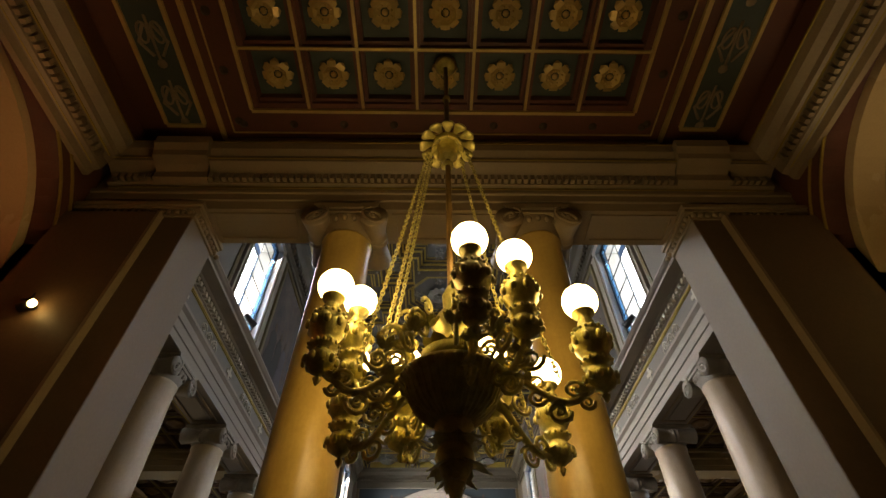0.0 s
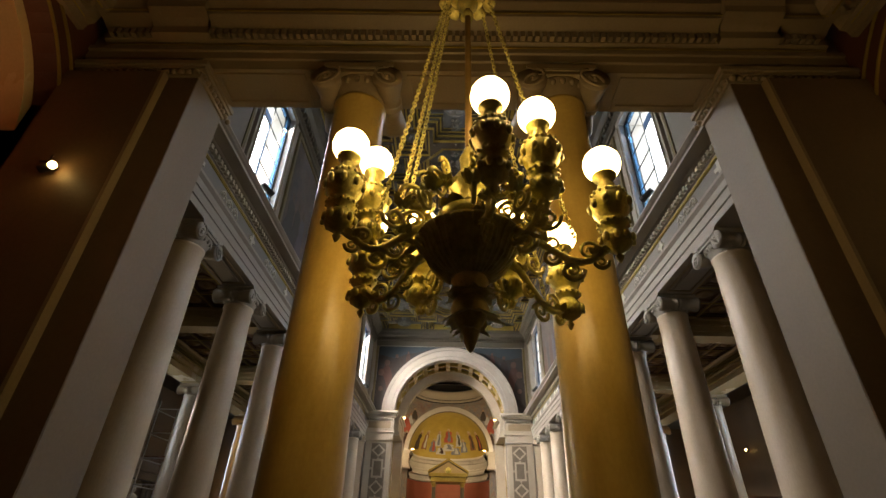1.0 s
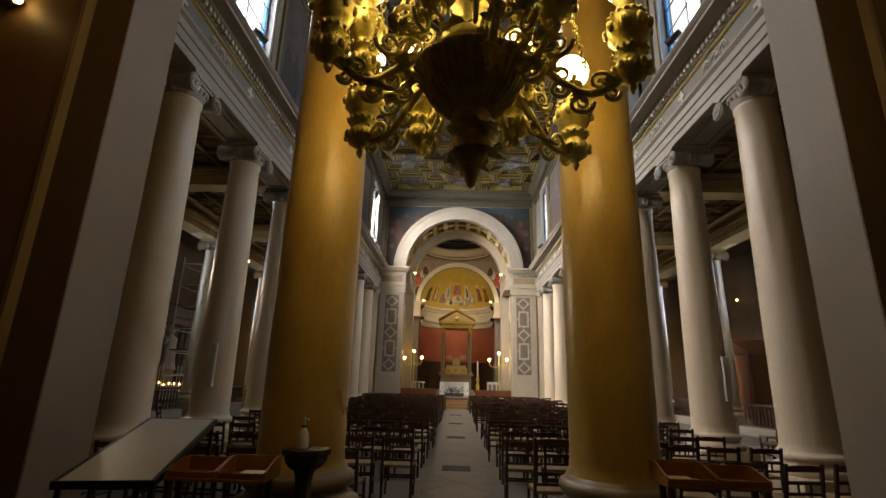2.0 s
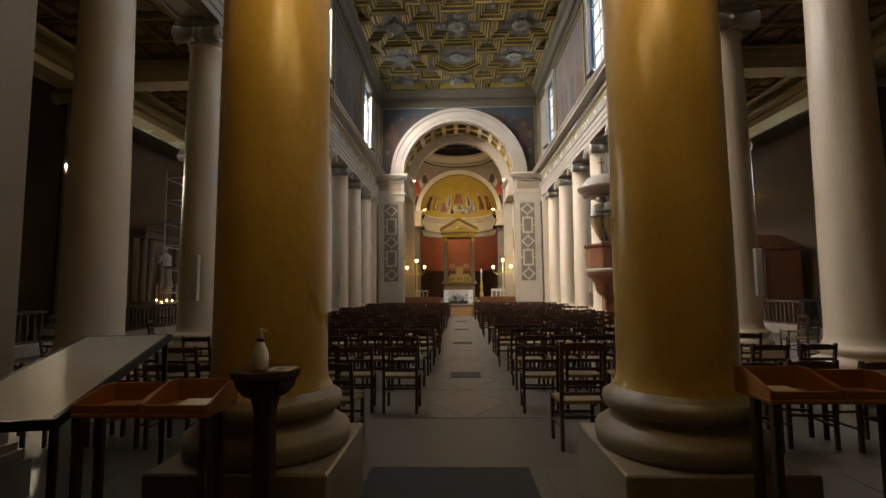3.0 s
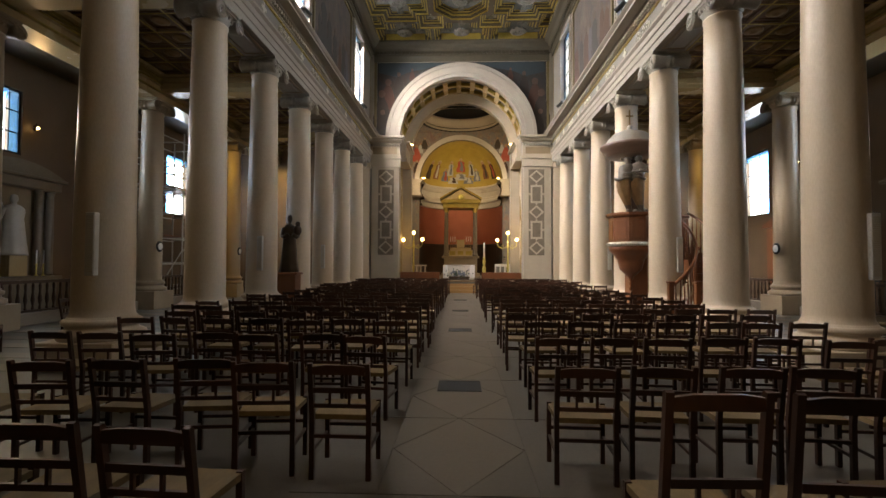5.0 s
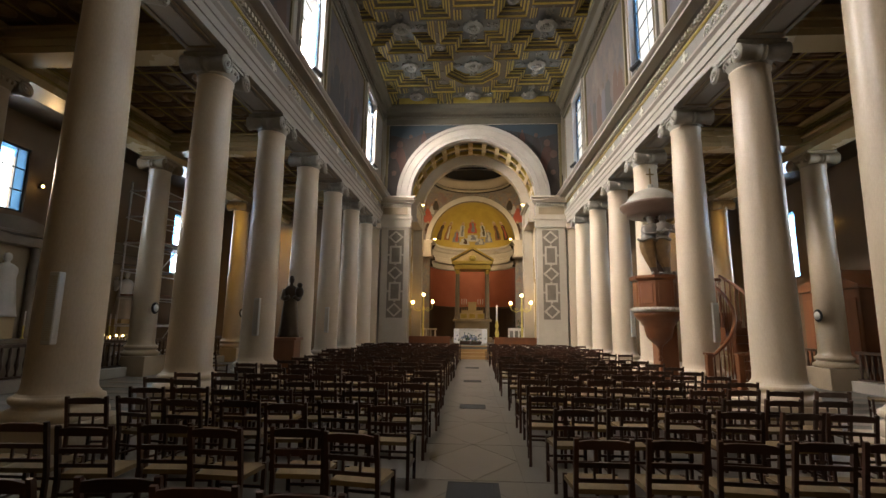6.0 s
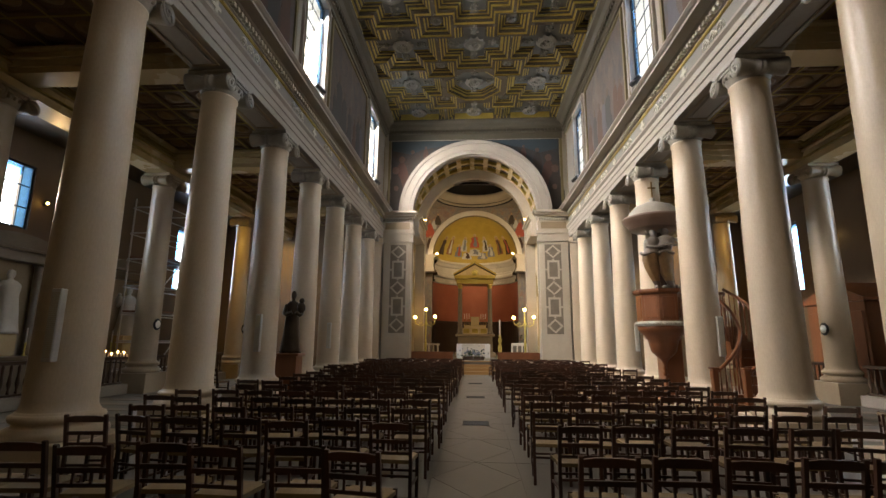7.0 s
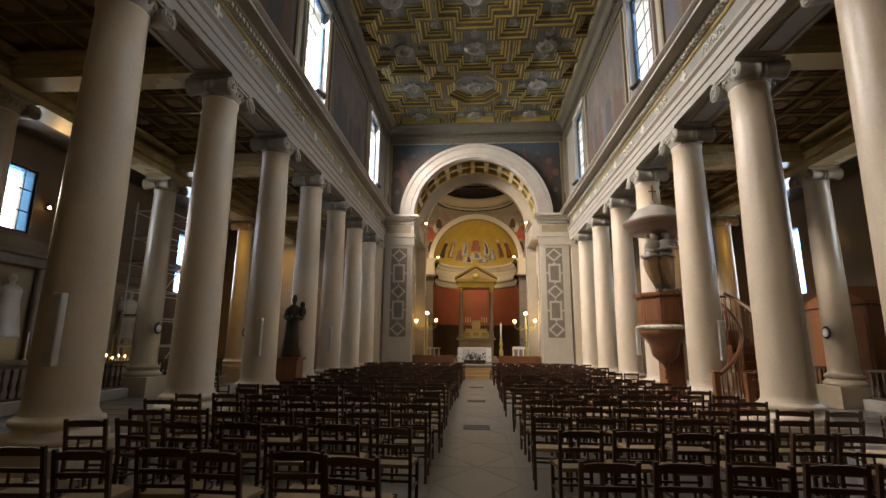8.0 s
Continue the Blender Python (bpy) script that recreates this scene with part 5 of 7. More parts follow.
# ---- columns ----
def ionic_column(name, label, h_base, z_neck, z_top, r0, r1, mat, capmat, face_x, plinth_h, group, basemat=None):
    """A smooth Ionic column at the origin: plinth, base, shaft, capital with two scrolled faces. face_x: scrolls look along x."""
    o = thing(name, label, "column", group=group)
    bm = bmesh.new()
    bevel_box(bm, -r0 * 1.42, r0 * 1.42, -r0 * 1.42, r0 * 1.42, 0, plinth_h, 0.012)
    part("plinth", bm, basemat or mat, o)
    bm = bmesh.new()
    b = h_base - plinth_h
    lathe(bm, [(0, plinth_h), (r0 * 1.36, plinth_h), (r0 * 1.40, plinth_h + b * 0.08), (r0 * 1.42, plinth_h + b * 0.2), (r0 * 1.40, plinth_h + b * 0.33), (r0 * 1.29, plinth_h + b * 0.37), (r0 * 1.28, plinth_h + b * 0.41), (r0 * 1.18, plinth_h + b * 0.44), (r0 * 1.13, plinth_h + b * 0.52), (r0 * 1.15, plinth_h + b * 0.6), (r0 * 1.21, plinth_h + b * 0.62), (r0 * 1.25, plinth_h + b * 0.67), (r0 * 1.275, plinth_h + b * 0.76), (r0 * 1.25, plinth_h + b * 0.86), (r0 * 1.18, plinth_h + b * 0.9), (r0 * 1.12, plinth_h + b * 0.92), (r0 * 1.1, plinth_h + b), (0, plinth_h + b)], 40)
    part("base", bm, basemat or mat, o)
    bm = bmesh.new()
    prof = [(r0 * 1.08, h_base), (r0 * 1.02, h_base + 0.05), (r0, h_base + 0.12)]
    for t in np.linspace(0, 1, 9)[1:]:
        prof.append((r0 + (r1 - r0) * t ** 1.5, h_base + 0.12 + (z_neck - h_base - 0.2) * t))
    prof += [(r1 * 1.06, z_neck - 0.06), (r1 * 1.06, z_neck - 0.02), (r1, z_neck)]
    lathe(bm, prof, 40)
    part("shaft", bm, mat, o)
    bm = bmesh.new()
    hc = z_top - z_neck
    lathe(bm, [(r1, z_neck), (r1 * 1.1, z_neck + hc * 0.2), (r1 * 1.28, z_neck + hc * 0.5), (r1 * 1.28, z_neck + hc * 0.6), (0, z_neck + hc * 0.6)], 32)
    for k in range(20):
        a = math.tau * k / 20
        ball(bm, (r1 * 1.2 * math.cos(a), r1 * 1.2 * math.sin(a), z_neck + hc * 0.42), r1 * 0.13, 6, sz=1.3)
    w = r1 * 1.3
    pad = [(-w * 0.98, z_top - hc * 0.17), (w * 0.98, z_top - hc * 0.17), (w * 1.06, z_top - hc * 0.08), (w * 1.06, z_top), (-w * 1.06, z_top), (-w * 1.06, z_top - hc * 0.08)]
    extrude(bm, pad, "x", -w * 1.04, w * 1.04)
    extrude(bm, [(-w * 0.95, z_top - hc * 0.42), (w * 0.95, z_top - hc * 0.42), (w * 0.95, z_top - hc * 0.171), (-w * 0.95, z_top - hc * 0.171)], "x", -w * 0.98, w * 0.98)
    part("capital", bm, capmat, o)
    # bolsters that end in scrolls
    for sg in (-1, 1):
        bm = bmesh.new()
        rv, zc = hc * 0.45, z_top - hc * 0.18 - hc * 0.45
        prof = [(0, -w * 1.03), (rv, -w * 1.03), (rv * 0.98, -w * 0.95), (rv * 0.72, -w * 0.4), (rv * 0.68, -w * 0.16), (rv * 0.8, -w * 0.14), (rv * 0.8, -w * 0.07), (rv * 0.68, -w * 0.05), (rv * 0.68, w * 0.05), (rv * 0.8, w * 0.07), (rv * 0.8, w * 0.14), (rv * 0.68, w * 0.16), (rv * 0.72, w * 0.4), (rv * 0.98, w * 0.95), (rv, w * 1.03), (0, w * 1.03)]
        b2 = bmesh.new()
        lathe(b2, prof, 20)
        absorb(bm, b2, Matrix.Translation((0, sg * w * 0.93, zc)) @ Matrix.Rotation(math.pi / 2, 4, "Y"))
        for fx in (-1, 1):
            tube(bm, [(fx * w * 1.035, sg * w * 0.93 - sg * rv * (0.95 - 0.052 * t) * math.cos(t * 0.62 - 1.2), zc + rv * (0.95 - 0.052 * t) * math.sin(t * 0.62 - 1.2 + 2.6)) for t in range(17)], rv * 0.13, 5)
            ball(bm, (fx * w * 1.04, sg * w * 0.93, zc), rv * 0.18, 8)
        part("volute", bm, capmat, o)
    for fx in (-1, 1):
        bm = bmesh.new()
        for k, (za, zb) in enumerate(((0.2, 0.24), (0.4, 0.45))):
            box(bm, *sorted((fx * w * 0.981, fx * w * 1.05)), -w * 0.93, w * 0.93, z_top - hc * zb, z_top - hc * za)
        part("fillet", bm, capmat, o)
    if not face_x:
        for c in o.children:
            c.rotation_euler = (0, 0, math.pi / 2)
    return o


nave_col = ionic_column("column", "tall smooth cream limestone column with Ionic capital", 0.74, 6.74, 7.148, 0.412, 0.345, M_COLUMN, M_CAP, True, 0.40, "nave columns")
nave_col.location = (-COL_X, COLS[0], 0)
for s in (-1, 1):
    for k in range(NCOL):
        if (s, k) != (-1, 0):
            copy_thing(nave_col, pose(s * COL_X, COLS[k], 0))
aisle_col = ionic_column("column", "cream stone column of the side aisle on a stepped base", 0.95, 6.7, 7.098, 0.38, 0.33, M_AISLECOL, M_TAN, True, 0.6, "aisle columns")
aisle_col.location = (-OUT_X, COLS[0], 0)
for s in (-1, 1):
    for k in (0, 2, 4, 6):
        if (s, k) != (-1, 0):
            copy_thing(aisle_col, pose(s * OUT_X, COLS[k], 0))
gal_col = ionic_column("column", "massive cream column with Ionic capital under the gallery, warm lamplight in its colour", 0.90, 6.76, 7.198, 0.37, 0.335, M_LAMPLIT, M_TAN, False, 0.52, "gallery columns", M_SPECK_BASE)
gal_col.location = (-1.38, 5.53, 0)
copy_thing(gal_col, pose(1.315, 5.53, 0))

# ---- chandelier of the porch ----
def flower_collar(bm, at, r, n, drop):
    for i in range(n):
        a = math.tau * i / n
        b2 = bmesh.new()
        lathe(b2, [(0, -0.5), (0.55, -0.35), (0.9, 0.1), (0.7, 0.45), (0, 0.62)], 8, squash=0.4)
        m = Matrix.Translation((at[0] + r * 0.74 * math.cos(a), at[1] + r * 0.74 * math.sin(a), at[2] - drop)) @ Matrix.Rotation(a + math.pi / 2, 4, "Z") @ Matrix.Rotation(radians(-72), 4, "X") @ Matrix.Scale(r * 0.36, 4)
        absorb(bm, b2, m)


def leaf_tuft(bm, at, r, h, n, rng, spread=0.6):
    """Curled cast leaves round a centre."""
    for i in range(n):
        a = math.tau * (i + rng.uniform(-0.3, 0.3)) / n
        t0 = rng.uniform(0.75, 1.1)
        c, s = math.cos(a), math.sin(a)
        rows = []
        for t in (0, 0.3, 0.6, 0.85, 1.0):
            rr = r * t0 * (spread * t + 0.35 * math.sin(t * 2.6))
            zz = h * (t - 0.45 * t ** 3)
            w = r * 0.32 * math.sin(min(1, t + 0.22) * math.pi) + 0.004
            rows.append([bm.verts.new((at[0] + rr * c - w * s, at[1] + rr * s + w * c, at[2] + zz - 0.1 * h)), bm.verts.new((at[0] + (rr + 0.06 * r) * c, at[1] + (rr + 0.06 * r) * s, at[2] + zz)), bm.verts.new((at[0] + rr * c + w * s, at[1] + rr * s - w * c, at[2] + zz - 0.1 * h))])
        for p, q in zip(rows, rows[1:]):
            for k in range(2):
                f = bm.faces.new((p[k], p[k + 1], q[k + 1], q[k]))
                f.smooth = True


def scroll(bm, c, ax, r, turns, thick, up=1):
    """A flat spiral in the plane of ax (unit, horizontal) and z."""
    pts = []
    for i in range(int(turns * 12) + 1):
        a = i / 12 * math.tau
        rr = r * (1 - i / (turns * 12) * 0.85)
        pts.append((c[0] + ax[0] * rr * math.cos(a), c[1] + ax[1] * rr * math.cos(a), c[2] + up * rr * math.sin(a)))
    tube(bm, pts, thick, 5, taper=thick * 0.5)


CHX, CHY = 0.01, 3.65
rng = random.Random(3)
chand = thing("chandelier", "gilt bronze chandelier with lit opal globes hanging on chains", "chandelier", (CHX, CHY, 0))
bm = bmesh.new()
tube(bm, [(0, 0, 3.5), (0, 0, 8.8)], 0.028, 10)
part("rod", bm, M_BRASS_DARK, chand)
for z in (7.5, 6.02):
    bm = bmesh.new()
    ball(bm, (0, 0, z), 0.052, 12)
    part("knob", bm, M_BRASS, chand)
bm = bmesh.new()
lathe(bm, [(0.03, 8.45), (0.12, 8.5), (0.16, 8.56), (0.0, 8.57)], 16)
part("ceiling_rose", bm, M_BRASS, chand)
bm = bmesh.new()
lathe(bm, [(0.0, 6.47), (0.12, 6.46), (0.16, 6.41), (0.12, 6.36), (0.07, 6.25), (0.10, 6.18), (0.05, 6.1), (0.0, 6.08)], 20)
collar = part("collar", bm, M_BRASS, chand, "flower-shaped gilt collar")
for n, r, z, tilt, size in ((12, 0.235, 6.40, 24, 0.075), (10, 0.13, 6.35, 50, 0.06)):
    for i in range(n):
        a = math.tau * i / n
        b2 = bmesh.new()
        lathe(b2, [(0, -1.5), (0.35, -1.2), (0.55, -0.5), (0.85, 0.1), (0.95, 0.55), (0.7, 0.95), (0, 1.05)], 8, squash=0.35)
        bm = bmesh.new()
        absorb(bm, b2, Matrix.Translation((r * math.cos(a), r * math.sin(a), z)) @ Matrix.Rotation(a - math.pi / 2, 4, "Z") @ Matrix.Rotation(radians(-90 - tilt), 4, "X") @ Matrix.Scale(size, 4))
        part("petal", bm, M_BRASS, collar)
bm = bmesh.new()
prof = [(0.0, 3.5), (0.2, 3.5), (0.34, 3.49), (0.355, 3.46), (0.31, 3.42), (0.285, 3.36), (0.25, 3.29), (0.19, 3.23), (0.12, 3.19), (0.0, 3.18)]
lathe(bm, prof, 36)
bowl = part("bowl", bm, M_BRASS_DEEP, chand, "dark fluted bronze bowl")
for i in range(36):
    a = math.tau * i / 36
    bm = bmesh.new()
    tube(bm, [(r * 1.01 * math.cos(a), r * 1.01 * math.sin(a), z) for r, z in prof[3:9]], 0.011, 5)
    part("flute", bm, M_BRASS_DEEP, bowl)
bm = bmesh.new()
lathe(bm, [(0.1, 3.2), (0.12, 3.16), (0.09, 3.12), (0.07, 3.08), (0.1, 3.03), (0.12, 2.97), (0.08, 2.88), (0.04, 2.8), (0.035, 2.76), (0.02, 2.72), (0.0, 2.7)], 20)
finial = part("finial", bm, M_BRASS_DEEP, chand, "dark leafy bronze finial")
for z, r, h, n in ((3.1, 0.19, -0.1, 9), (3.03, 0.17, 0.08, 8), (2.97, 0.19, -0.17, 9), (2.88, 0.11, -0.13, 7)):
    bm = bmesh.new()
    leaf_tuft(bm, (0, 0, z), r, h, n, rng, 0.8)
    part("leaf_cup", bm, M_BRASS_DEEP, finial)
bm = bmesh.new()
lathe(bm, [(0.0, 3.55), (0.2, 3.56), (0.22, 3.66), (0.12, 3.72), (0.1, 3.85), (0.15, 3.92), (0.11, 4.0), (0.06, 4.08), (0.07, 4.2), (0.03, 4.3), (0.0, 4.3)], 20)
stem = part("stem", bm, M_BRASS, chand, "gilt leafy stem")
for at, r, h, n, sp in (((0, 0, 3.62), 0.24, 0.2, 12, 0.8), ((0, 0, 3.85), 0.16, 0.24, 9, 0.6)):
    bm = bmesh.new()
    leaf_tuft(bm, at, r, h, n, rng, sp)
    part("leaf_cup", bm, M_BRASS, stem)
for k in range(12):
    a = math.tau * k / 12
    d = (math.cos(a), math.sin(a))
    for at, r, th, up in (((0.42, 3.66), 0.11, 0.02, 1), ((0.55, 3.46), 0.08, 0.016, -1), ((0.34, 3.86), 0.07, 0.014, 1)):
        bm = bmesh.new()
        scroll(bm, (at[0] * d[0], at[0] * d[1], at[1]), d, r, 1.6, th, up)
        part("scroll", bm, M_BRASS, stem)
    for at, h in (((0.5, 3.56), 0.12), ((0.34, 3.7), 0.13)):
        bm = bmesh.new()
        leaf_tuft(bm, (at[0] * d[0], at[0] * d[1], at[1]), 0.085, h, 6, rng, 0.8)
        part("leaf_cup", bm, M_BRASS, stem)
LAMPS = ((0.12, -0.50, 4.30, 0), (0.46, -0.32, 4.32, 0), (0.95, -0.07, 4.10, 1), (-0.85, -0.15, 4.17, 1), (-0.72, 0.17, 4.30, 1), (0.33, 0.47, 4.02, 0), (0.78, 0.65, 3.94, 1), (-0.76, 0.46, 3.92, 1), (-0.36, 0.62, 4.02, 0))
for gx, gy, gz, outer in LAMPS:
    d = Vector((gx, gy)).normalized()
    R = math.hypot(gx, gy)
    zb = gz - 0.58
    arm = bmesh.new()
    z0 = 3.55
    pts = []
    for t in np.linspace(0, 1, 14):
        rr = 0.16 + (R - 0.16) * t
        zz = z0 + (zb - 0.05 - z0) * t ** 2 - 0.16 * math.sin(t * math.pi) + 0.09 * math.sin(t * math.tau)
        pts.append((d.x * rr, d.y * rr, zz))
    tube(arm, pts, 0.03, 7, taper=0.024)
    armob = part("arm", arm, M_BRASS, chand, "scrolled gilt arm")
    for t, rs, up in ((0.35, 0.085, 1), (0.48, 0.06, -1), (0.62, 0.075, -1), (0.8, 0.07, 1), (0.88, 0.05, -1)):
        k = int(t * 13)
        bm = bmesh.new()
        scroll(bm, (pts[k][0], pts[k][1], pts[k][2] + up * rs), d, rs, 1.6, 0.016, up)
        part("scroll", bm, M_BRASS, armob)
    for k, r, h in ((5, 0.09, 0.08), (8, 0.075, -0.07), (11, 0.09, 0.07)):
        bm = bmesh.new()
        leaf_tuft(bm, pts[k], r, h, 6, rng, 0.8)
        part("leaf_cup", bm, M_BRASS, armob)
    # only the foremost vase takes the darker gilt of the bowl
    lampm = M_BRASS_DEEP if (gx, gy) == (0.12, -0.50) else M_BRASS
    bm = bmesh.new()
    lathe(bm, [(0.0, -0.82), (0.016, -0.8), (0.028, -0.77), (0.012, -0.75), (0.045, -0.73), (0.085, -0.7), (0.105, -0.65), (0.09, -0.61), (0.075, -0.59), (0.07, -0.57), (0.095, -0.55), (0.1, -0.53), (0.08, -0.51), (0.09, -0.48), (0.118, -0.43), (0.13, -0.38), (0.128, -0.34), (0.108, -0.3), (0.112, -0.285), (0.1, -0.27), (0.055, -0.25), (0.045, -0.22), (0.06, -0.2), (0.045, -0.18), (0.05, -0.15), (0.08, -0.125), (0.085, -0.11), (0.0, -0.105)], 24, (gx, gy, gz))
    vase = part("lamp_vase", bm, lampm, chand, "embossed gilt lamp vase")
    for zz, rr, n, rb in ((-0.29, 0.112, 16, 0.014), (-0.53, 0.1, 14, 0.014), (-0.655, 0.104, 10, 0.022), (-0.38, 0.128, 9, 0.026)):
        bm = bmesh.new()
        for i in range(n):
            a = math.tau * i / n
            ball(bm, (gx + rr * math.cos(a), gy + rr * math.sin(a), gz + zz), rb, 6, sz=1.5 if rb > 0.02 else 1)
        tagged(part("beading", bm, lampm, vase), kind="stuff")
    for zz, r, h, n in ((-0.45, 0.085, 0.08, 9), (-0.62, 0.09, 0.07, 8), (-0.66, 0.085, -0.09, 7)):
        bm = bmesh.new()
        leaf_tuft(bm, (gx, gy, gz + zz), r, h, n, rng, 0.75)
        part("leaf_cup", bm, lampm, vase)
    bm = bmesh.new()
    ball(bm, (gx, gy, gz), 0.132, 20)
    part("globe", bm, M_GLOBE, vase, "lit white opal globe")


def chain(parent, p, q, link=0.055, r=0.005):
    """A chain of oval links that sags a little."""
    bm = bmesh.new()
    p, q = Vector(p), Vector(q)
    n = int((q - p).length / (link * 0.72))
    for i in range(n):
        t = (i + 0.5) / n
        c = p.lerp(q, t) - Vector((0, 0, 0.05 * math.sin(math.pi * t)))
        d = (q - p).normalized()
        u = d.orthogonal().normalized()
        if i % 2:
            u = d.cross(u)
        loop = [c + d * (link / 2) * math.cos(a) + u * (link * 0.32) * math.sin(a) for a in np.linspace(0, math.tau, 9)]
        tube(bm, loop, r, 4)
    part("chain", bm, M_BRASS, parent, "gilt link chain")


for i, (gx, gy, gz, outer) in enumerate(LAMPS):
    if i in (2, 3, 4, 6, 7):
        d = Vector((gx, gy)).normalized()
        chain(chand, (0.2 * d.x, 0.2 * d.y, 6.25), (gx * 0.72, gy * 0.72, gz - 0.62))

# ---- chairs ----
def church_chair(H=0.83):
    c = thing("chair", "dark-stained wooden church chair with woven straw seat", "chair", group="nave chairs")
    W, D = 0.205, 0.2
    bm = bmesh.new()
    pts = [(-W + 0.005, -D + 0.02), (W - 0.005, -D + 0.02), (W + 0.012, D - 0.01), (W - 0.02, D + 0.012), (-W + 0.02, D + 0.012), (-W - 0.012, D - 0.01)]
    extrude(bm, pts, "z", 0.425, 0.462)
    part("seat", bm, M_STRAW, c, "woven straw seat")
    for s in (-1, 1):
        bm = bmesh.new()
        box(bm, s * W - 0.017, s * W + 0.017, D - 0.03, D + 0.004, 0, 0.47)
        part("front_leg", bm, M_CHAIR, c)
        bm = bmesh.new()
        x0, x1 = s * W - 0.017, s * W + 0.017
        extrude(bm, [(-D - 0.02, 0), (-D + 0.012, 0), (-D + 0.014, 0.45), (-D - 0.05, H + 0.006), (-D - 0.064, H + 0.018), (-D - 0.085, H + 0.012), (-D - 0.02, 0.45)], "x", x0, x1)
        part("back_post", bm, M_CHAIR, c)
        bm = bmesh.new()
        box(bm, s * W - 0.01, s * W + 0.01, -D, D - 0.02, 0.2, 0.222)
        part("stretcher", bm, M_CHAIR, c)
    bm = bmesh.new()
    top = [(-W + 0.015, H - 0.065), (W - 0.015, H - 0.065), (W - 0.015, H - 0.01), (W * 0.5, H + 0.002), (-W * 0.5, H + 0.002), (-W + 0.015, H - 0.01)]
    extrude(bm, top, "y", -D - 0.078, -D - 0.052)
    part("top_rail", bm, M_CHAIR, c)
    bm = bmesh.new()
    box(bm, -W + 0.015, W - 0.015, -D - 0.05, -D - 0.03, 0.63, 0.668)
    part("mid_rail", bm, M_CHAIR, c)
    bm = bmesh.new()
    box(bm, -W + 0.015, W - 0.015, -D - 0.03, -D - 0.01, 0.52, 0.55)
    for x in (-0.07, 0.07):
        box(bm, x - 0.009, x + 0.009, -D - 0.04, -D - 0.022, 0.55, 0.63)
    part("low_rail", bm, M_CHAIR, c)
    bm = bmesh.new()
    box(bm, -W + 0.01, W - 0.01, D - 0.022, D - 0.002, 0.26, 0.285)
    part("front_stretcher", bm, M_CHAIR, c)
    bm = bmesh.new()
    box(bm, -W + 0.01, W - 0.01, -D - 0.012, -D + 0.008, 0.3, 0.325)
    part("back_stretcher", bm, M_CHAIR, c)
    return c


proto = church_chair()
tall = church_chair(1.02)
tagged(tall, "tall-backed dark wooden church chair with woven straw seat")
tall.matrix_basis = pose(1.06, 7.2, 0, 0, 0, 2)
copy_thing(tall, pose(1.6, 7.17, 0, 0, 0, -3))
copy_thing(tall, pose(2.15, 7.25, 0, 0, 0, 4))
rng = random.Random(21)
ROWS_Y = [7.2, 8.62, 9.95, 11.25, 12.2] + [13.1 + 0.96 * k for k in range(18)]
first = True
for s in (-1, 1):
    for j, ry in enumerate(ROWS_Y):
        n = 8
        start = 0.96 if s > 0 else 0.86
        if j == 0:
            start = 1.37 if s < 0 else 2.7
            n = 7 if s < 0 else 4
        shift = rng.uniform(-0.06, 0.08)
        for i in range(n):
            x = s * (start + shift + 0.555 * i + rng.uniform(-0.04, 0.04))
            y = ry + rng.uniform(-0.09, 0.09)
            # keep clear of the columns and the pulpit
            if abs(x) > 4.72 and any(abs(y - cy) < 1.0 for cy in COLS):
                continue
            if s > 0 and abs(x) > 3.6 and 18.9 < y < 20.9:
                continue
            if s < 0 and abs(x) > 4.5 and 19.0 < y < 20.6:
                continue
            m = pose(x, y, 0, 0, 0, rng.gauss(0, 4.5))
            if first:
                proto.matrix_basis = m
                first = False
            else:
                copy_thing(proto, m)
for x, y, a in ((7.4, 15.2, 60), (8.1, 14.4, 80), (7.2, 12.8, 30), (-7.6, 14.2, -70), (-7.9, 12.6, -50), (-7.4, 19.6, -20), (-7.7, 22.4, -10), (7.6, 10.6, 20), (6.6, 11.4, 10), (-6.9, 10.4, -15)):
    copy_thing(proto, pose(x, y, 0, 0, 0, a))

# ---- things at the gallery columns ----
stand = thing("water_stand", "dark wooden pedestal with a flared octagonal top", "pedestal", (-1.14, 4.84, 0))
bm = bmesh.new()
lathe(bm, [(0.0, 0), (0.2, 0), (0.2, 0.05), (0.13, 0.09), (0.075, 0.13), (0.065, 0.2), (0.06, 0.9), (0.07, 0.95), (0.08, 0.98)], 8, smooth=False)
part("post", bm, M_WAINSCOT, stand)
bm = bmesh.new()
lathe(bm, [(0.08, 0.98), (0.12, 1.0), (0.155, 1.04), (0.165, 1.08), (0.185, 1.095), (0.185, 1.125), (0.0, 1.125)], 8, smooth=False)
part("top", bm, M_WAINSCOT, stand)
bottle = thing("pump_bottle", "white plastic hand gel bottle with black collar", "bottle", (-1.165, 4.82, 1.126))
bm = bmesh.new()
lathe(bm, [(0, 0), (0.05, 0.0), (0.055, 0.01), (0.055, 0.09), (0.045, 0.13), (0.028, 0.165), (0.022, 0.18), (0, 0.18)], 16)
part("body", bm, M_WHITE, bottle)
bm = bmesh.new()
lathe(bm, [(0, 0.18), (0.024, 0.181), (0.024, 0.2), (0, 0.2)], 12)
part("collar", bm, M_IRON, bottle)
bm = bmesh.new()
lathe(bm, [(0, 0.2), (0.018, 0.201), (0.012, 0.23), (0.014, 0.25), (0.012, 0.268), (0.0, 0.27)], 12)
tube(bm, [(0, 0, 0.255), (0.03, -0.01, 0.257), (0.045, -0.015, 0.248)], 0.007, 6)
part("pump", bm, M_WHITE, bottle)
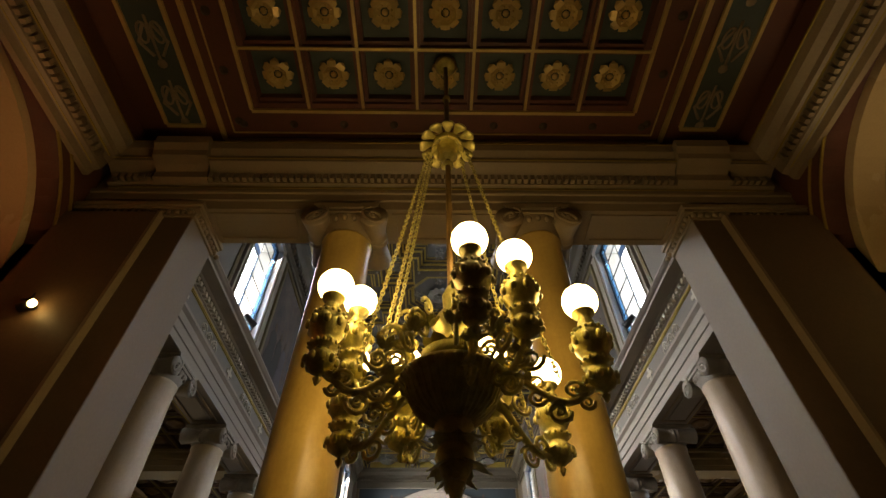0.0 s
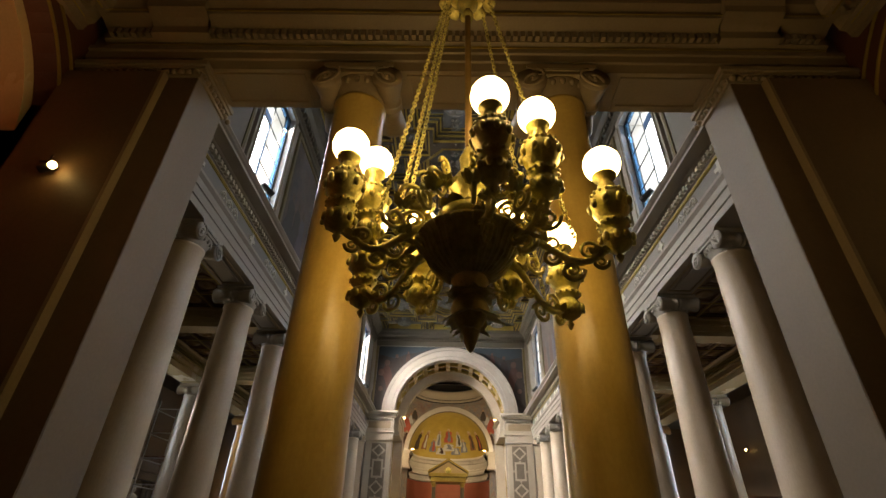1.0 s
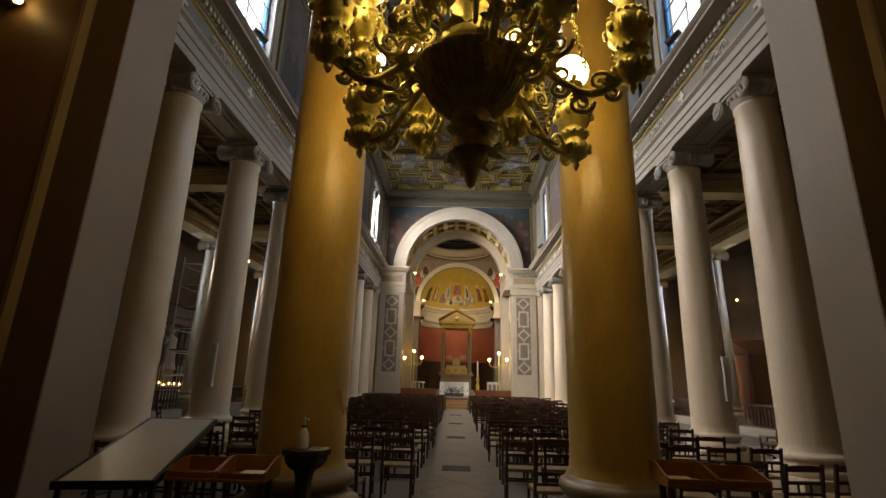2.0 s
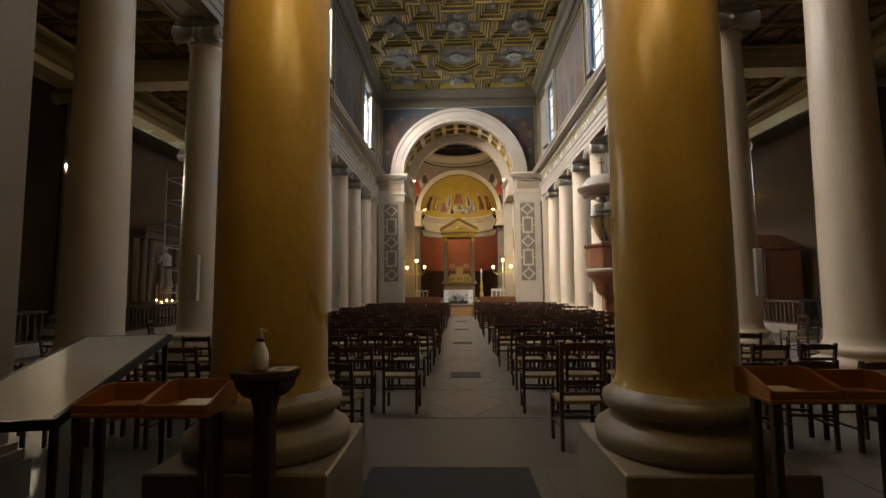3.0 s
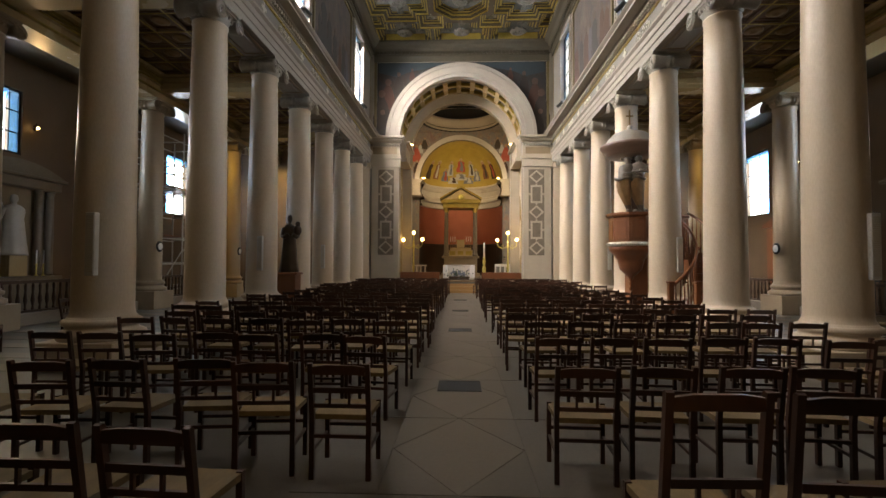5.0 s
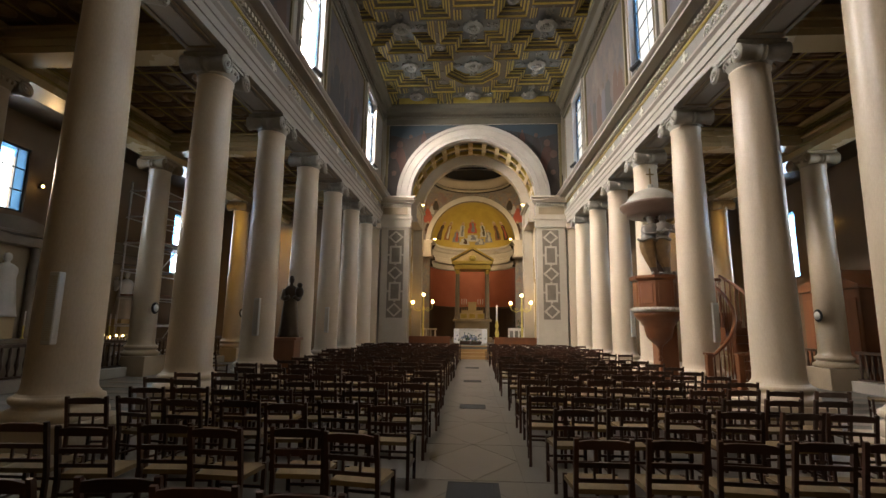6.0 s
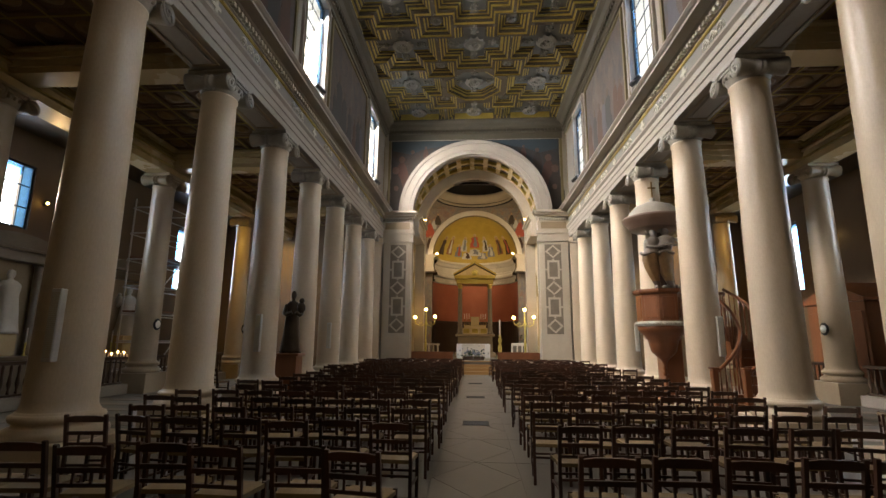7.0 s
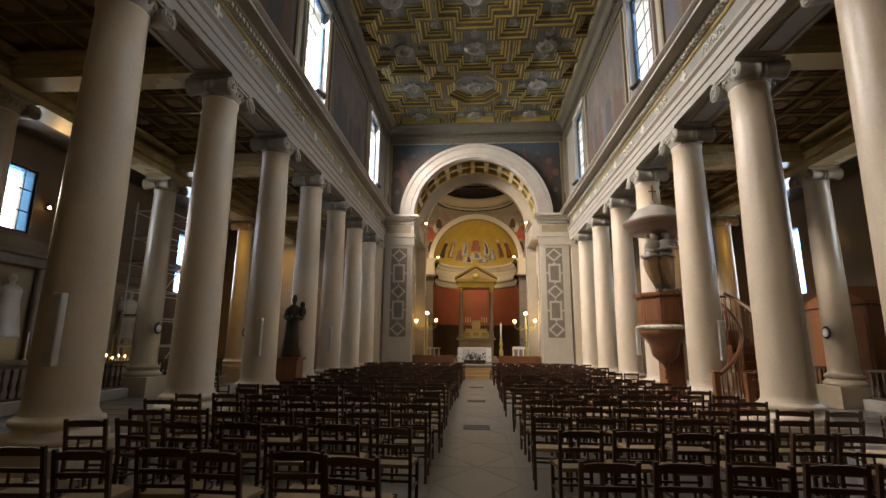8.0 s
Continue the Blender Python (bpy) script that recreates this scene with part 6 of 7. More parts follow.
bottle.scale = (0.8, 0.8, 0.8)
note = thing("paper_note", "small white printed note lying on the pedestal", "paper", (-1.06, 4.82, 1.126))
bm = bmesh.new()
box(bm, -0.045, 0.075, -0.07, 0.07, 0, 0.003)
part("sheet", bm, M_PAPER, note)
bm = bmesh.new()
for k in range(5):
    box(bm, -0.03, 0.055 - 0.02 * (k % 2), 0.045 - 0.022 * k, 0.052 - 0.022 * k, 0.003, 0.0036)
part("print", bm, M_IRON, note)


def writing_desk(x, y, z, flip):
    """A narrow stand-up desk with two shallow sloping trays."""
    d = thing("display_desk", "orange varnished wooden desk with raised open trays", "desk", (x, y, 0), group="display desks")
    bm = bmesh.new()
    bevel_box(bm, -0.36, 0.36, -0.16, 0.16, z, z + 0.022, 0.006)
    part("desk_top", bm, M_DESK, d)
    zt = z + 0.023
    for x0, x1, h in ((-0.36, -0.005, 0.10 if flip > 0 else 0.12), (0.005, 0.36, 0.12 if flip > 0 else 0.10)):
        bm = bmesh.new()
        bevel_box(bm, x0 + 0.016, x1 - 0.016, 0.14, 0.155, zt, zt + h, 0.003)
        back = part("tray_back", bm, M_DESK, d)
        for a, b in ((x0, x0 + 0.015), (x1 - 0.015, x1)):
            bm = bmesh.new()
            extrude(bm, [(-0.155, zt), (0.155, zt), (0.155, zt + h), (0.06, zt + h), (-0.155, zt + 0.045)], "x", a, b)
            part("tray_side", bm, M_DESK, back)
        bm = bmesh.new()
        bevel_box(bm, x0 + 0.016, x1 - 0.016, -0.155, -0.14, zt, zt + 0.04, 0.003)
        part("tray_front", bm, M_DESK, back)
    for px in (-0.33, 0.33):
        for py in (-0.135, 0.02):
            bm = bmesh.new()
            bevel_box(bm, px - 0.02, px + 0.02, py - 0.02, py + 0.02, 0, z, 0.004)
            part("leg", bm, M_WAINSCOT, d)
    sh = thing("leaflet", "white printed leaflet lying in the desk tray", "leaflet", (x + flip * 0.2, y, zt))
    bm = bmesh.new()
    extrude(bm, [(-0.13, 0.001), (0.10, 0.016), (0.10, 0.019), (-0.13, 0.004)], "x", -0.09, 0.09)
    part("sheet", bm, M_PAPER, sh)
    return d


writing_desk(-1.74, 4.88, 0.90, 1)
writing_desk(1.80, 4.93, 0.95, -1)
tbl = thing("sloped_table", "long sloping pale board table with dark metal frame", "table", (-2.6, 5.32, 0))
tbl.rotation_euler = (0, 0, radians(12.5))
bm = bmesh.new()
ya, yb, za, zb = -0.72, 0.78, 0.89, 1.17
for x0, x1, dz, mat in ((-0.29, 0.29, 0.0, None),):
    extrude(bm, [(ya, za), (yb, zb), (yb, zb + 0.02), (ya, za + 0.02)], "x", x0 - 0.14 * 0, x1)
part("board", bm, M_BOARD, tbl)
bm = bmesh.new()
for x0, x1 in ((-0.32, -0.291), (0.291, 0.32)):
    extrude(bm, [(ya, za - 0.03), (yb, zb - 0.03), (yb, zb + 0.022), (ya, za + 0.022)], "x", x0, x1)
box(bm, -0.32, 0.32, ya - 0.03, ya - 0.001, za - 0.03, za + 0.022)
box(bm, -0.32, 0.32, yb + 0.001, yb + 0.03, zb - 0.03, zb + 0.022)
part("frame", bm, M_IRON, tbl)
for x in (-0.29, 0.29):
    for y, z in ((ya + 0.03, za), (yb - 0.03, zb)):
        bm = bmesh.new()
        bevel_box(bm, x - 0.016, x + 0.016, y - 0.016, y + 0.016, 0, z, 0.003)
        part("leg", bm, M_IRON, tbl)
mat = thing("door_mat", "dark grey entrance mat on the stone floor", "mat", (-0.2, 5.5, 0))
bm = bmesh.new()
bevel_box(bm, -0.68, 0.68, -1.05, 1.05, 0.0, 0.012, 0.004)
part("mat_surface", bm, M_CARPET, mat)
for gy in (11.02, 16.17, 20.8, 25.5):
    gr = thing("floor_grate", "dark iron heating grate set in the floor", "grate", (0, gy, 0), group="floor grates")
    bm = bmesh.new()
    for a, b, c, d in ((-0.27, 0.27, -0.26, -0.23), (-0.27, 0.27, 0.23, 0.26), (-0.27, -0.24, -0.23, 0.23), (0.24, 0.27, -0.23, 0.23)):
        box(bm, a, b, c, d, 0.0, 0.012)
    part("frame", bm, M_CARPET, gr)
    # flat dark plate that stands for the shade below the bars
    bm = bmesh.new()
    box(bm, -0.24, 0.24, -0.23, 0.23, 0.001, 0.009)
    part("dark_plate", bm, M_CARPET, gr)
    for k in range(12):
        bm = bmesh.new()
        box(bm, -0.235 + 0.0405 * k, -0.215 + 0.0405 * k, -0.23, 0.23, 0.0095, 0.014)
        part("bar", bm, M_CARPET, gr)


def column_speaker(s, k):
    """Slim white loudspeaker on the porch side of a column."""
    o = thing("column_speaker", "slim cream loudspeaker fixed to a column", "loudspeaker", (s * COL_X + (0.13 if s < 0 else 0.20), COLS[k] - (0.42 if s < 0 else 0.39), 0), group="column loudspeakers")
    bm = bmesh.new()
    bevel_box(bm, -0.07, 0.07, -0.06, 0.045, 1.36, 2.28, 0.01)
    part("cabinet", bm, M_BOARD, o)
    bm = bmesh.new()
    for z in np.linspace(1.42, 2.22, 32):
        box(bm, -0.055, 0.055, -0.064, -0.06, z - 0.009, z + 0.009)
    part("grille", bm, M_PALE, o)
    bm = bmesh.new()
    tube(bm, [(s * 0.11, 0.04, 1.38), (s * 0.11, 0.04, 2.3)], 0.01, 6)
    for z in (1.5, 2.15):
        box(bm, *sorted((s * 0.07, s * 0.11)), 0.02, 0.04, z, z + 0.03)
    part("bracket", bm, M_IRON, o)


for s in (-1, 1):
    for k in (1, 3, 5):
        column_speaker(s, k)


# ---- statues ----
def robed_statue(name, label, at, h, mat, yaw=0, child=False, lean=0.0, slim=1.0):
    """A standing robed stone figure as one plain mesh."""
    o = bmesh.new()
    prof = [(0.0, 0.0), (0.20, 0.0), (0.19, 0.05), (0.165, 0.2), (0.15, 0.35), (0.135, 0.5), (0.125, 0.6), (0.14, 0.7), (0.135, 0.76), (0.09, 0.81), (0.04, 0.835), (0.035, 0.86), (0.055, 0.89), (0.06, 0.93), (0.045, 0.98), (0.0, 1.0)]
    seg = 28
    rings = []
    for r, z in prof:
        ring = []
        for i in range(seg):
            a = math.tau * i / seg
            fold = 1 + 0.10 * math.sin(a * 7 + z * 3) * max(0, 0.75 - z)
            wid = 1.2 if z < 0.82 else 1.0
            rr = r * fold * slim
            ring.append(o.verts.new((rr * wid * math.cos(a) + lean * z * z, rr * 0.85 * math.sin(a), z)))
        rings.append(ring)
    for lo, hi in zip(rings, rings[1:]):
        for i in range(seg):
            f = o.faces.new((lo[i], lo[(i + 1) % seg], hi[(i + 1) % seg], hi[i]))
            f.smooth = True
    for sg in (-1, 1):
        tube(o, [(sg * 0.14 * slim + lean * 0.55, 0, 0.75), (sg * 0.19 * slim + lean * 0.4, -0.05, 0.62), (sg * 0.1 + lean * 0.4, -0.15, 0.6), (sg * 0.03 + lean * 0.4, -0.17, 0.64)], 0.042, 8, taper=0.03)
    if child:
        ball(o, (0.12, -0.13, 0.83), 0.045, 10)
        ball(o, (0.12, -0.11, 0.72), 0.07, 10, sz=1.4)
    bmesh.ops.scale(o, vec=(h, h, h), verts=o.verts[:])
    ob = part(name, o, mat)
    ob.matrix_basis = pose(*at, 0, 0, yaw)
    return tagged(ob, label, "statue")


ped = thing("statue_pedestal", "plain red-brown wooden pedestal under the dark statue", "pedestal", (-5.36, 19.6, 0))
bm = bmesh.new()
bevel_box(bm, -0.36, 0.36, -0.3, 0.3, 0.0, 0.12, 0.01)
bevel_box(bm, -0.31, 0.31, -0.26, 0.26, 0.121, 1.2, 0.01)
part("body", bm, M_WOOD, ped)
bm = bmesh.new()
bevel_box(bm, -0.37, 0.37, -0.31, 0.31, 1.201, 1.28, 0.015)
part("cap", bm, M_WOOD, ped)
robed_statue("madonna_statue", "dark bronze statue of a robed woman holding a child", (-5.33, 19.6, 1.28), 1.8, M_BRONZE, 25, True, slim=0.7)

# ---- pulpit ----
PUX, PUY = 5.22, 19.75
pul = thing("pulpit", "octagonal red-brown oak pulpit with domed sounding board", "pulpit", (PUX, PUY, 0))
bm = bmesh.new()
lathe(bm, [(0.0, 0.0), (0.5, 0.0), (0.5, 0.15), (0.42, 0.2), (0.40, 0.3)], 8, (0.22, 0.28, 0), smooth=False)
bevel_box(bm, 0.0, 0.52, 0.0, 0.55, 0.2, 2.1, 0.02)
part("pillar", bm, M_WOOD, pul)
bm = bmesh.new()
lathe(bm, [(0.0, 0.75), (0.05, 0.78), (0.07, 0.83), (0.03, 0.9), (0.06, 0.96), (0.035, 1.05), (0.1, 1.2), (0.2, 1.28), (0.33, 1.42), (0.38, 1.62), (0.40, 1.72), (0.46, 1.78), (0.47, 1.84), (0.56, 1.92), (0.62, 2.0), (0.65, 2.12), (0.0, 2.12)], 24)
part("corbel", bm, M_WOOD, pul)
bm = bmesh.new()
lathe(bm, [(0.67, 2.12), (0.69, 2.14), (0.69, 2.22), (0.65, 2.24)], 24)
for k in range(40):
    a = math.tau * k / 40
    ball(bm, (0.69 * math.cos(a), 0.69 * math.sin(a), 2.18), 0.033, 6)
part("carved_band", bm, M_PALE, pul, "pale carved band")
bm = bmesh.new()
lathe(bm, [(0.63, 2.22), (0.63, 3.0), (0.0, 3.0)], 8, a0=22.5, a1=382.5, smooth=False)
part("drum", bm, M_WOOD, pul)
for k in range(8):
    a = math.tau * k / 8
    bm = bmesh.new()
    b2 = bmesh.new()
    bevel_box(b2, -0.012, 0.012, -0.17, 0.17, 2.34, 2.9, 0.008)
    absorb(bm, b2, Matrix.Rotation(a, 4, "Z") @ Matrix.Translation((0.59, 0, 0)))
    part("panel", bm, M_WOOD, pul)
bm = bmesh.new()
lathe(bm, [(0.63, 2.98), (0.7, 3.02), (0.72, 3.06), (0.72, 3.12), (0.6, 3.13), (0.55, 3.12)], 8, a0=22.5, a1=382.5, smooth=False)
part("rail", bm, M_WOOD, pul)
bm = bmesh.new()
lathe(bm, [(0.0, 4.88), (0.66, 4.88), (0.7, 4.91), (0.71, 5.0), (0.8, 5.05), (0.82, 5.09), (0.88, 5.16), (0.88, 5.22), (0.72, 5.27), (0.0, 5.27)], 28)
canopy = part("canopy", bm, M_CANOPY, pul, "dark oak sounding board")
bm = bmesh.new()
lathe(bm, [(0.72, 5.27), (0.66, 5.42), (0.5, 5.58), (0.25, 5.68), (0.1, 5.7), (0.07, 5.78), (0.09, 5.82), (0.03, 5.86), (0.0, 5.86)], 28)
part("dome", bm, M_CAP, canopy, "grey domed cap")
bm = bmesh.new()
box(bm, -0.018, 0.018, -0.018, 0.018, 5.86, 6.35)
box(bm, -0.11, 0.11, -0.018, 0.018, 6.14, 6.18)
part("cross", bm, M_BRASS_DARK, canopy)
bm = bmesh.new()
bevel_box(bm, 0.1, 0.5, 0.3, 0.5, 3.0, 4.9, 0.02)
part("back_board", bm, M_WAINSCOT, pul)


def caryatid(at, h, bow, yaw):
    """A carved figure whose draped body bows outwards and tapers to small feet; one plain mesh, gilded drapery below the waist."""
    bm = bmesh.new()
    seg, rings = 22, []
    prof = ((0.0, 0.05), (0.02, 0.062), (0.05, 0.05), (0.12, 0.06), (0.22, 0.085), (0.34, 0.11), (0.46, 0.13), (0.54, 0.125), (0.57, 0.145), (0.59, 0.115), (0.66, 0.105), (0.74, 0.125), (0.80, 0.13), (0.84, 0.09), (0.865, 0.045), (0.885, 0.05), (0.92, 0.066), (0.96, 0.062), (0.99, 0.035), (1.0, 0.0))
    for z, r in prof:
        cx = bow * math.sin(min(1.0, z * 1.15) * math.pi) - 0.06 * z
        ring = []
        for i in range(seg):
            a = math.tau * i / seg
            fold = 1 + (0.13 * math.sin(a * 6 + z * 9) if 0.08 < z < 0.56 else 0.05 * math.sin(a * 5 + z * 20))
            wide = 1.15 if 0.62 < z < 0.84 else 1.0
            ring.append(bm.verts.new((cx + r * fold * wide * math.cos(a), r * 0.85 * fold * math.sin(a) - 0.10 * math.sin(z * math.pi), z)))
        rings.append(ring)
    for q, (lo, hi) in enumerate(zip(rings, rings[1:])):
        for i in range(seg):
            f = bm.faces.new((lo[i], lo[(i + 1) % seg], hi[(i + 1) % seg], hi[i]))
            f.smooth, f.material_index = True, 1 if 3 <= q <= 7 else 0
    for sg in (-1, 1):
        tube(bm, [(sg * 0.14 - 0.03, -0.06, 0.79), (sg * 0.2 - 0.02, -0.13, 0.68), (sg * 0.08 - 0.03, -0.24, 0.66), (-sg * 0.05 - 0.03, -0.24, 0.70)], 0.027, 8, taper=0.02)
        tube(bm, [(sg * 0.06, -0.02, 0.03), (sg * 0.08, -0.14, 0.012)], 0.028, 6)
    # drapery roll round the hips and hair
    tube(bm, [(bow * 0.95 - 0.035 + 0.145 * math.cos(a), -0.095 + 0.125 * math.sin(a), 0.565 + 0.02 * math.sin(3 * a)) for a in np.linspace(0, math.tau, 15)], 0.026, 6)
    for a in np.linspace(0.3, 2.9, 6):
        ball(bm, (bow * 0.2 - 0.06 + 0.055 * math.cos(a), -0.0 + 0.05 * math.sin(a), 0.955), 0.028, 6)
    bmesh.ops.scale(bm, vec=(h, h, h), verts=bm.verts[:])
    ob = part("pulpit_statue", bm, [M_CARVEDWOOD, M_GILTWOOD])
    ob.matrix_basis = pose(*at, 0, 0, yaw)
    return tagged(ob, "carved brown wooden angel statue with gilded drapery holding up the canopy", "statue")


caryatid((PUX - 0.13, PUY - 0.36, 3.13), 1.68, -0.13, 8)
caryatid((PUX + 0.20, PUY - 0.44, 3.13), 1.72, -0.08, -12)

# stair of the pulpit
st = thing("pulpit_stair", "curved oak stair with turned balusters beside the pulpit", "stair", (0, 0, 0))


def bezier(p, t):
    a, b, c, d = (Vector(q) for q in p)
    return a * (1 - t) ** 3 + b * 3 * t * (1 - t) ** 2 + c * 3 * t * t * (1 - t) + d * t ** 3


STAIR_L = ((5.22, 16.98), (6.2, 16.95), (6.42, 17.9), (6.12, 19.1))
STAIR_R = ((5.75, 16.72), (6.85, 16.65), (7.1, 18.1), (6.75, 19.3))
for k in range(11):
    q = [bezier(STAIR_L, k / 11), bezier(STAIR_R, k / 11), bezier(STAIR_R, (k + 1) / 11), bezier(STAIR_L, (k + 1) / 11)]
    bm = bmesh.new()
    extrude(bm, [tuple(v) for v in q], "z", max(0.0, 0.19 * k - 0.25), 0.19 * (k + 1) - 0.03)
    step = part("step", bm, M_WOOD, st)
    bm = bmesh.new()
    d = (q[0] - q[3]).normalized() * 0.025
    extrude(bm, [tuple(q[0] + d), tuple(q[1] + d), tuple(q[2]), tuple(q[3])], "z", 0.19 * (k + 1) - 0.029, 0.19 * (k + 1))
    part("tread", bm, M_WOOD, step)
bm = bmesh.new()
bevel_box(bm, 5.7, 7.0, 19.12, 19.75, 2.0, 2.1, 0.01)
part("landing", bm, M_WOOD, st)
for curve in (STAIR_L, STAIR_R):
    rail = []
    for k in range(23):
        t = k / 22
        p, z = bezier(curve, t), 0.19 * (t * 11 + 0.5)
        rail.append((p.x, p.y, z + 0.92))
        if k:
            bm = bmesh.new()
            lathe(bm, [(0.0, 0), (0.016, 0.0), (0.026, 0.14), (0.013, 0.25), (0.022, 0.5), (0.012, 0.72), (0.018, 0.9), (0.0, 0.9)], 7, (p.x, p.y, z))
            part("baluster", bm, M_WOOD, st)
    bm = bmesh.new()
    tube(bm, rail, 0.042, 8)
    part("handrail", bm, M_WOOD, st)
    p = bezier(curve, 0)
    bm = bmesh.new()
    bevel_box(bm, p.x - 0.065, p.x + 0.065, p.y - 0.065, p.y + 0.065, 0, 1.1, 0.012)
    bevel_box(bm, p.x - 0.085, p.x + 0.085, p.y - 0.085, p.y + 0.085, 1.101, 1.15, 0.012)
    part("newel", bm, M_WOOD, st)
for k in range(10):
    bm = bmesh.new()
    lathe(bm, [(0.0, 0), (0.016, 0.0), (0.026, 0.14), (0.013, 0.25), (0.022, 0.5), (0.012, 0.72), (0.018, 0.85), (0.0, 0.85)], 7, (6.12 + 0.065 * k, 19.16 + 0.015 * k, 2.1))
    part("baluster", bm, M_WOOD, st)
bm = bmesh.new()
tube(bm, [(6.1, 19.12, 3.0), (6.75, 19.3, 3.0), (6.95, 19.7, 3.0)], 0.04, 8)
part("handrail", bm, M_WOOD, st)

# ---- choir ----
alt = thing("front_altar", "white cloth covered altar with blue-grey flowers in front", "altar", (-0.1, 33.9, 0.62))
bm = bmesh.new()
bevel_box(bm, -0.9, 0.9, -0.35, 0.4, 0.0, 0.86, 0.02)
part("table", bm, M_MARBLE, alt)
bm = bmesh.new()
bevel_box(bm, -0.95, 0.95, -0.4, 0.44, 0.861, 0.89, 0.01)
for x0, x1 in ((-0.95, -0.66), (0.66, 0.95)):
    box(bm, x0, x1, -0.405, -0.39, 0.1, 0.86)
part("altar_cloth", bm, M_CLOTH, alt, "white linen cloth")
fl = thing("flower_arrangement", "low arrangement of blue-grey flowers before the altar", "flowers", (-0.1, 33.35, 0.62))
bm = bmesh.new()
rng = random.Random(8)
for k in range(90):
    ball(bm, (rng.gauss(0, 0.28), rng.gauss(0, 0.06), 0.36 + rng.gauss(0, 0.11)), rng.uniform(0.025, 0.055), 5)
part("blossoms", bm, M_FLOWER, fl)
bm = bmesh.new()
for k in range(70):
    x, z = rng.gauss(0, 0.3), 0.3 + rng.gauss(0, 0.12)
    y = rng.gauss(0, 0.06)
    v = [bm.verts.new((x + dx, y + dy, z + dz)) for dx, dy, dz in ((0, 0, 0), (0.03, -0.03, 0.06), (0, -0.05, 0.13), (-0.03, -0.03, 0.06))]
    bm.faces.new(v)
part("leaves", bm, M_LEAF, fl)
bm = bmesh.new()
bevel_box(bm, -0.6, 0.6, -0.08, 0.1, 0, 0.2, 0.02)
part("planter", bm, M_WAINSCOT, fl)
stp = thing("choir_steps", "honey-coloured wooden steps up to the choir", "steps", (0.07, 30.8, 0))
for k in range(4):
    bm = bmesh.new()
    bevel_box(bm, -0.76, 0.76, -0.3 + 0.14 * k, 0.3, 0.165 * k, 0.165 * (k + 1), 0.008)
    part("step", bm, M_STEP, stp)

cib = thing("ciborium", "columned altar canopy with gilded pediment", "altar canopy", (0, 38.5, 0.62))
bm = bmesh.new()
bevel_box(bm, -1.35, 1.35, -0.55, 1.2, 0.0, 0.3, 0.02)
bevel_box(bm, -1.15, 1.15, -0.4, 1.1, 0.301, 1.35, 0.02)
bevel_box(bm, -1.3, 1.3, -0.5, 1.15, 1.351, 1.5, 0.02)
part("altar_block", bm, M_TAN, cib)
bm = bmesh.new()
for x0, x1 in ((-1.0, -0.4), (-0.3, 0.3), (0.4, 1.0)):
    bevel_box(bm, x0, x1, -0.415, -0.401, 0.45, 1.2, 0.01)
part("altar_panel", bm, M_TAN, cib)
for x in (-1.02, 1.02):
    for y in (-0.1, 0.95):
        bm = bmesh.new()
        lathe(bm, [(0, 1.5), (0.2, 1.5), (0.2, 1.6), (0.15, 1.66), (0.14, 1.75), (0.135, 3.2), (0.12, 4.5), (0.15, 4.52), (0.12, 4.56)], 18, (x, y, 0))
        col = part("column", bm, M_INLAY, cib)
        bm = bmesh.new()
        lathe(bm, [(0.12, 4.56), (0.14, 4.7), (0.2, 4.84), (0.0, 4.85)], 12, (x, y, 0))
        leaf_tuft(bm, (x, y, 4.58), 0.16, 0.25, 8, rng, 0.7)
        part("capital", bm, M_GOLD, col, "gilded capital")
bm = bmesh.new()
bevel_box(bm, -1.25, 1.25, -0.32, 1.18, 4.86, 5.2, 0.02)
bevel_box(bm, -1.38, 1.38, -0.42, 1.28, 5.201, 5.45, 0.02)
part("entablature", bm, M_GOLD, cib)
bm = bmesh.new()
extrude(bm, [(-1.30, 5.455), (1.30, 5.455), (0, 6.2)], "y", -0.3, 1.2)
part("pediment", bm, M_OCHRE, cib)
bm = bmesh.new()
for s in (-1, 1):
    extrude(bm, [(s * 1.45, 5.453), (s * 1.45, 5.58), (0, 6.4), (0, 6.26)], "y", -0.45, 1.3)
part("raking_cornice", bm, M_GOLD, cib)
bm = bmesh.new()
ball(bm, (0, -0.31, 5.62), 0.2, 16, sz=1.0)
for k in range(16):
    a = math.tau * k / 16
    tube(bm, [(0.18 * math.cos(a), -0.33, 5.62 + 0.18 * math.sin(a)), (0.3 * math.cos(a), -0.33, 5.62 + 0.3 * math.sin(a) * 0.8)], 0.015, 4)
part("sunburst", bm, M_BRASS, cib)
tab = thing("tabernacle", "ochre stepped tabernacle with gilded panels on the high altar", "tabernacle", (0, 38.9, 2.12))
bm = bmesh.new()
bevel_box(bm, -0.85, 0.85, -0.2, 0.25, 0, 0.42, 0.015)
bevel_box(bm, -0.75, 0.75, -0.1, 0.25, 0.421, 0.6, 0.015)
bevel_box(bm, -0.28, 0.28, -0.18, 0.25, 0.601, 1.1, 0.015)
bevel_box(bm, -0.34, 0.34, -0.22, 0.28, 1.101, 1.17, 0.015)
part("body", bm, M_OCHRE, tab)
for x in (-0.58, 0.0, 0.58):
    bm = bmesh.new()
    bevel_box(bm, x - 0.2, x + 0.2, -0.215, -0.201, 0.08, 0.36, 0.008)
    part("panel", bm, M_GOLD, tab, "gilded panel")
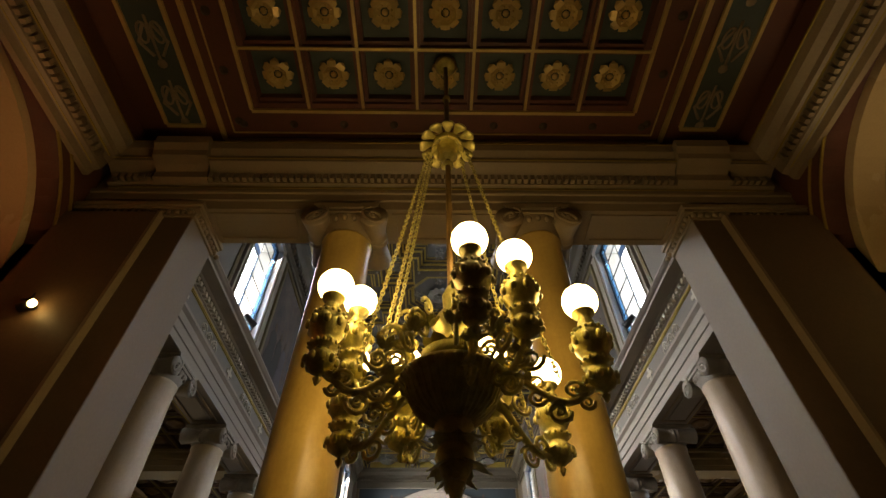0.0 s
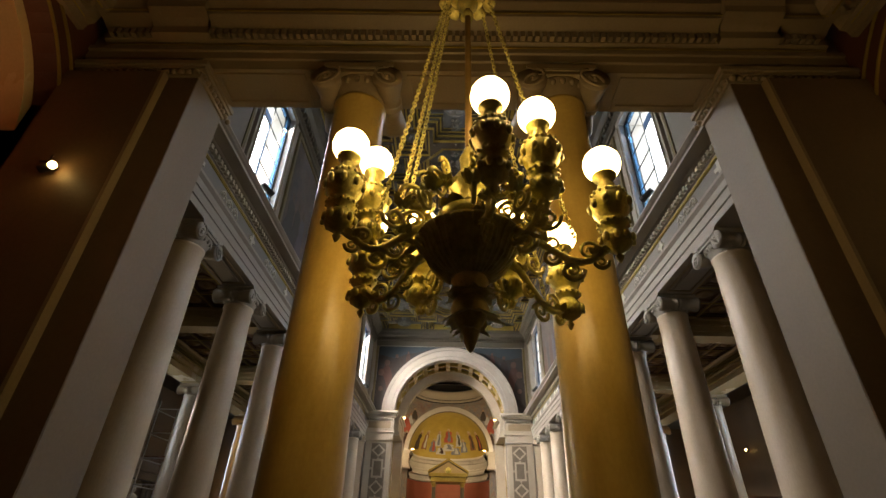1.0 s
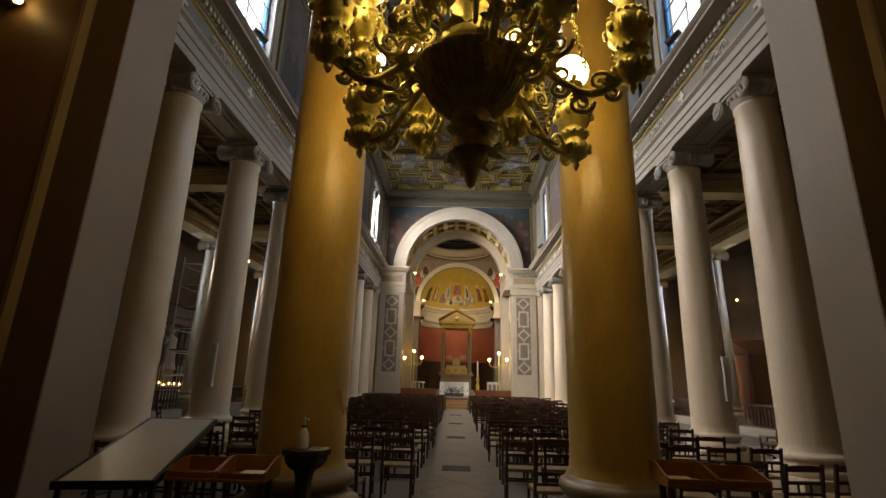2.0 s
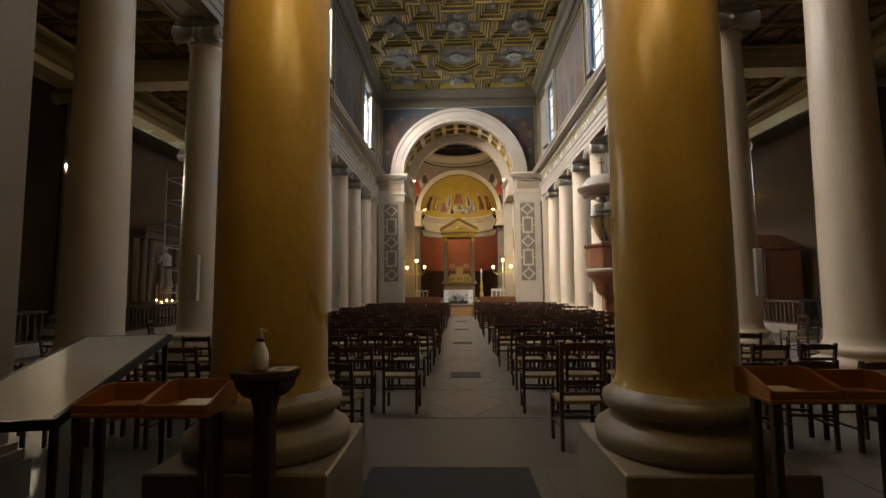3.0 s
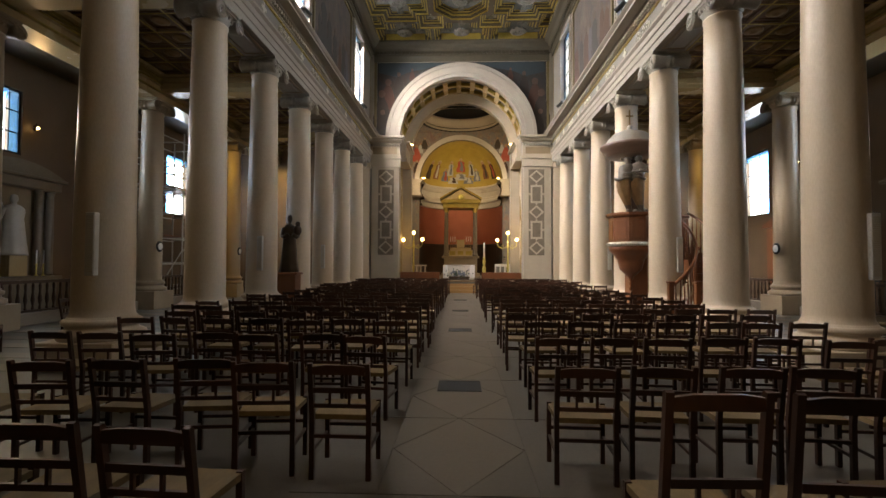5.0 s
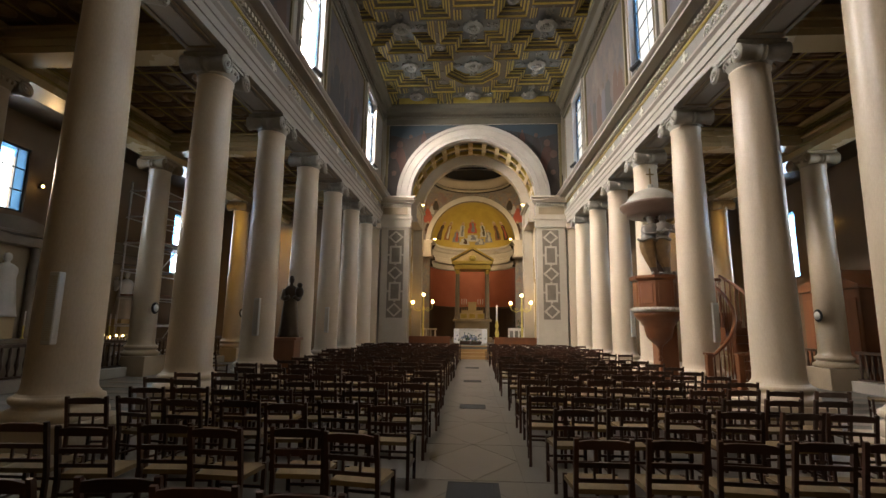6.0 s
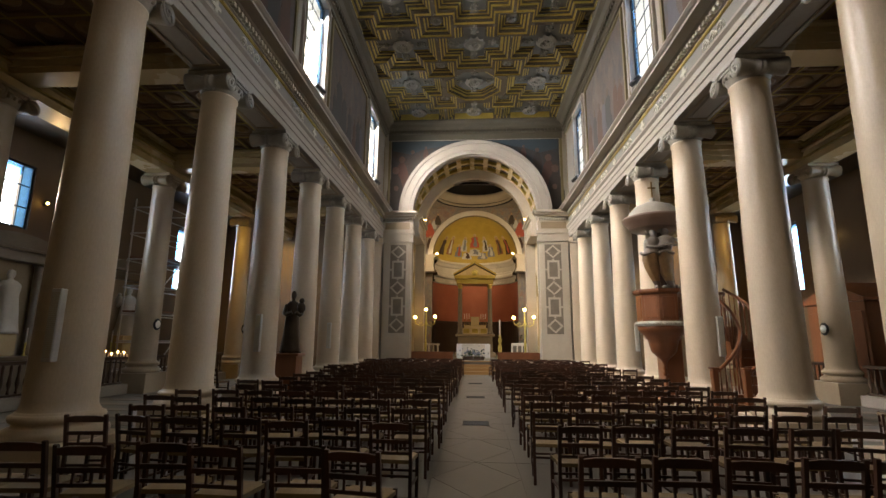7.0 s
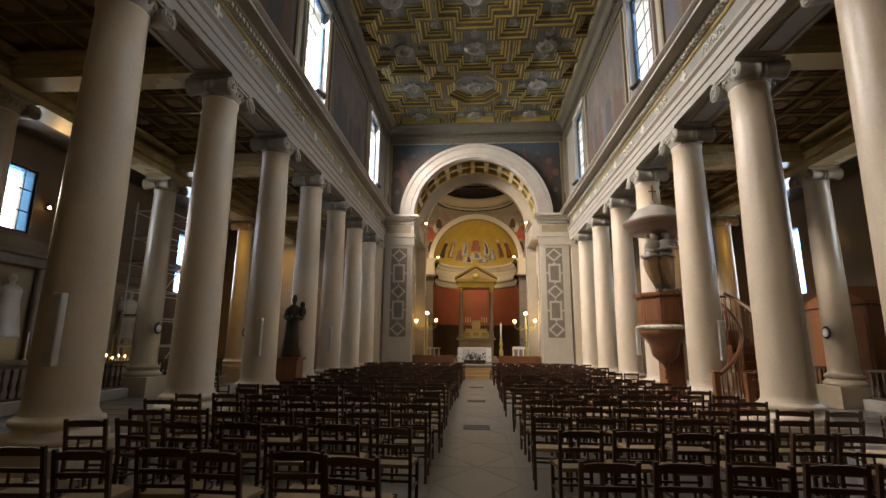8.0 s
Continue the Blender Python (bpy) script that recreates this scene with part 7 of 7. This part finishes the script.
for x in (-0.72, -0.56, -0.4, 0.4, 0.56, 0.72):
    cs = thing("candlestick", "tall gilded altar candlestick with white candle", "candlestick", (x, 38.95, 2.722), group="altar candlesticks")
    bm = bmesh.new()
    lathe(bm, [(0, 0), (0.06, 0.0), (0.05, 0.04), (0.02, 0.08), (0.03, 0.16), (0.015, 0.25), (0.03, 0.4), (0.04, 0.42), (0, 0.42)], 10)
    part("stem", bm, M_BRASS_DARK, cs)
    bm = bmesh.new()
    lathe(bm, [(0, 0.42), (0.018, 0.42), (0.018, 0.78), (0.0, 0.8)], 8)
    part("candle", bm, M_CLOTH, cs)


def torchere(x, y):
    t = thing("torchere", "gilt standing candelabrum with three lit globes", "candelabrum", (x, y, 0.62), group="choir candelabra")
    bm = bmesh.new()
    lathe(bm, [(0, 0), (0.24, 0), (0.2, 0.08), (0.08, 0.14), (0.05, 0.4), (0.07, 0.8), (0.04, 1.2), (0.05, 1.9), (0.09, 2.0), (0.05, 2.1), (0.03, 2.66), (0.0, 2.67)], 14)
    part("stem", bm, M_BRASS, t)
    for dx, dz in ((-0.62, 2.36), (0.0, 2.8), (0.52, 2.4)):
        bm = bmesh.new()
        tube(bm, [(0, 0, 2.0), (dx * 0.5, 0, 1.85), (dx * 0.95, 0, 2.0), (dx, 0, dz - 0.14)], 0.025, 6)
        scroll(bm, (dx * 0.5, 0, 2.0), (1, 0), 0.1, 1.5, 0.014)
        lathe(bm, [(0.02, -0.16), (0.07, -0.12), (0.05, -0.09)], 10, (dx, 0, dz))
        arm = part("arm", bm, M_BRASS, t)
        bm = bmesh.new()
        ball(bm, (dx, 0, dz), 0.088, 12)
        part("globe", bm, M_BULB, arm, "lit round globe")


torchere(-2.8, 33.3)
torchere(2.8, 33.3)
for s in (-1, 1):
    b = thing("choir_pew", "low dark wooden bench along the choir edge", "pew", (s * 2.4, 32.2, 0.62), group="choir pews")
    bm = bmesh.new()
    bevel_box(bm, -1.2, 1.2, -0.03, 0.03, 0.0, 0.42, 0.01)
    part("back", bm, M_WOOD, b)
    bm = bmesh.new()
    bevel_box(bm, -1.25, 1.25, -0.06, 0.08, 0.421, 0.47, 0.01)
    part("rail", bm, M_WOOD, b)
    bm = bmesh.new()
    bevel_box(bm, -1.2, 1.2, 0.03, 0.4, 0.3, 0.34, 0.01)
    part("seat", bm, M_WOOD, b)
    for x in (-1.1, 0, 1.1):
        bm = bmesh.new()
        bevel_box(bm, x - 0.03, x + 0.03, 0.1, 0.36, 0, 0.299, 0.006)
        part("leg", bm, M_WOOD, b)
amb = thing("ambo", "white marble reading desk with carved panels", "lectern", (2.55, 34.2, 0.62))
bm = bmesh.new()
bevel_box(bm, -0.45, 0.45, -0.2, 0.25, 0, 0.95, 0.02)
part("body", bm, M_MARBLE, amb)
for x in (-0.28, 0.0, 0.28):
    bm = bmesh.new()
    bevel_box(bm, x - 0.1, x + 0.1, -0.22, -0.201, 0.15, 0.8, 0.01)
    part("panel", bm, M_FRIEZE, amb)
pl = thing("potted_plant", "dark green leafy plant behind the reading desk", "plant", (2.9, 35.0, 0.62))
bm = bmesh.new()
lathe(bm, [(0, 0), (0.2, 0), (0.26, 0.4), (0.22, 0.42), (0, 0.4)], 12)
part("pot", bm, M_WAINSCOT, pl)
bm = bmesh.new()
for k in range(130):
    a, r, z = rng.uniform(0, math.tau), abs(rng.gauss(0, 0.22)), rng.uniform(0.45, 1.35)
    c = Vector((r * math.cos(a), r * math.sin(a), z))
    d = Vector((math.cos(a), math.sin(a), rng.uniform(-0.4, 0.7))).normalized() * rng.uniform(0.12, 0.22)
    w = d.cross(Vector((0, 0, 1))).normalized() * 0.04
    bm.faces.new([bm.verts.new(c), bm.verts.new(c + d * 0.5 + w), bm.verts.new(c + d), bm.verts.new(c + d * 0.5 - w)])
part("leaves", bm, M_LEAF, pl)
rack = thing("credence", "small white marble side table in the choir", "side table", (-2.6, 34.6, 0.62))
bm = bmesh.new()
bevel_box(bm, -0.5, 0.5, -0.2, 0.2, 0.8, 0.88, 0.015)
part("top", bm, M_MARBLE, rack)
for x in (-0.4, -0.13, 0.13, 0.4):
    bm = bmesh.new()
    lathe(bm, [(0, 0), (0.05, 0), (0.04, 0.1), (0.06, 0.4), (0.04, 0.75), (0.05, 0.8), (0, 0.8)], 10, (x, 0, 0))
    part("leg", bm, M_MARBLE, rack)
pc = thing("paschal_candle", "tall white candle on a gilded stand", "candle", (1.55, 36.4, 0.62))
bm = bmesh.new()
lathe(bm, [(0, 0), (0.2, 0), (0.17, 0.1), (0.08, 0.3), (0.14, 0.6), (0.06, 0.9), (0.12, 1.1), (0.05, 1.3), (0.09, 1.4), (0, 1.4)], 12)
part("stand", bm, M_BRASS, pc)
bm = bmesh.new()
lathe(bm, [(0, 1.4), (0.05, 1.4), (0.05, 2.35), (0, 2.38)], 10)
part("candle", bm, M_CLOTH, pc)
# small flood lamp housings on the imposts
for s in (-1, 1):
    for x, y, z in ((2.95, 33.2, 8.6), (2.7, 39.4, 7.7)):
        f = thing("flood_lamp", "small flood lamp standing on the impost ledge", "lamp", (s * x, y, z), group="choir flood lamps")
        bm = bmesh.new()
        bevel_box(bm, -0.06, 0.06, -0.04, 0.04, 0.0, 0.06, 0.01)
        part("housing", bm, M_MARBLE, f)
        bm = bmesh.new()
        tube(bm, [(-0.09, 0, 0.1), (0.09, 0, 0.1)], 0.035, 8)
        part("lamp_tube", bm, M_BULB, f, "lit tube")
# spot lamps on the clerestory cornice
for s in (-1, 1):
    for wy in CLERE_Y:
        f = thing("cornice_spot", "small black spot lamp on the window ledge", "lamp", (s * 4.75, wy - 0.25, 8.695), group="cornice spot lamps")
        bm = bmesh.new()
        tube(bm, [(0, 0, 0), (0, 0, 0.5)], 0.018, 6)
        part("bracket", bm, M_IRON, f)
        bm = bmesh.new()
        tube(bm, [(s * 0.1, -0.12, 0.62), (-s * 0.12, 0.14, 0.46)], 0.085, 10)
        part("head", bm, M_IRON, f)

# ---- side chapels and aisles ----
def chapel_altar(s, yc):
    """Altar with columned retable and curved pediment against the outer wall."""
    o = thing("chapel_altar", "grey stone chapel altar with columned retable and curved pediment", "altar", (s * 13.95, yc, 0), group="chapel altars")
    d = -s
    def bx(bm, a, b, y0, y1, z0, z1, r=0.015):
        bevel_box(bm, *sorted((d * a, d * b)), y0, y1, z0, z1, r)
    bm = bmesh.new()
    bx(bm, 0, 0.95, -1.1, 1.1, 0, 1.0)
    bx(bm, 0, 1.05, -1.2, 1.2, 1.001, 1.12)
    part("mensa", bm, M_INLAY, o, "brown-grey marble altar table")
    bm = bmesh.new()
    bx(bm, 0, 0.25, -1.5, 1.5, 1.121, 4.1)
    part("back", bm, M_TAN, o)
    for y in (-1.35, -0.95, 0.95, 1.35):
        bm = bmesh.new()
        lathe(bm, [(0, 1.12), (0.15, 1.12), (0.13, 1.25), (0.12, 3.4), (0.11, 3.7), (0.16, 3.85), (0, 3.86)], 14, (d * 0.4, y, 0))
        part("column", bm, M_INLAY, o)
    bm = bmesh.new()
    bx(bm, 0, 0.6, -1.6, 1.6, 3.861, 4.15)
    bx(bm, 0, 0.72, -1.72, 1.72, 4.151, 4.25)
    part("entablature", bm, M_INLAY, o)
    bm = bmesh.new()
    arc = [(1.7 * t, 4.26 + 0.42 * (1 - t * t)) for t in np.linspace(-1, 1, 15)]
    extrude(bm, [(-1.7, 4.251)] + arc + [(1.7, 4.251)], "x", *sorted((0.0, d * 0.65)))
    part("pediment", bm, M_INLAY, o)
    bm = bmesh.new()
    bx(bm, 0.25, 0.7, -0.3, 0.3, 1.121, 1.75)
    part("tabernacle", bm, M_OCHRE, o, "gilded tabernacle")
    for y in (-0.85, -0.6, 0.6, 0.85):
        c = thing("candlestick", "slim altar candlestick with white candle", "candlestick", (s * 13.95 + d * 0.7, yc + y, 1.122), group="chapel candlesticks")
        bm = bmesh.new()
        lathe(bm, [(0, 0), (0.06, 0), (0.02, 0.06), (0.025, 0.35), (0.04, 0.38), (0, 0.38)], 8)
        part("stem", bm, M_BRASS, c)
        bm = bmesh.new()
        lathe(bm, [(0, 0.38), (0.02, 0.38), (0.02, 0.8), (0, 0.81)], 8)
        part("candle", bm, M_CLOTH, c)
    robed_statue("chapel_statue", "pale stone statue of a robed woman with child on the altar", (s * 13.95 + d * 0.5, yc, 1.752), 1.85, M_PLASTER_STATUE, 90 * s, True)


for s in (-1, 1):
    for yc in (12.05, 18.75, 23.6):
        if (s, yc) == (1, 23.6):
            continue
        chapel_altar(s, yc)


def balustrade(s, y0, y1):
    b = thing("chapel_rail", "dark iron chapel rail with turned balusters on a stone step", "railing", (s * 10.75, 0, 0), group="chapel rails")
    bm = bmesh.new()
    bevel_box(bm, -0.25, 0.25, y0, y1, 0, 0.3, 0.02)
    part("step", bm, M_GREY, b)
    bm = bmesh.new()
    bevel_box(bm, -0.07, 0.07, y0, y1, 1.02, 1.1, 0.01)
    part("top_rail", bm, M_WAINSCOT, b)
    bm = bmesh.new()
    bevel_box(bm, -0.05, 0.05, y0, y1, 0.301, 0.36, 0.01)
    part("foot_rail", bm, M_WAINSCOT, b)
    n = int((y1 - y0) / 0.2)
    for k in range(n):
        bm = bmesh.new()
        lathe(bm, [(0, 0.36), (0.035, 0.36), (0.02, 0.45), (0.05, 0.6), (0.025, 0.8), (0.035, 0.95), (0.02, 1.02), (0, 1.02)], 8, (0, y0 + (k + 0.5) * (y1 - y0) / n, 0))
        part("baluster", bm, M_WAINSCOT, b)


for s in (-1, 1):
    for k in (0, 2, 4):
        balustrade(s, COLS[k] + 0.65, COLS[k + 2] - 0.65)
# scaffold in the aisle
sc = thing("scaffold", "galvanised tube scaffold tower with plank decks", "scaffold", (-12.2, 24.2, 0))
for x in (-0.7, 0.7):
    for y in (-1.6, 0, 1.6):
        bm = bmesh.new()
        tube(bm, [(x, y, 0), (x, y, 6.9)], 0.03, 6)
        part("standard", bm, M_STEEL, sc)
for z in (0.5, 1.5, 2.5, 3.5, 4.5, 5.5, 6.5):
    for x in (-0.7, 0.7):
        bm = bmesh.new()
        tube(bm, [(x, -1.7, z), (x, 1.7, z)], 0.025, 6)
        part("ledger", bm, M_STEEL, sc)
    for y in (-1.6, 0, 1.6):
        bm = bmesh.new()
        tube(bm, [(-0.75, y, z + 0.06), (0.75, y, z + 0.06)], 0.025, 6)
        part("transom", bm, M_STEEL, sc)
for k, (y0, y1) in enumerate(((-1.6, 0), (0, 1.6), (-1.6, 0), (0, 1.6))):
    bm = bmesh.new()
    z = 0.5 + 1.5 * k
    tube(bm, [(0.73, y0, z), (0.73, y1, z + 1.6)], 0.022, 6)
    part("brace", bm, M_STEEL, sc)
for z in (2.6, 4.6):
    for x in (-0.5, -0.17, 0.17, 0.5):
        bm = bmesh.new()
        bevel_box(bm, x - 0.15, x + 0.15, -1.65, 1.65, z, z + 0.05, 0.006)
        part("plank", bm, M_WOOD, sc)
# votive candle stand
vs = thing("candle_stand", "black iron votive stand with lit candles", "candle stand", (-12.0, 21.4, 0))
bm = bmesh.new()
for x in (-0.5, 0.5):
    tube(bm, [(x, 0, 0), (x, 0, 1.0)], 0.02, 6)
for z in (0.85, 1.0):
    bevel_box(bm, -0.55, 0.55, -0.15 + (z - 0.85), 0.15 + (z - 0.85), z, z + 0.03, 0.006)
part("rack", bm, M_IRON, vs)
rng = random.Random(2)
for k in range(9):
    x = -0.45 + 0.11 * k
    bm = bmesh.new()
    h = rng.uniform(0.06, 0.16)
    lathe(bm, [(0, 1.03), (0.018, 1.03), (0.018, 1.03 + h), (0, 1.03 + h)], 8, (x, 0.12, 0))
    c = part("candle", bm, M_CLOTH, vs)
    if k % 2 == 0:
        bm = bmesh.new()
        ball(bm, (x, 0.12, 1.06 + h), 0.022, 8, sz=1.7)
        part("flame", bm, M_FLAME, c, "lit flame")
# confessional in the far aisle
cf = thing("confessional", "brown wooden confessional with sloping roof", "confessional", (12.6, 22.6, 0))
bm = bmesh.new()
bevel_box(bm, -0.7, 0.7, -1.3, 1.3, 0, 3.0, 0.02)
part("cabinet", bm, M_WOOD, cf)
bm = bmesh.new()
extrude(bm, [(-1.4, 3.001), (1.4, 3.001), (1.4, 3.1), (0, 3.7), (-1.4, 3.1)], "x", -0.8, 0.8)
part("roof", bm, M_WOOD, cf)
for y in (-0.85, 0.0, 0.85):
    bm = bmesh.new()
    bevel_box(bm, -0.73, -0.701, y - 0.32, y + 0.32, 0.2, 2.7, 0.01)
    part("door", bm, M_WOOD, cf)
# iron railing panels by the far aisle column
for k in range(2):
    ir = thing("iron_railing", "blue-grey iron railing panel standing in the aisle", "railing", (11.9 + 0.0, 18.2 + 1.3 * k, 0), group="railing panels")
    bm = bmesh.new()
    for z in (0.15, 1.1):
        bevel_box(bm, -0.02, 0.02, -0.6, 0.6, z, z + 0.04, 0.004)
    part("frame", bm, M_IRON, ir)
    for j in range(9):
        bm = bmesh.new()
        tube(bm, [(0, -0.56 + 0.14 * j, 0), (0, -0.56 + 0.14 * j, 1.1)], 0.012, 5)
        part("bar", bm, M_IRON, ir)


# small wall lamps of the aisles and porch
def wall_spot(x, y, z, d):
    f = thing("wall_spot", "small lit halogen spot lamp on a bracket", "lamp", (x, y, z), group="halogen spots")
    bm = bmesh.new()
    tube(bm, [(0, 0, 0.0), (0.0, 0.0, 0.19)], 0.012, 6)
    tube(bm, [(0, 0, 0.1), (-d * 0.1, 0, 0.1)], 0.012, 6)
    tube(bm, [(-d * 0.06, 0, -0.02), (d * 0.08, 0, 0.05)], 0.05, 10)
    part("housing", bm, M_IRON, f)
    bm = bmesh.new()
    ball(bm, (d * 0.09, -0.03, 0.02), 0.045, 10)
    part("bulb", bm, M_BULB, f, "lit bulb")


for x, y, z in ((-4.62, 4.98, 5.2), (-10.92, 14.9, 4.95), (-13.9, 19.9, 5.9), (13.9, 24.9, 5.8), (-10.28, 23.4, 6.91), (10.28, 22.9, 6.91), (-10.28, 29.2, 6.91), (10.28, 29.2, 6.91)):
    wall_spot(x, y, z, 1 if x < 0 else -1)
# framed pictures on the aisle columns
for s, k in ((1, 4), (1, 6), (-1, 4), (-1, 6)):
    f = thing("station_plaque", "small dark framed plaque hung on a column", "plaque", (s * (OUT_X - 0.42), COLS[k] - 0.12, 2.1), group="plaques")
    bm = bmesh.new()
    lathe(bm, [(0.0, -0.02), (0.16, -0.02), (0.19, 0.0), (0.16, 0.03), (0.0, 0.03)], 16)
    b2 = part("frame", bm, M_IRON, f)
    b2.rotation_euler = (0, math.pi / 2, 0)
    bm = bmesh.new()
    lathe(bm, [(0.0, 0.0), (0.12, 0.0), (0.12, 0.032), (0.0, 0.034)], 16)
    b3 = part("field", bm, M_PAPER, f)
    b3.rotation_euler = (0, -s * math.pi / 2, 0)

# pale bands in the aisle paving
for s in (-1, 1):
    bm = bmesh.new()
    y = 7.0
    while y < 31.0:
        box(bm, *sorted((s * 6.15, s * 9.9)), y, y + 0.42, 0.0005, 0.006)
        y += 0.9
    tagged(part("aisle_paving", bm, M_GREY), "pale grey stone bands across the grey aisle floor", "paving", kind="stuff")

# ---- paving of the centre walk, last ----
def slab_mesh(name, outline, gap=0.006, h=0.006, mat=None):
    me_b = bmesh.new()
    c = sum((Vector(p) for p in outline), Vector((0, 0))) / len(outline)
    pts = []
    for p in outline:
        v = Vector(p) - c
        pts.append(tuple(c + v * (1 - gap / max(0.05, v.length))))
    extrude(me_b, pts, "z", 0.0005, h)
    me = bpy.data.meshes.new(name)
    bmesh.ops.recalc_face_normals(me_b, faces=me_b.faces[:])
    me_b.to_mesh(me)
    me_b.free()
    me.materials.append(mat)
    return me


pave = thing("paving", "grey and pale stone slabs of the centre walk", "paving", kind="structure")
HALF, LEN = 0.8, 1.6
loz = slab_mesh("slab", [(-0.55, 0), (0, -LEN / 2), (0.55, 0), (0, LEN / 2)], mat=M_LOZENGE)
tri = slab_mesh("slab", [(0, -LEN / 2), (0.55, -LEN / 2), (0.55, 0)], mat=M_SLAB)
edge = slab_mesh("slab", [(0.55, -LEN / 2), (1.15, -LEN / 2), (1.15, LEN / 2), (0.55, LEN / 2)], mat=M_SLAB)
big = slab_mesh("slab", [(-0.6, -0.4), (0.6, -0.4), (0.6, 0.4), (-0.6, 0.4)], mat=M_SLAB)
y = 8.95
while y < 30.3:
    for me, rots in ((loz, (0,)), (tri, (0, 1, 2, 3)), (edge, (0, 1))):
        for r in rots:
            ob = new("slab", me)
            ob.parent = pave
            if me is tri:
                ob.matrix_basis = Matrix.Translation((0, y, 0)) @ Matrix.Diagonal((1 if r < 2 else -1, 1 if r % 2 == 0 else -1, 1, 1))
            else:
                ob.matrix_basis = pose(0, y, 0, 0, 0, 180 * r)
    y += LEN
for j in range(5):
    for i in range(-3, 4):
        ob = new("slab", big)
        ob.parent = pave
        ob.matrix_basis = pose(1.205 * i + (0.6 if j % 2 else 0), 6.12 - 0.805 * j, 0)
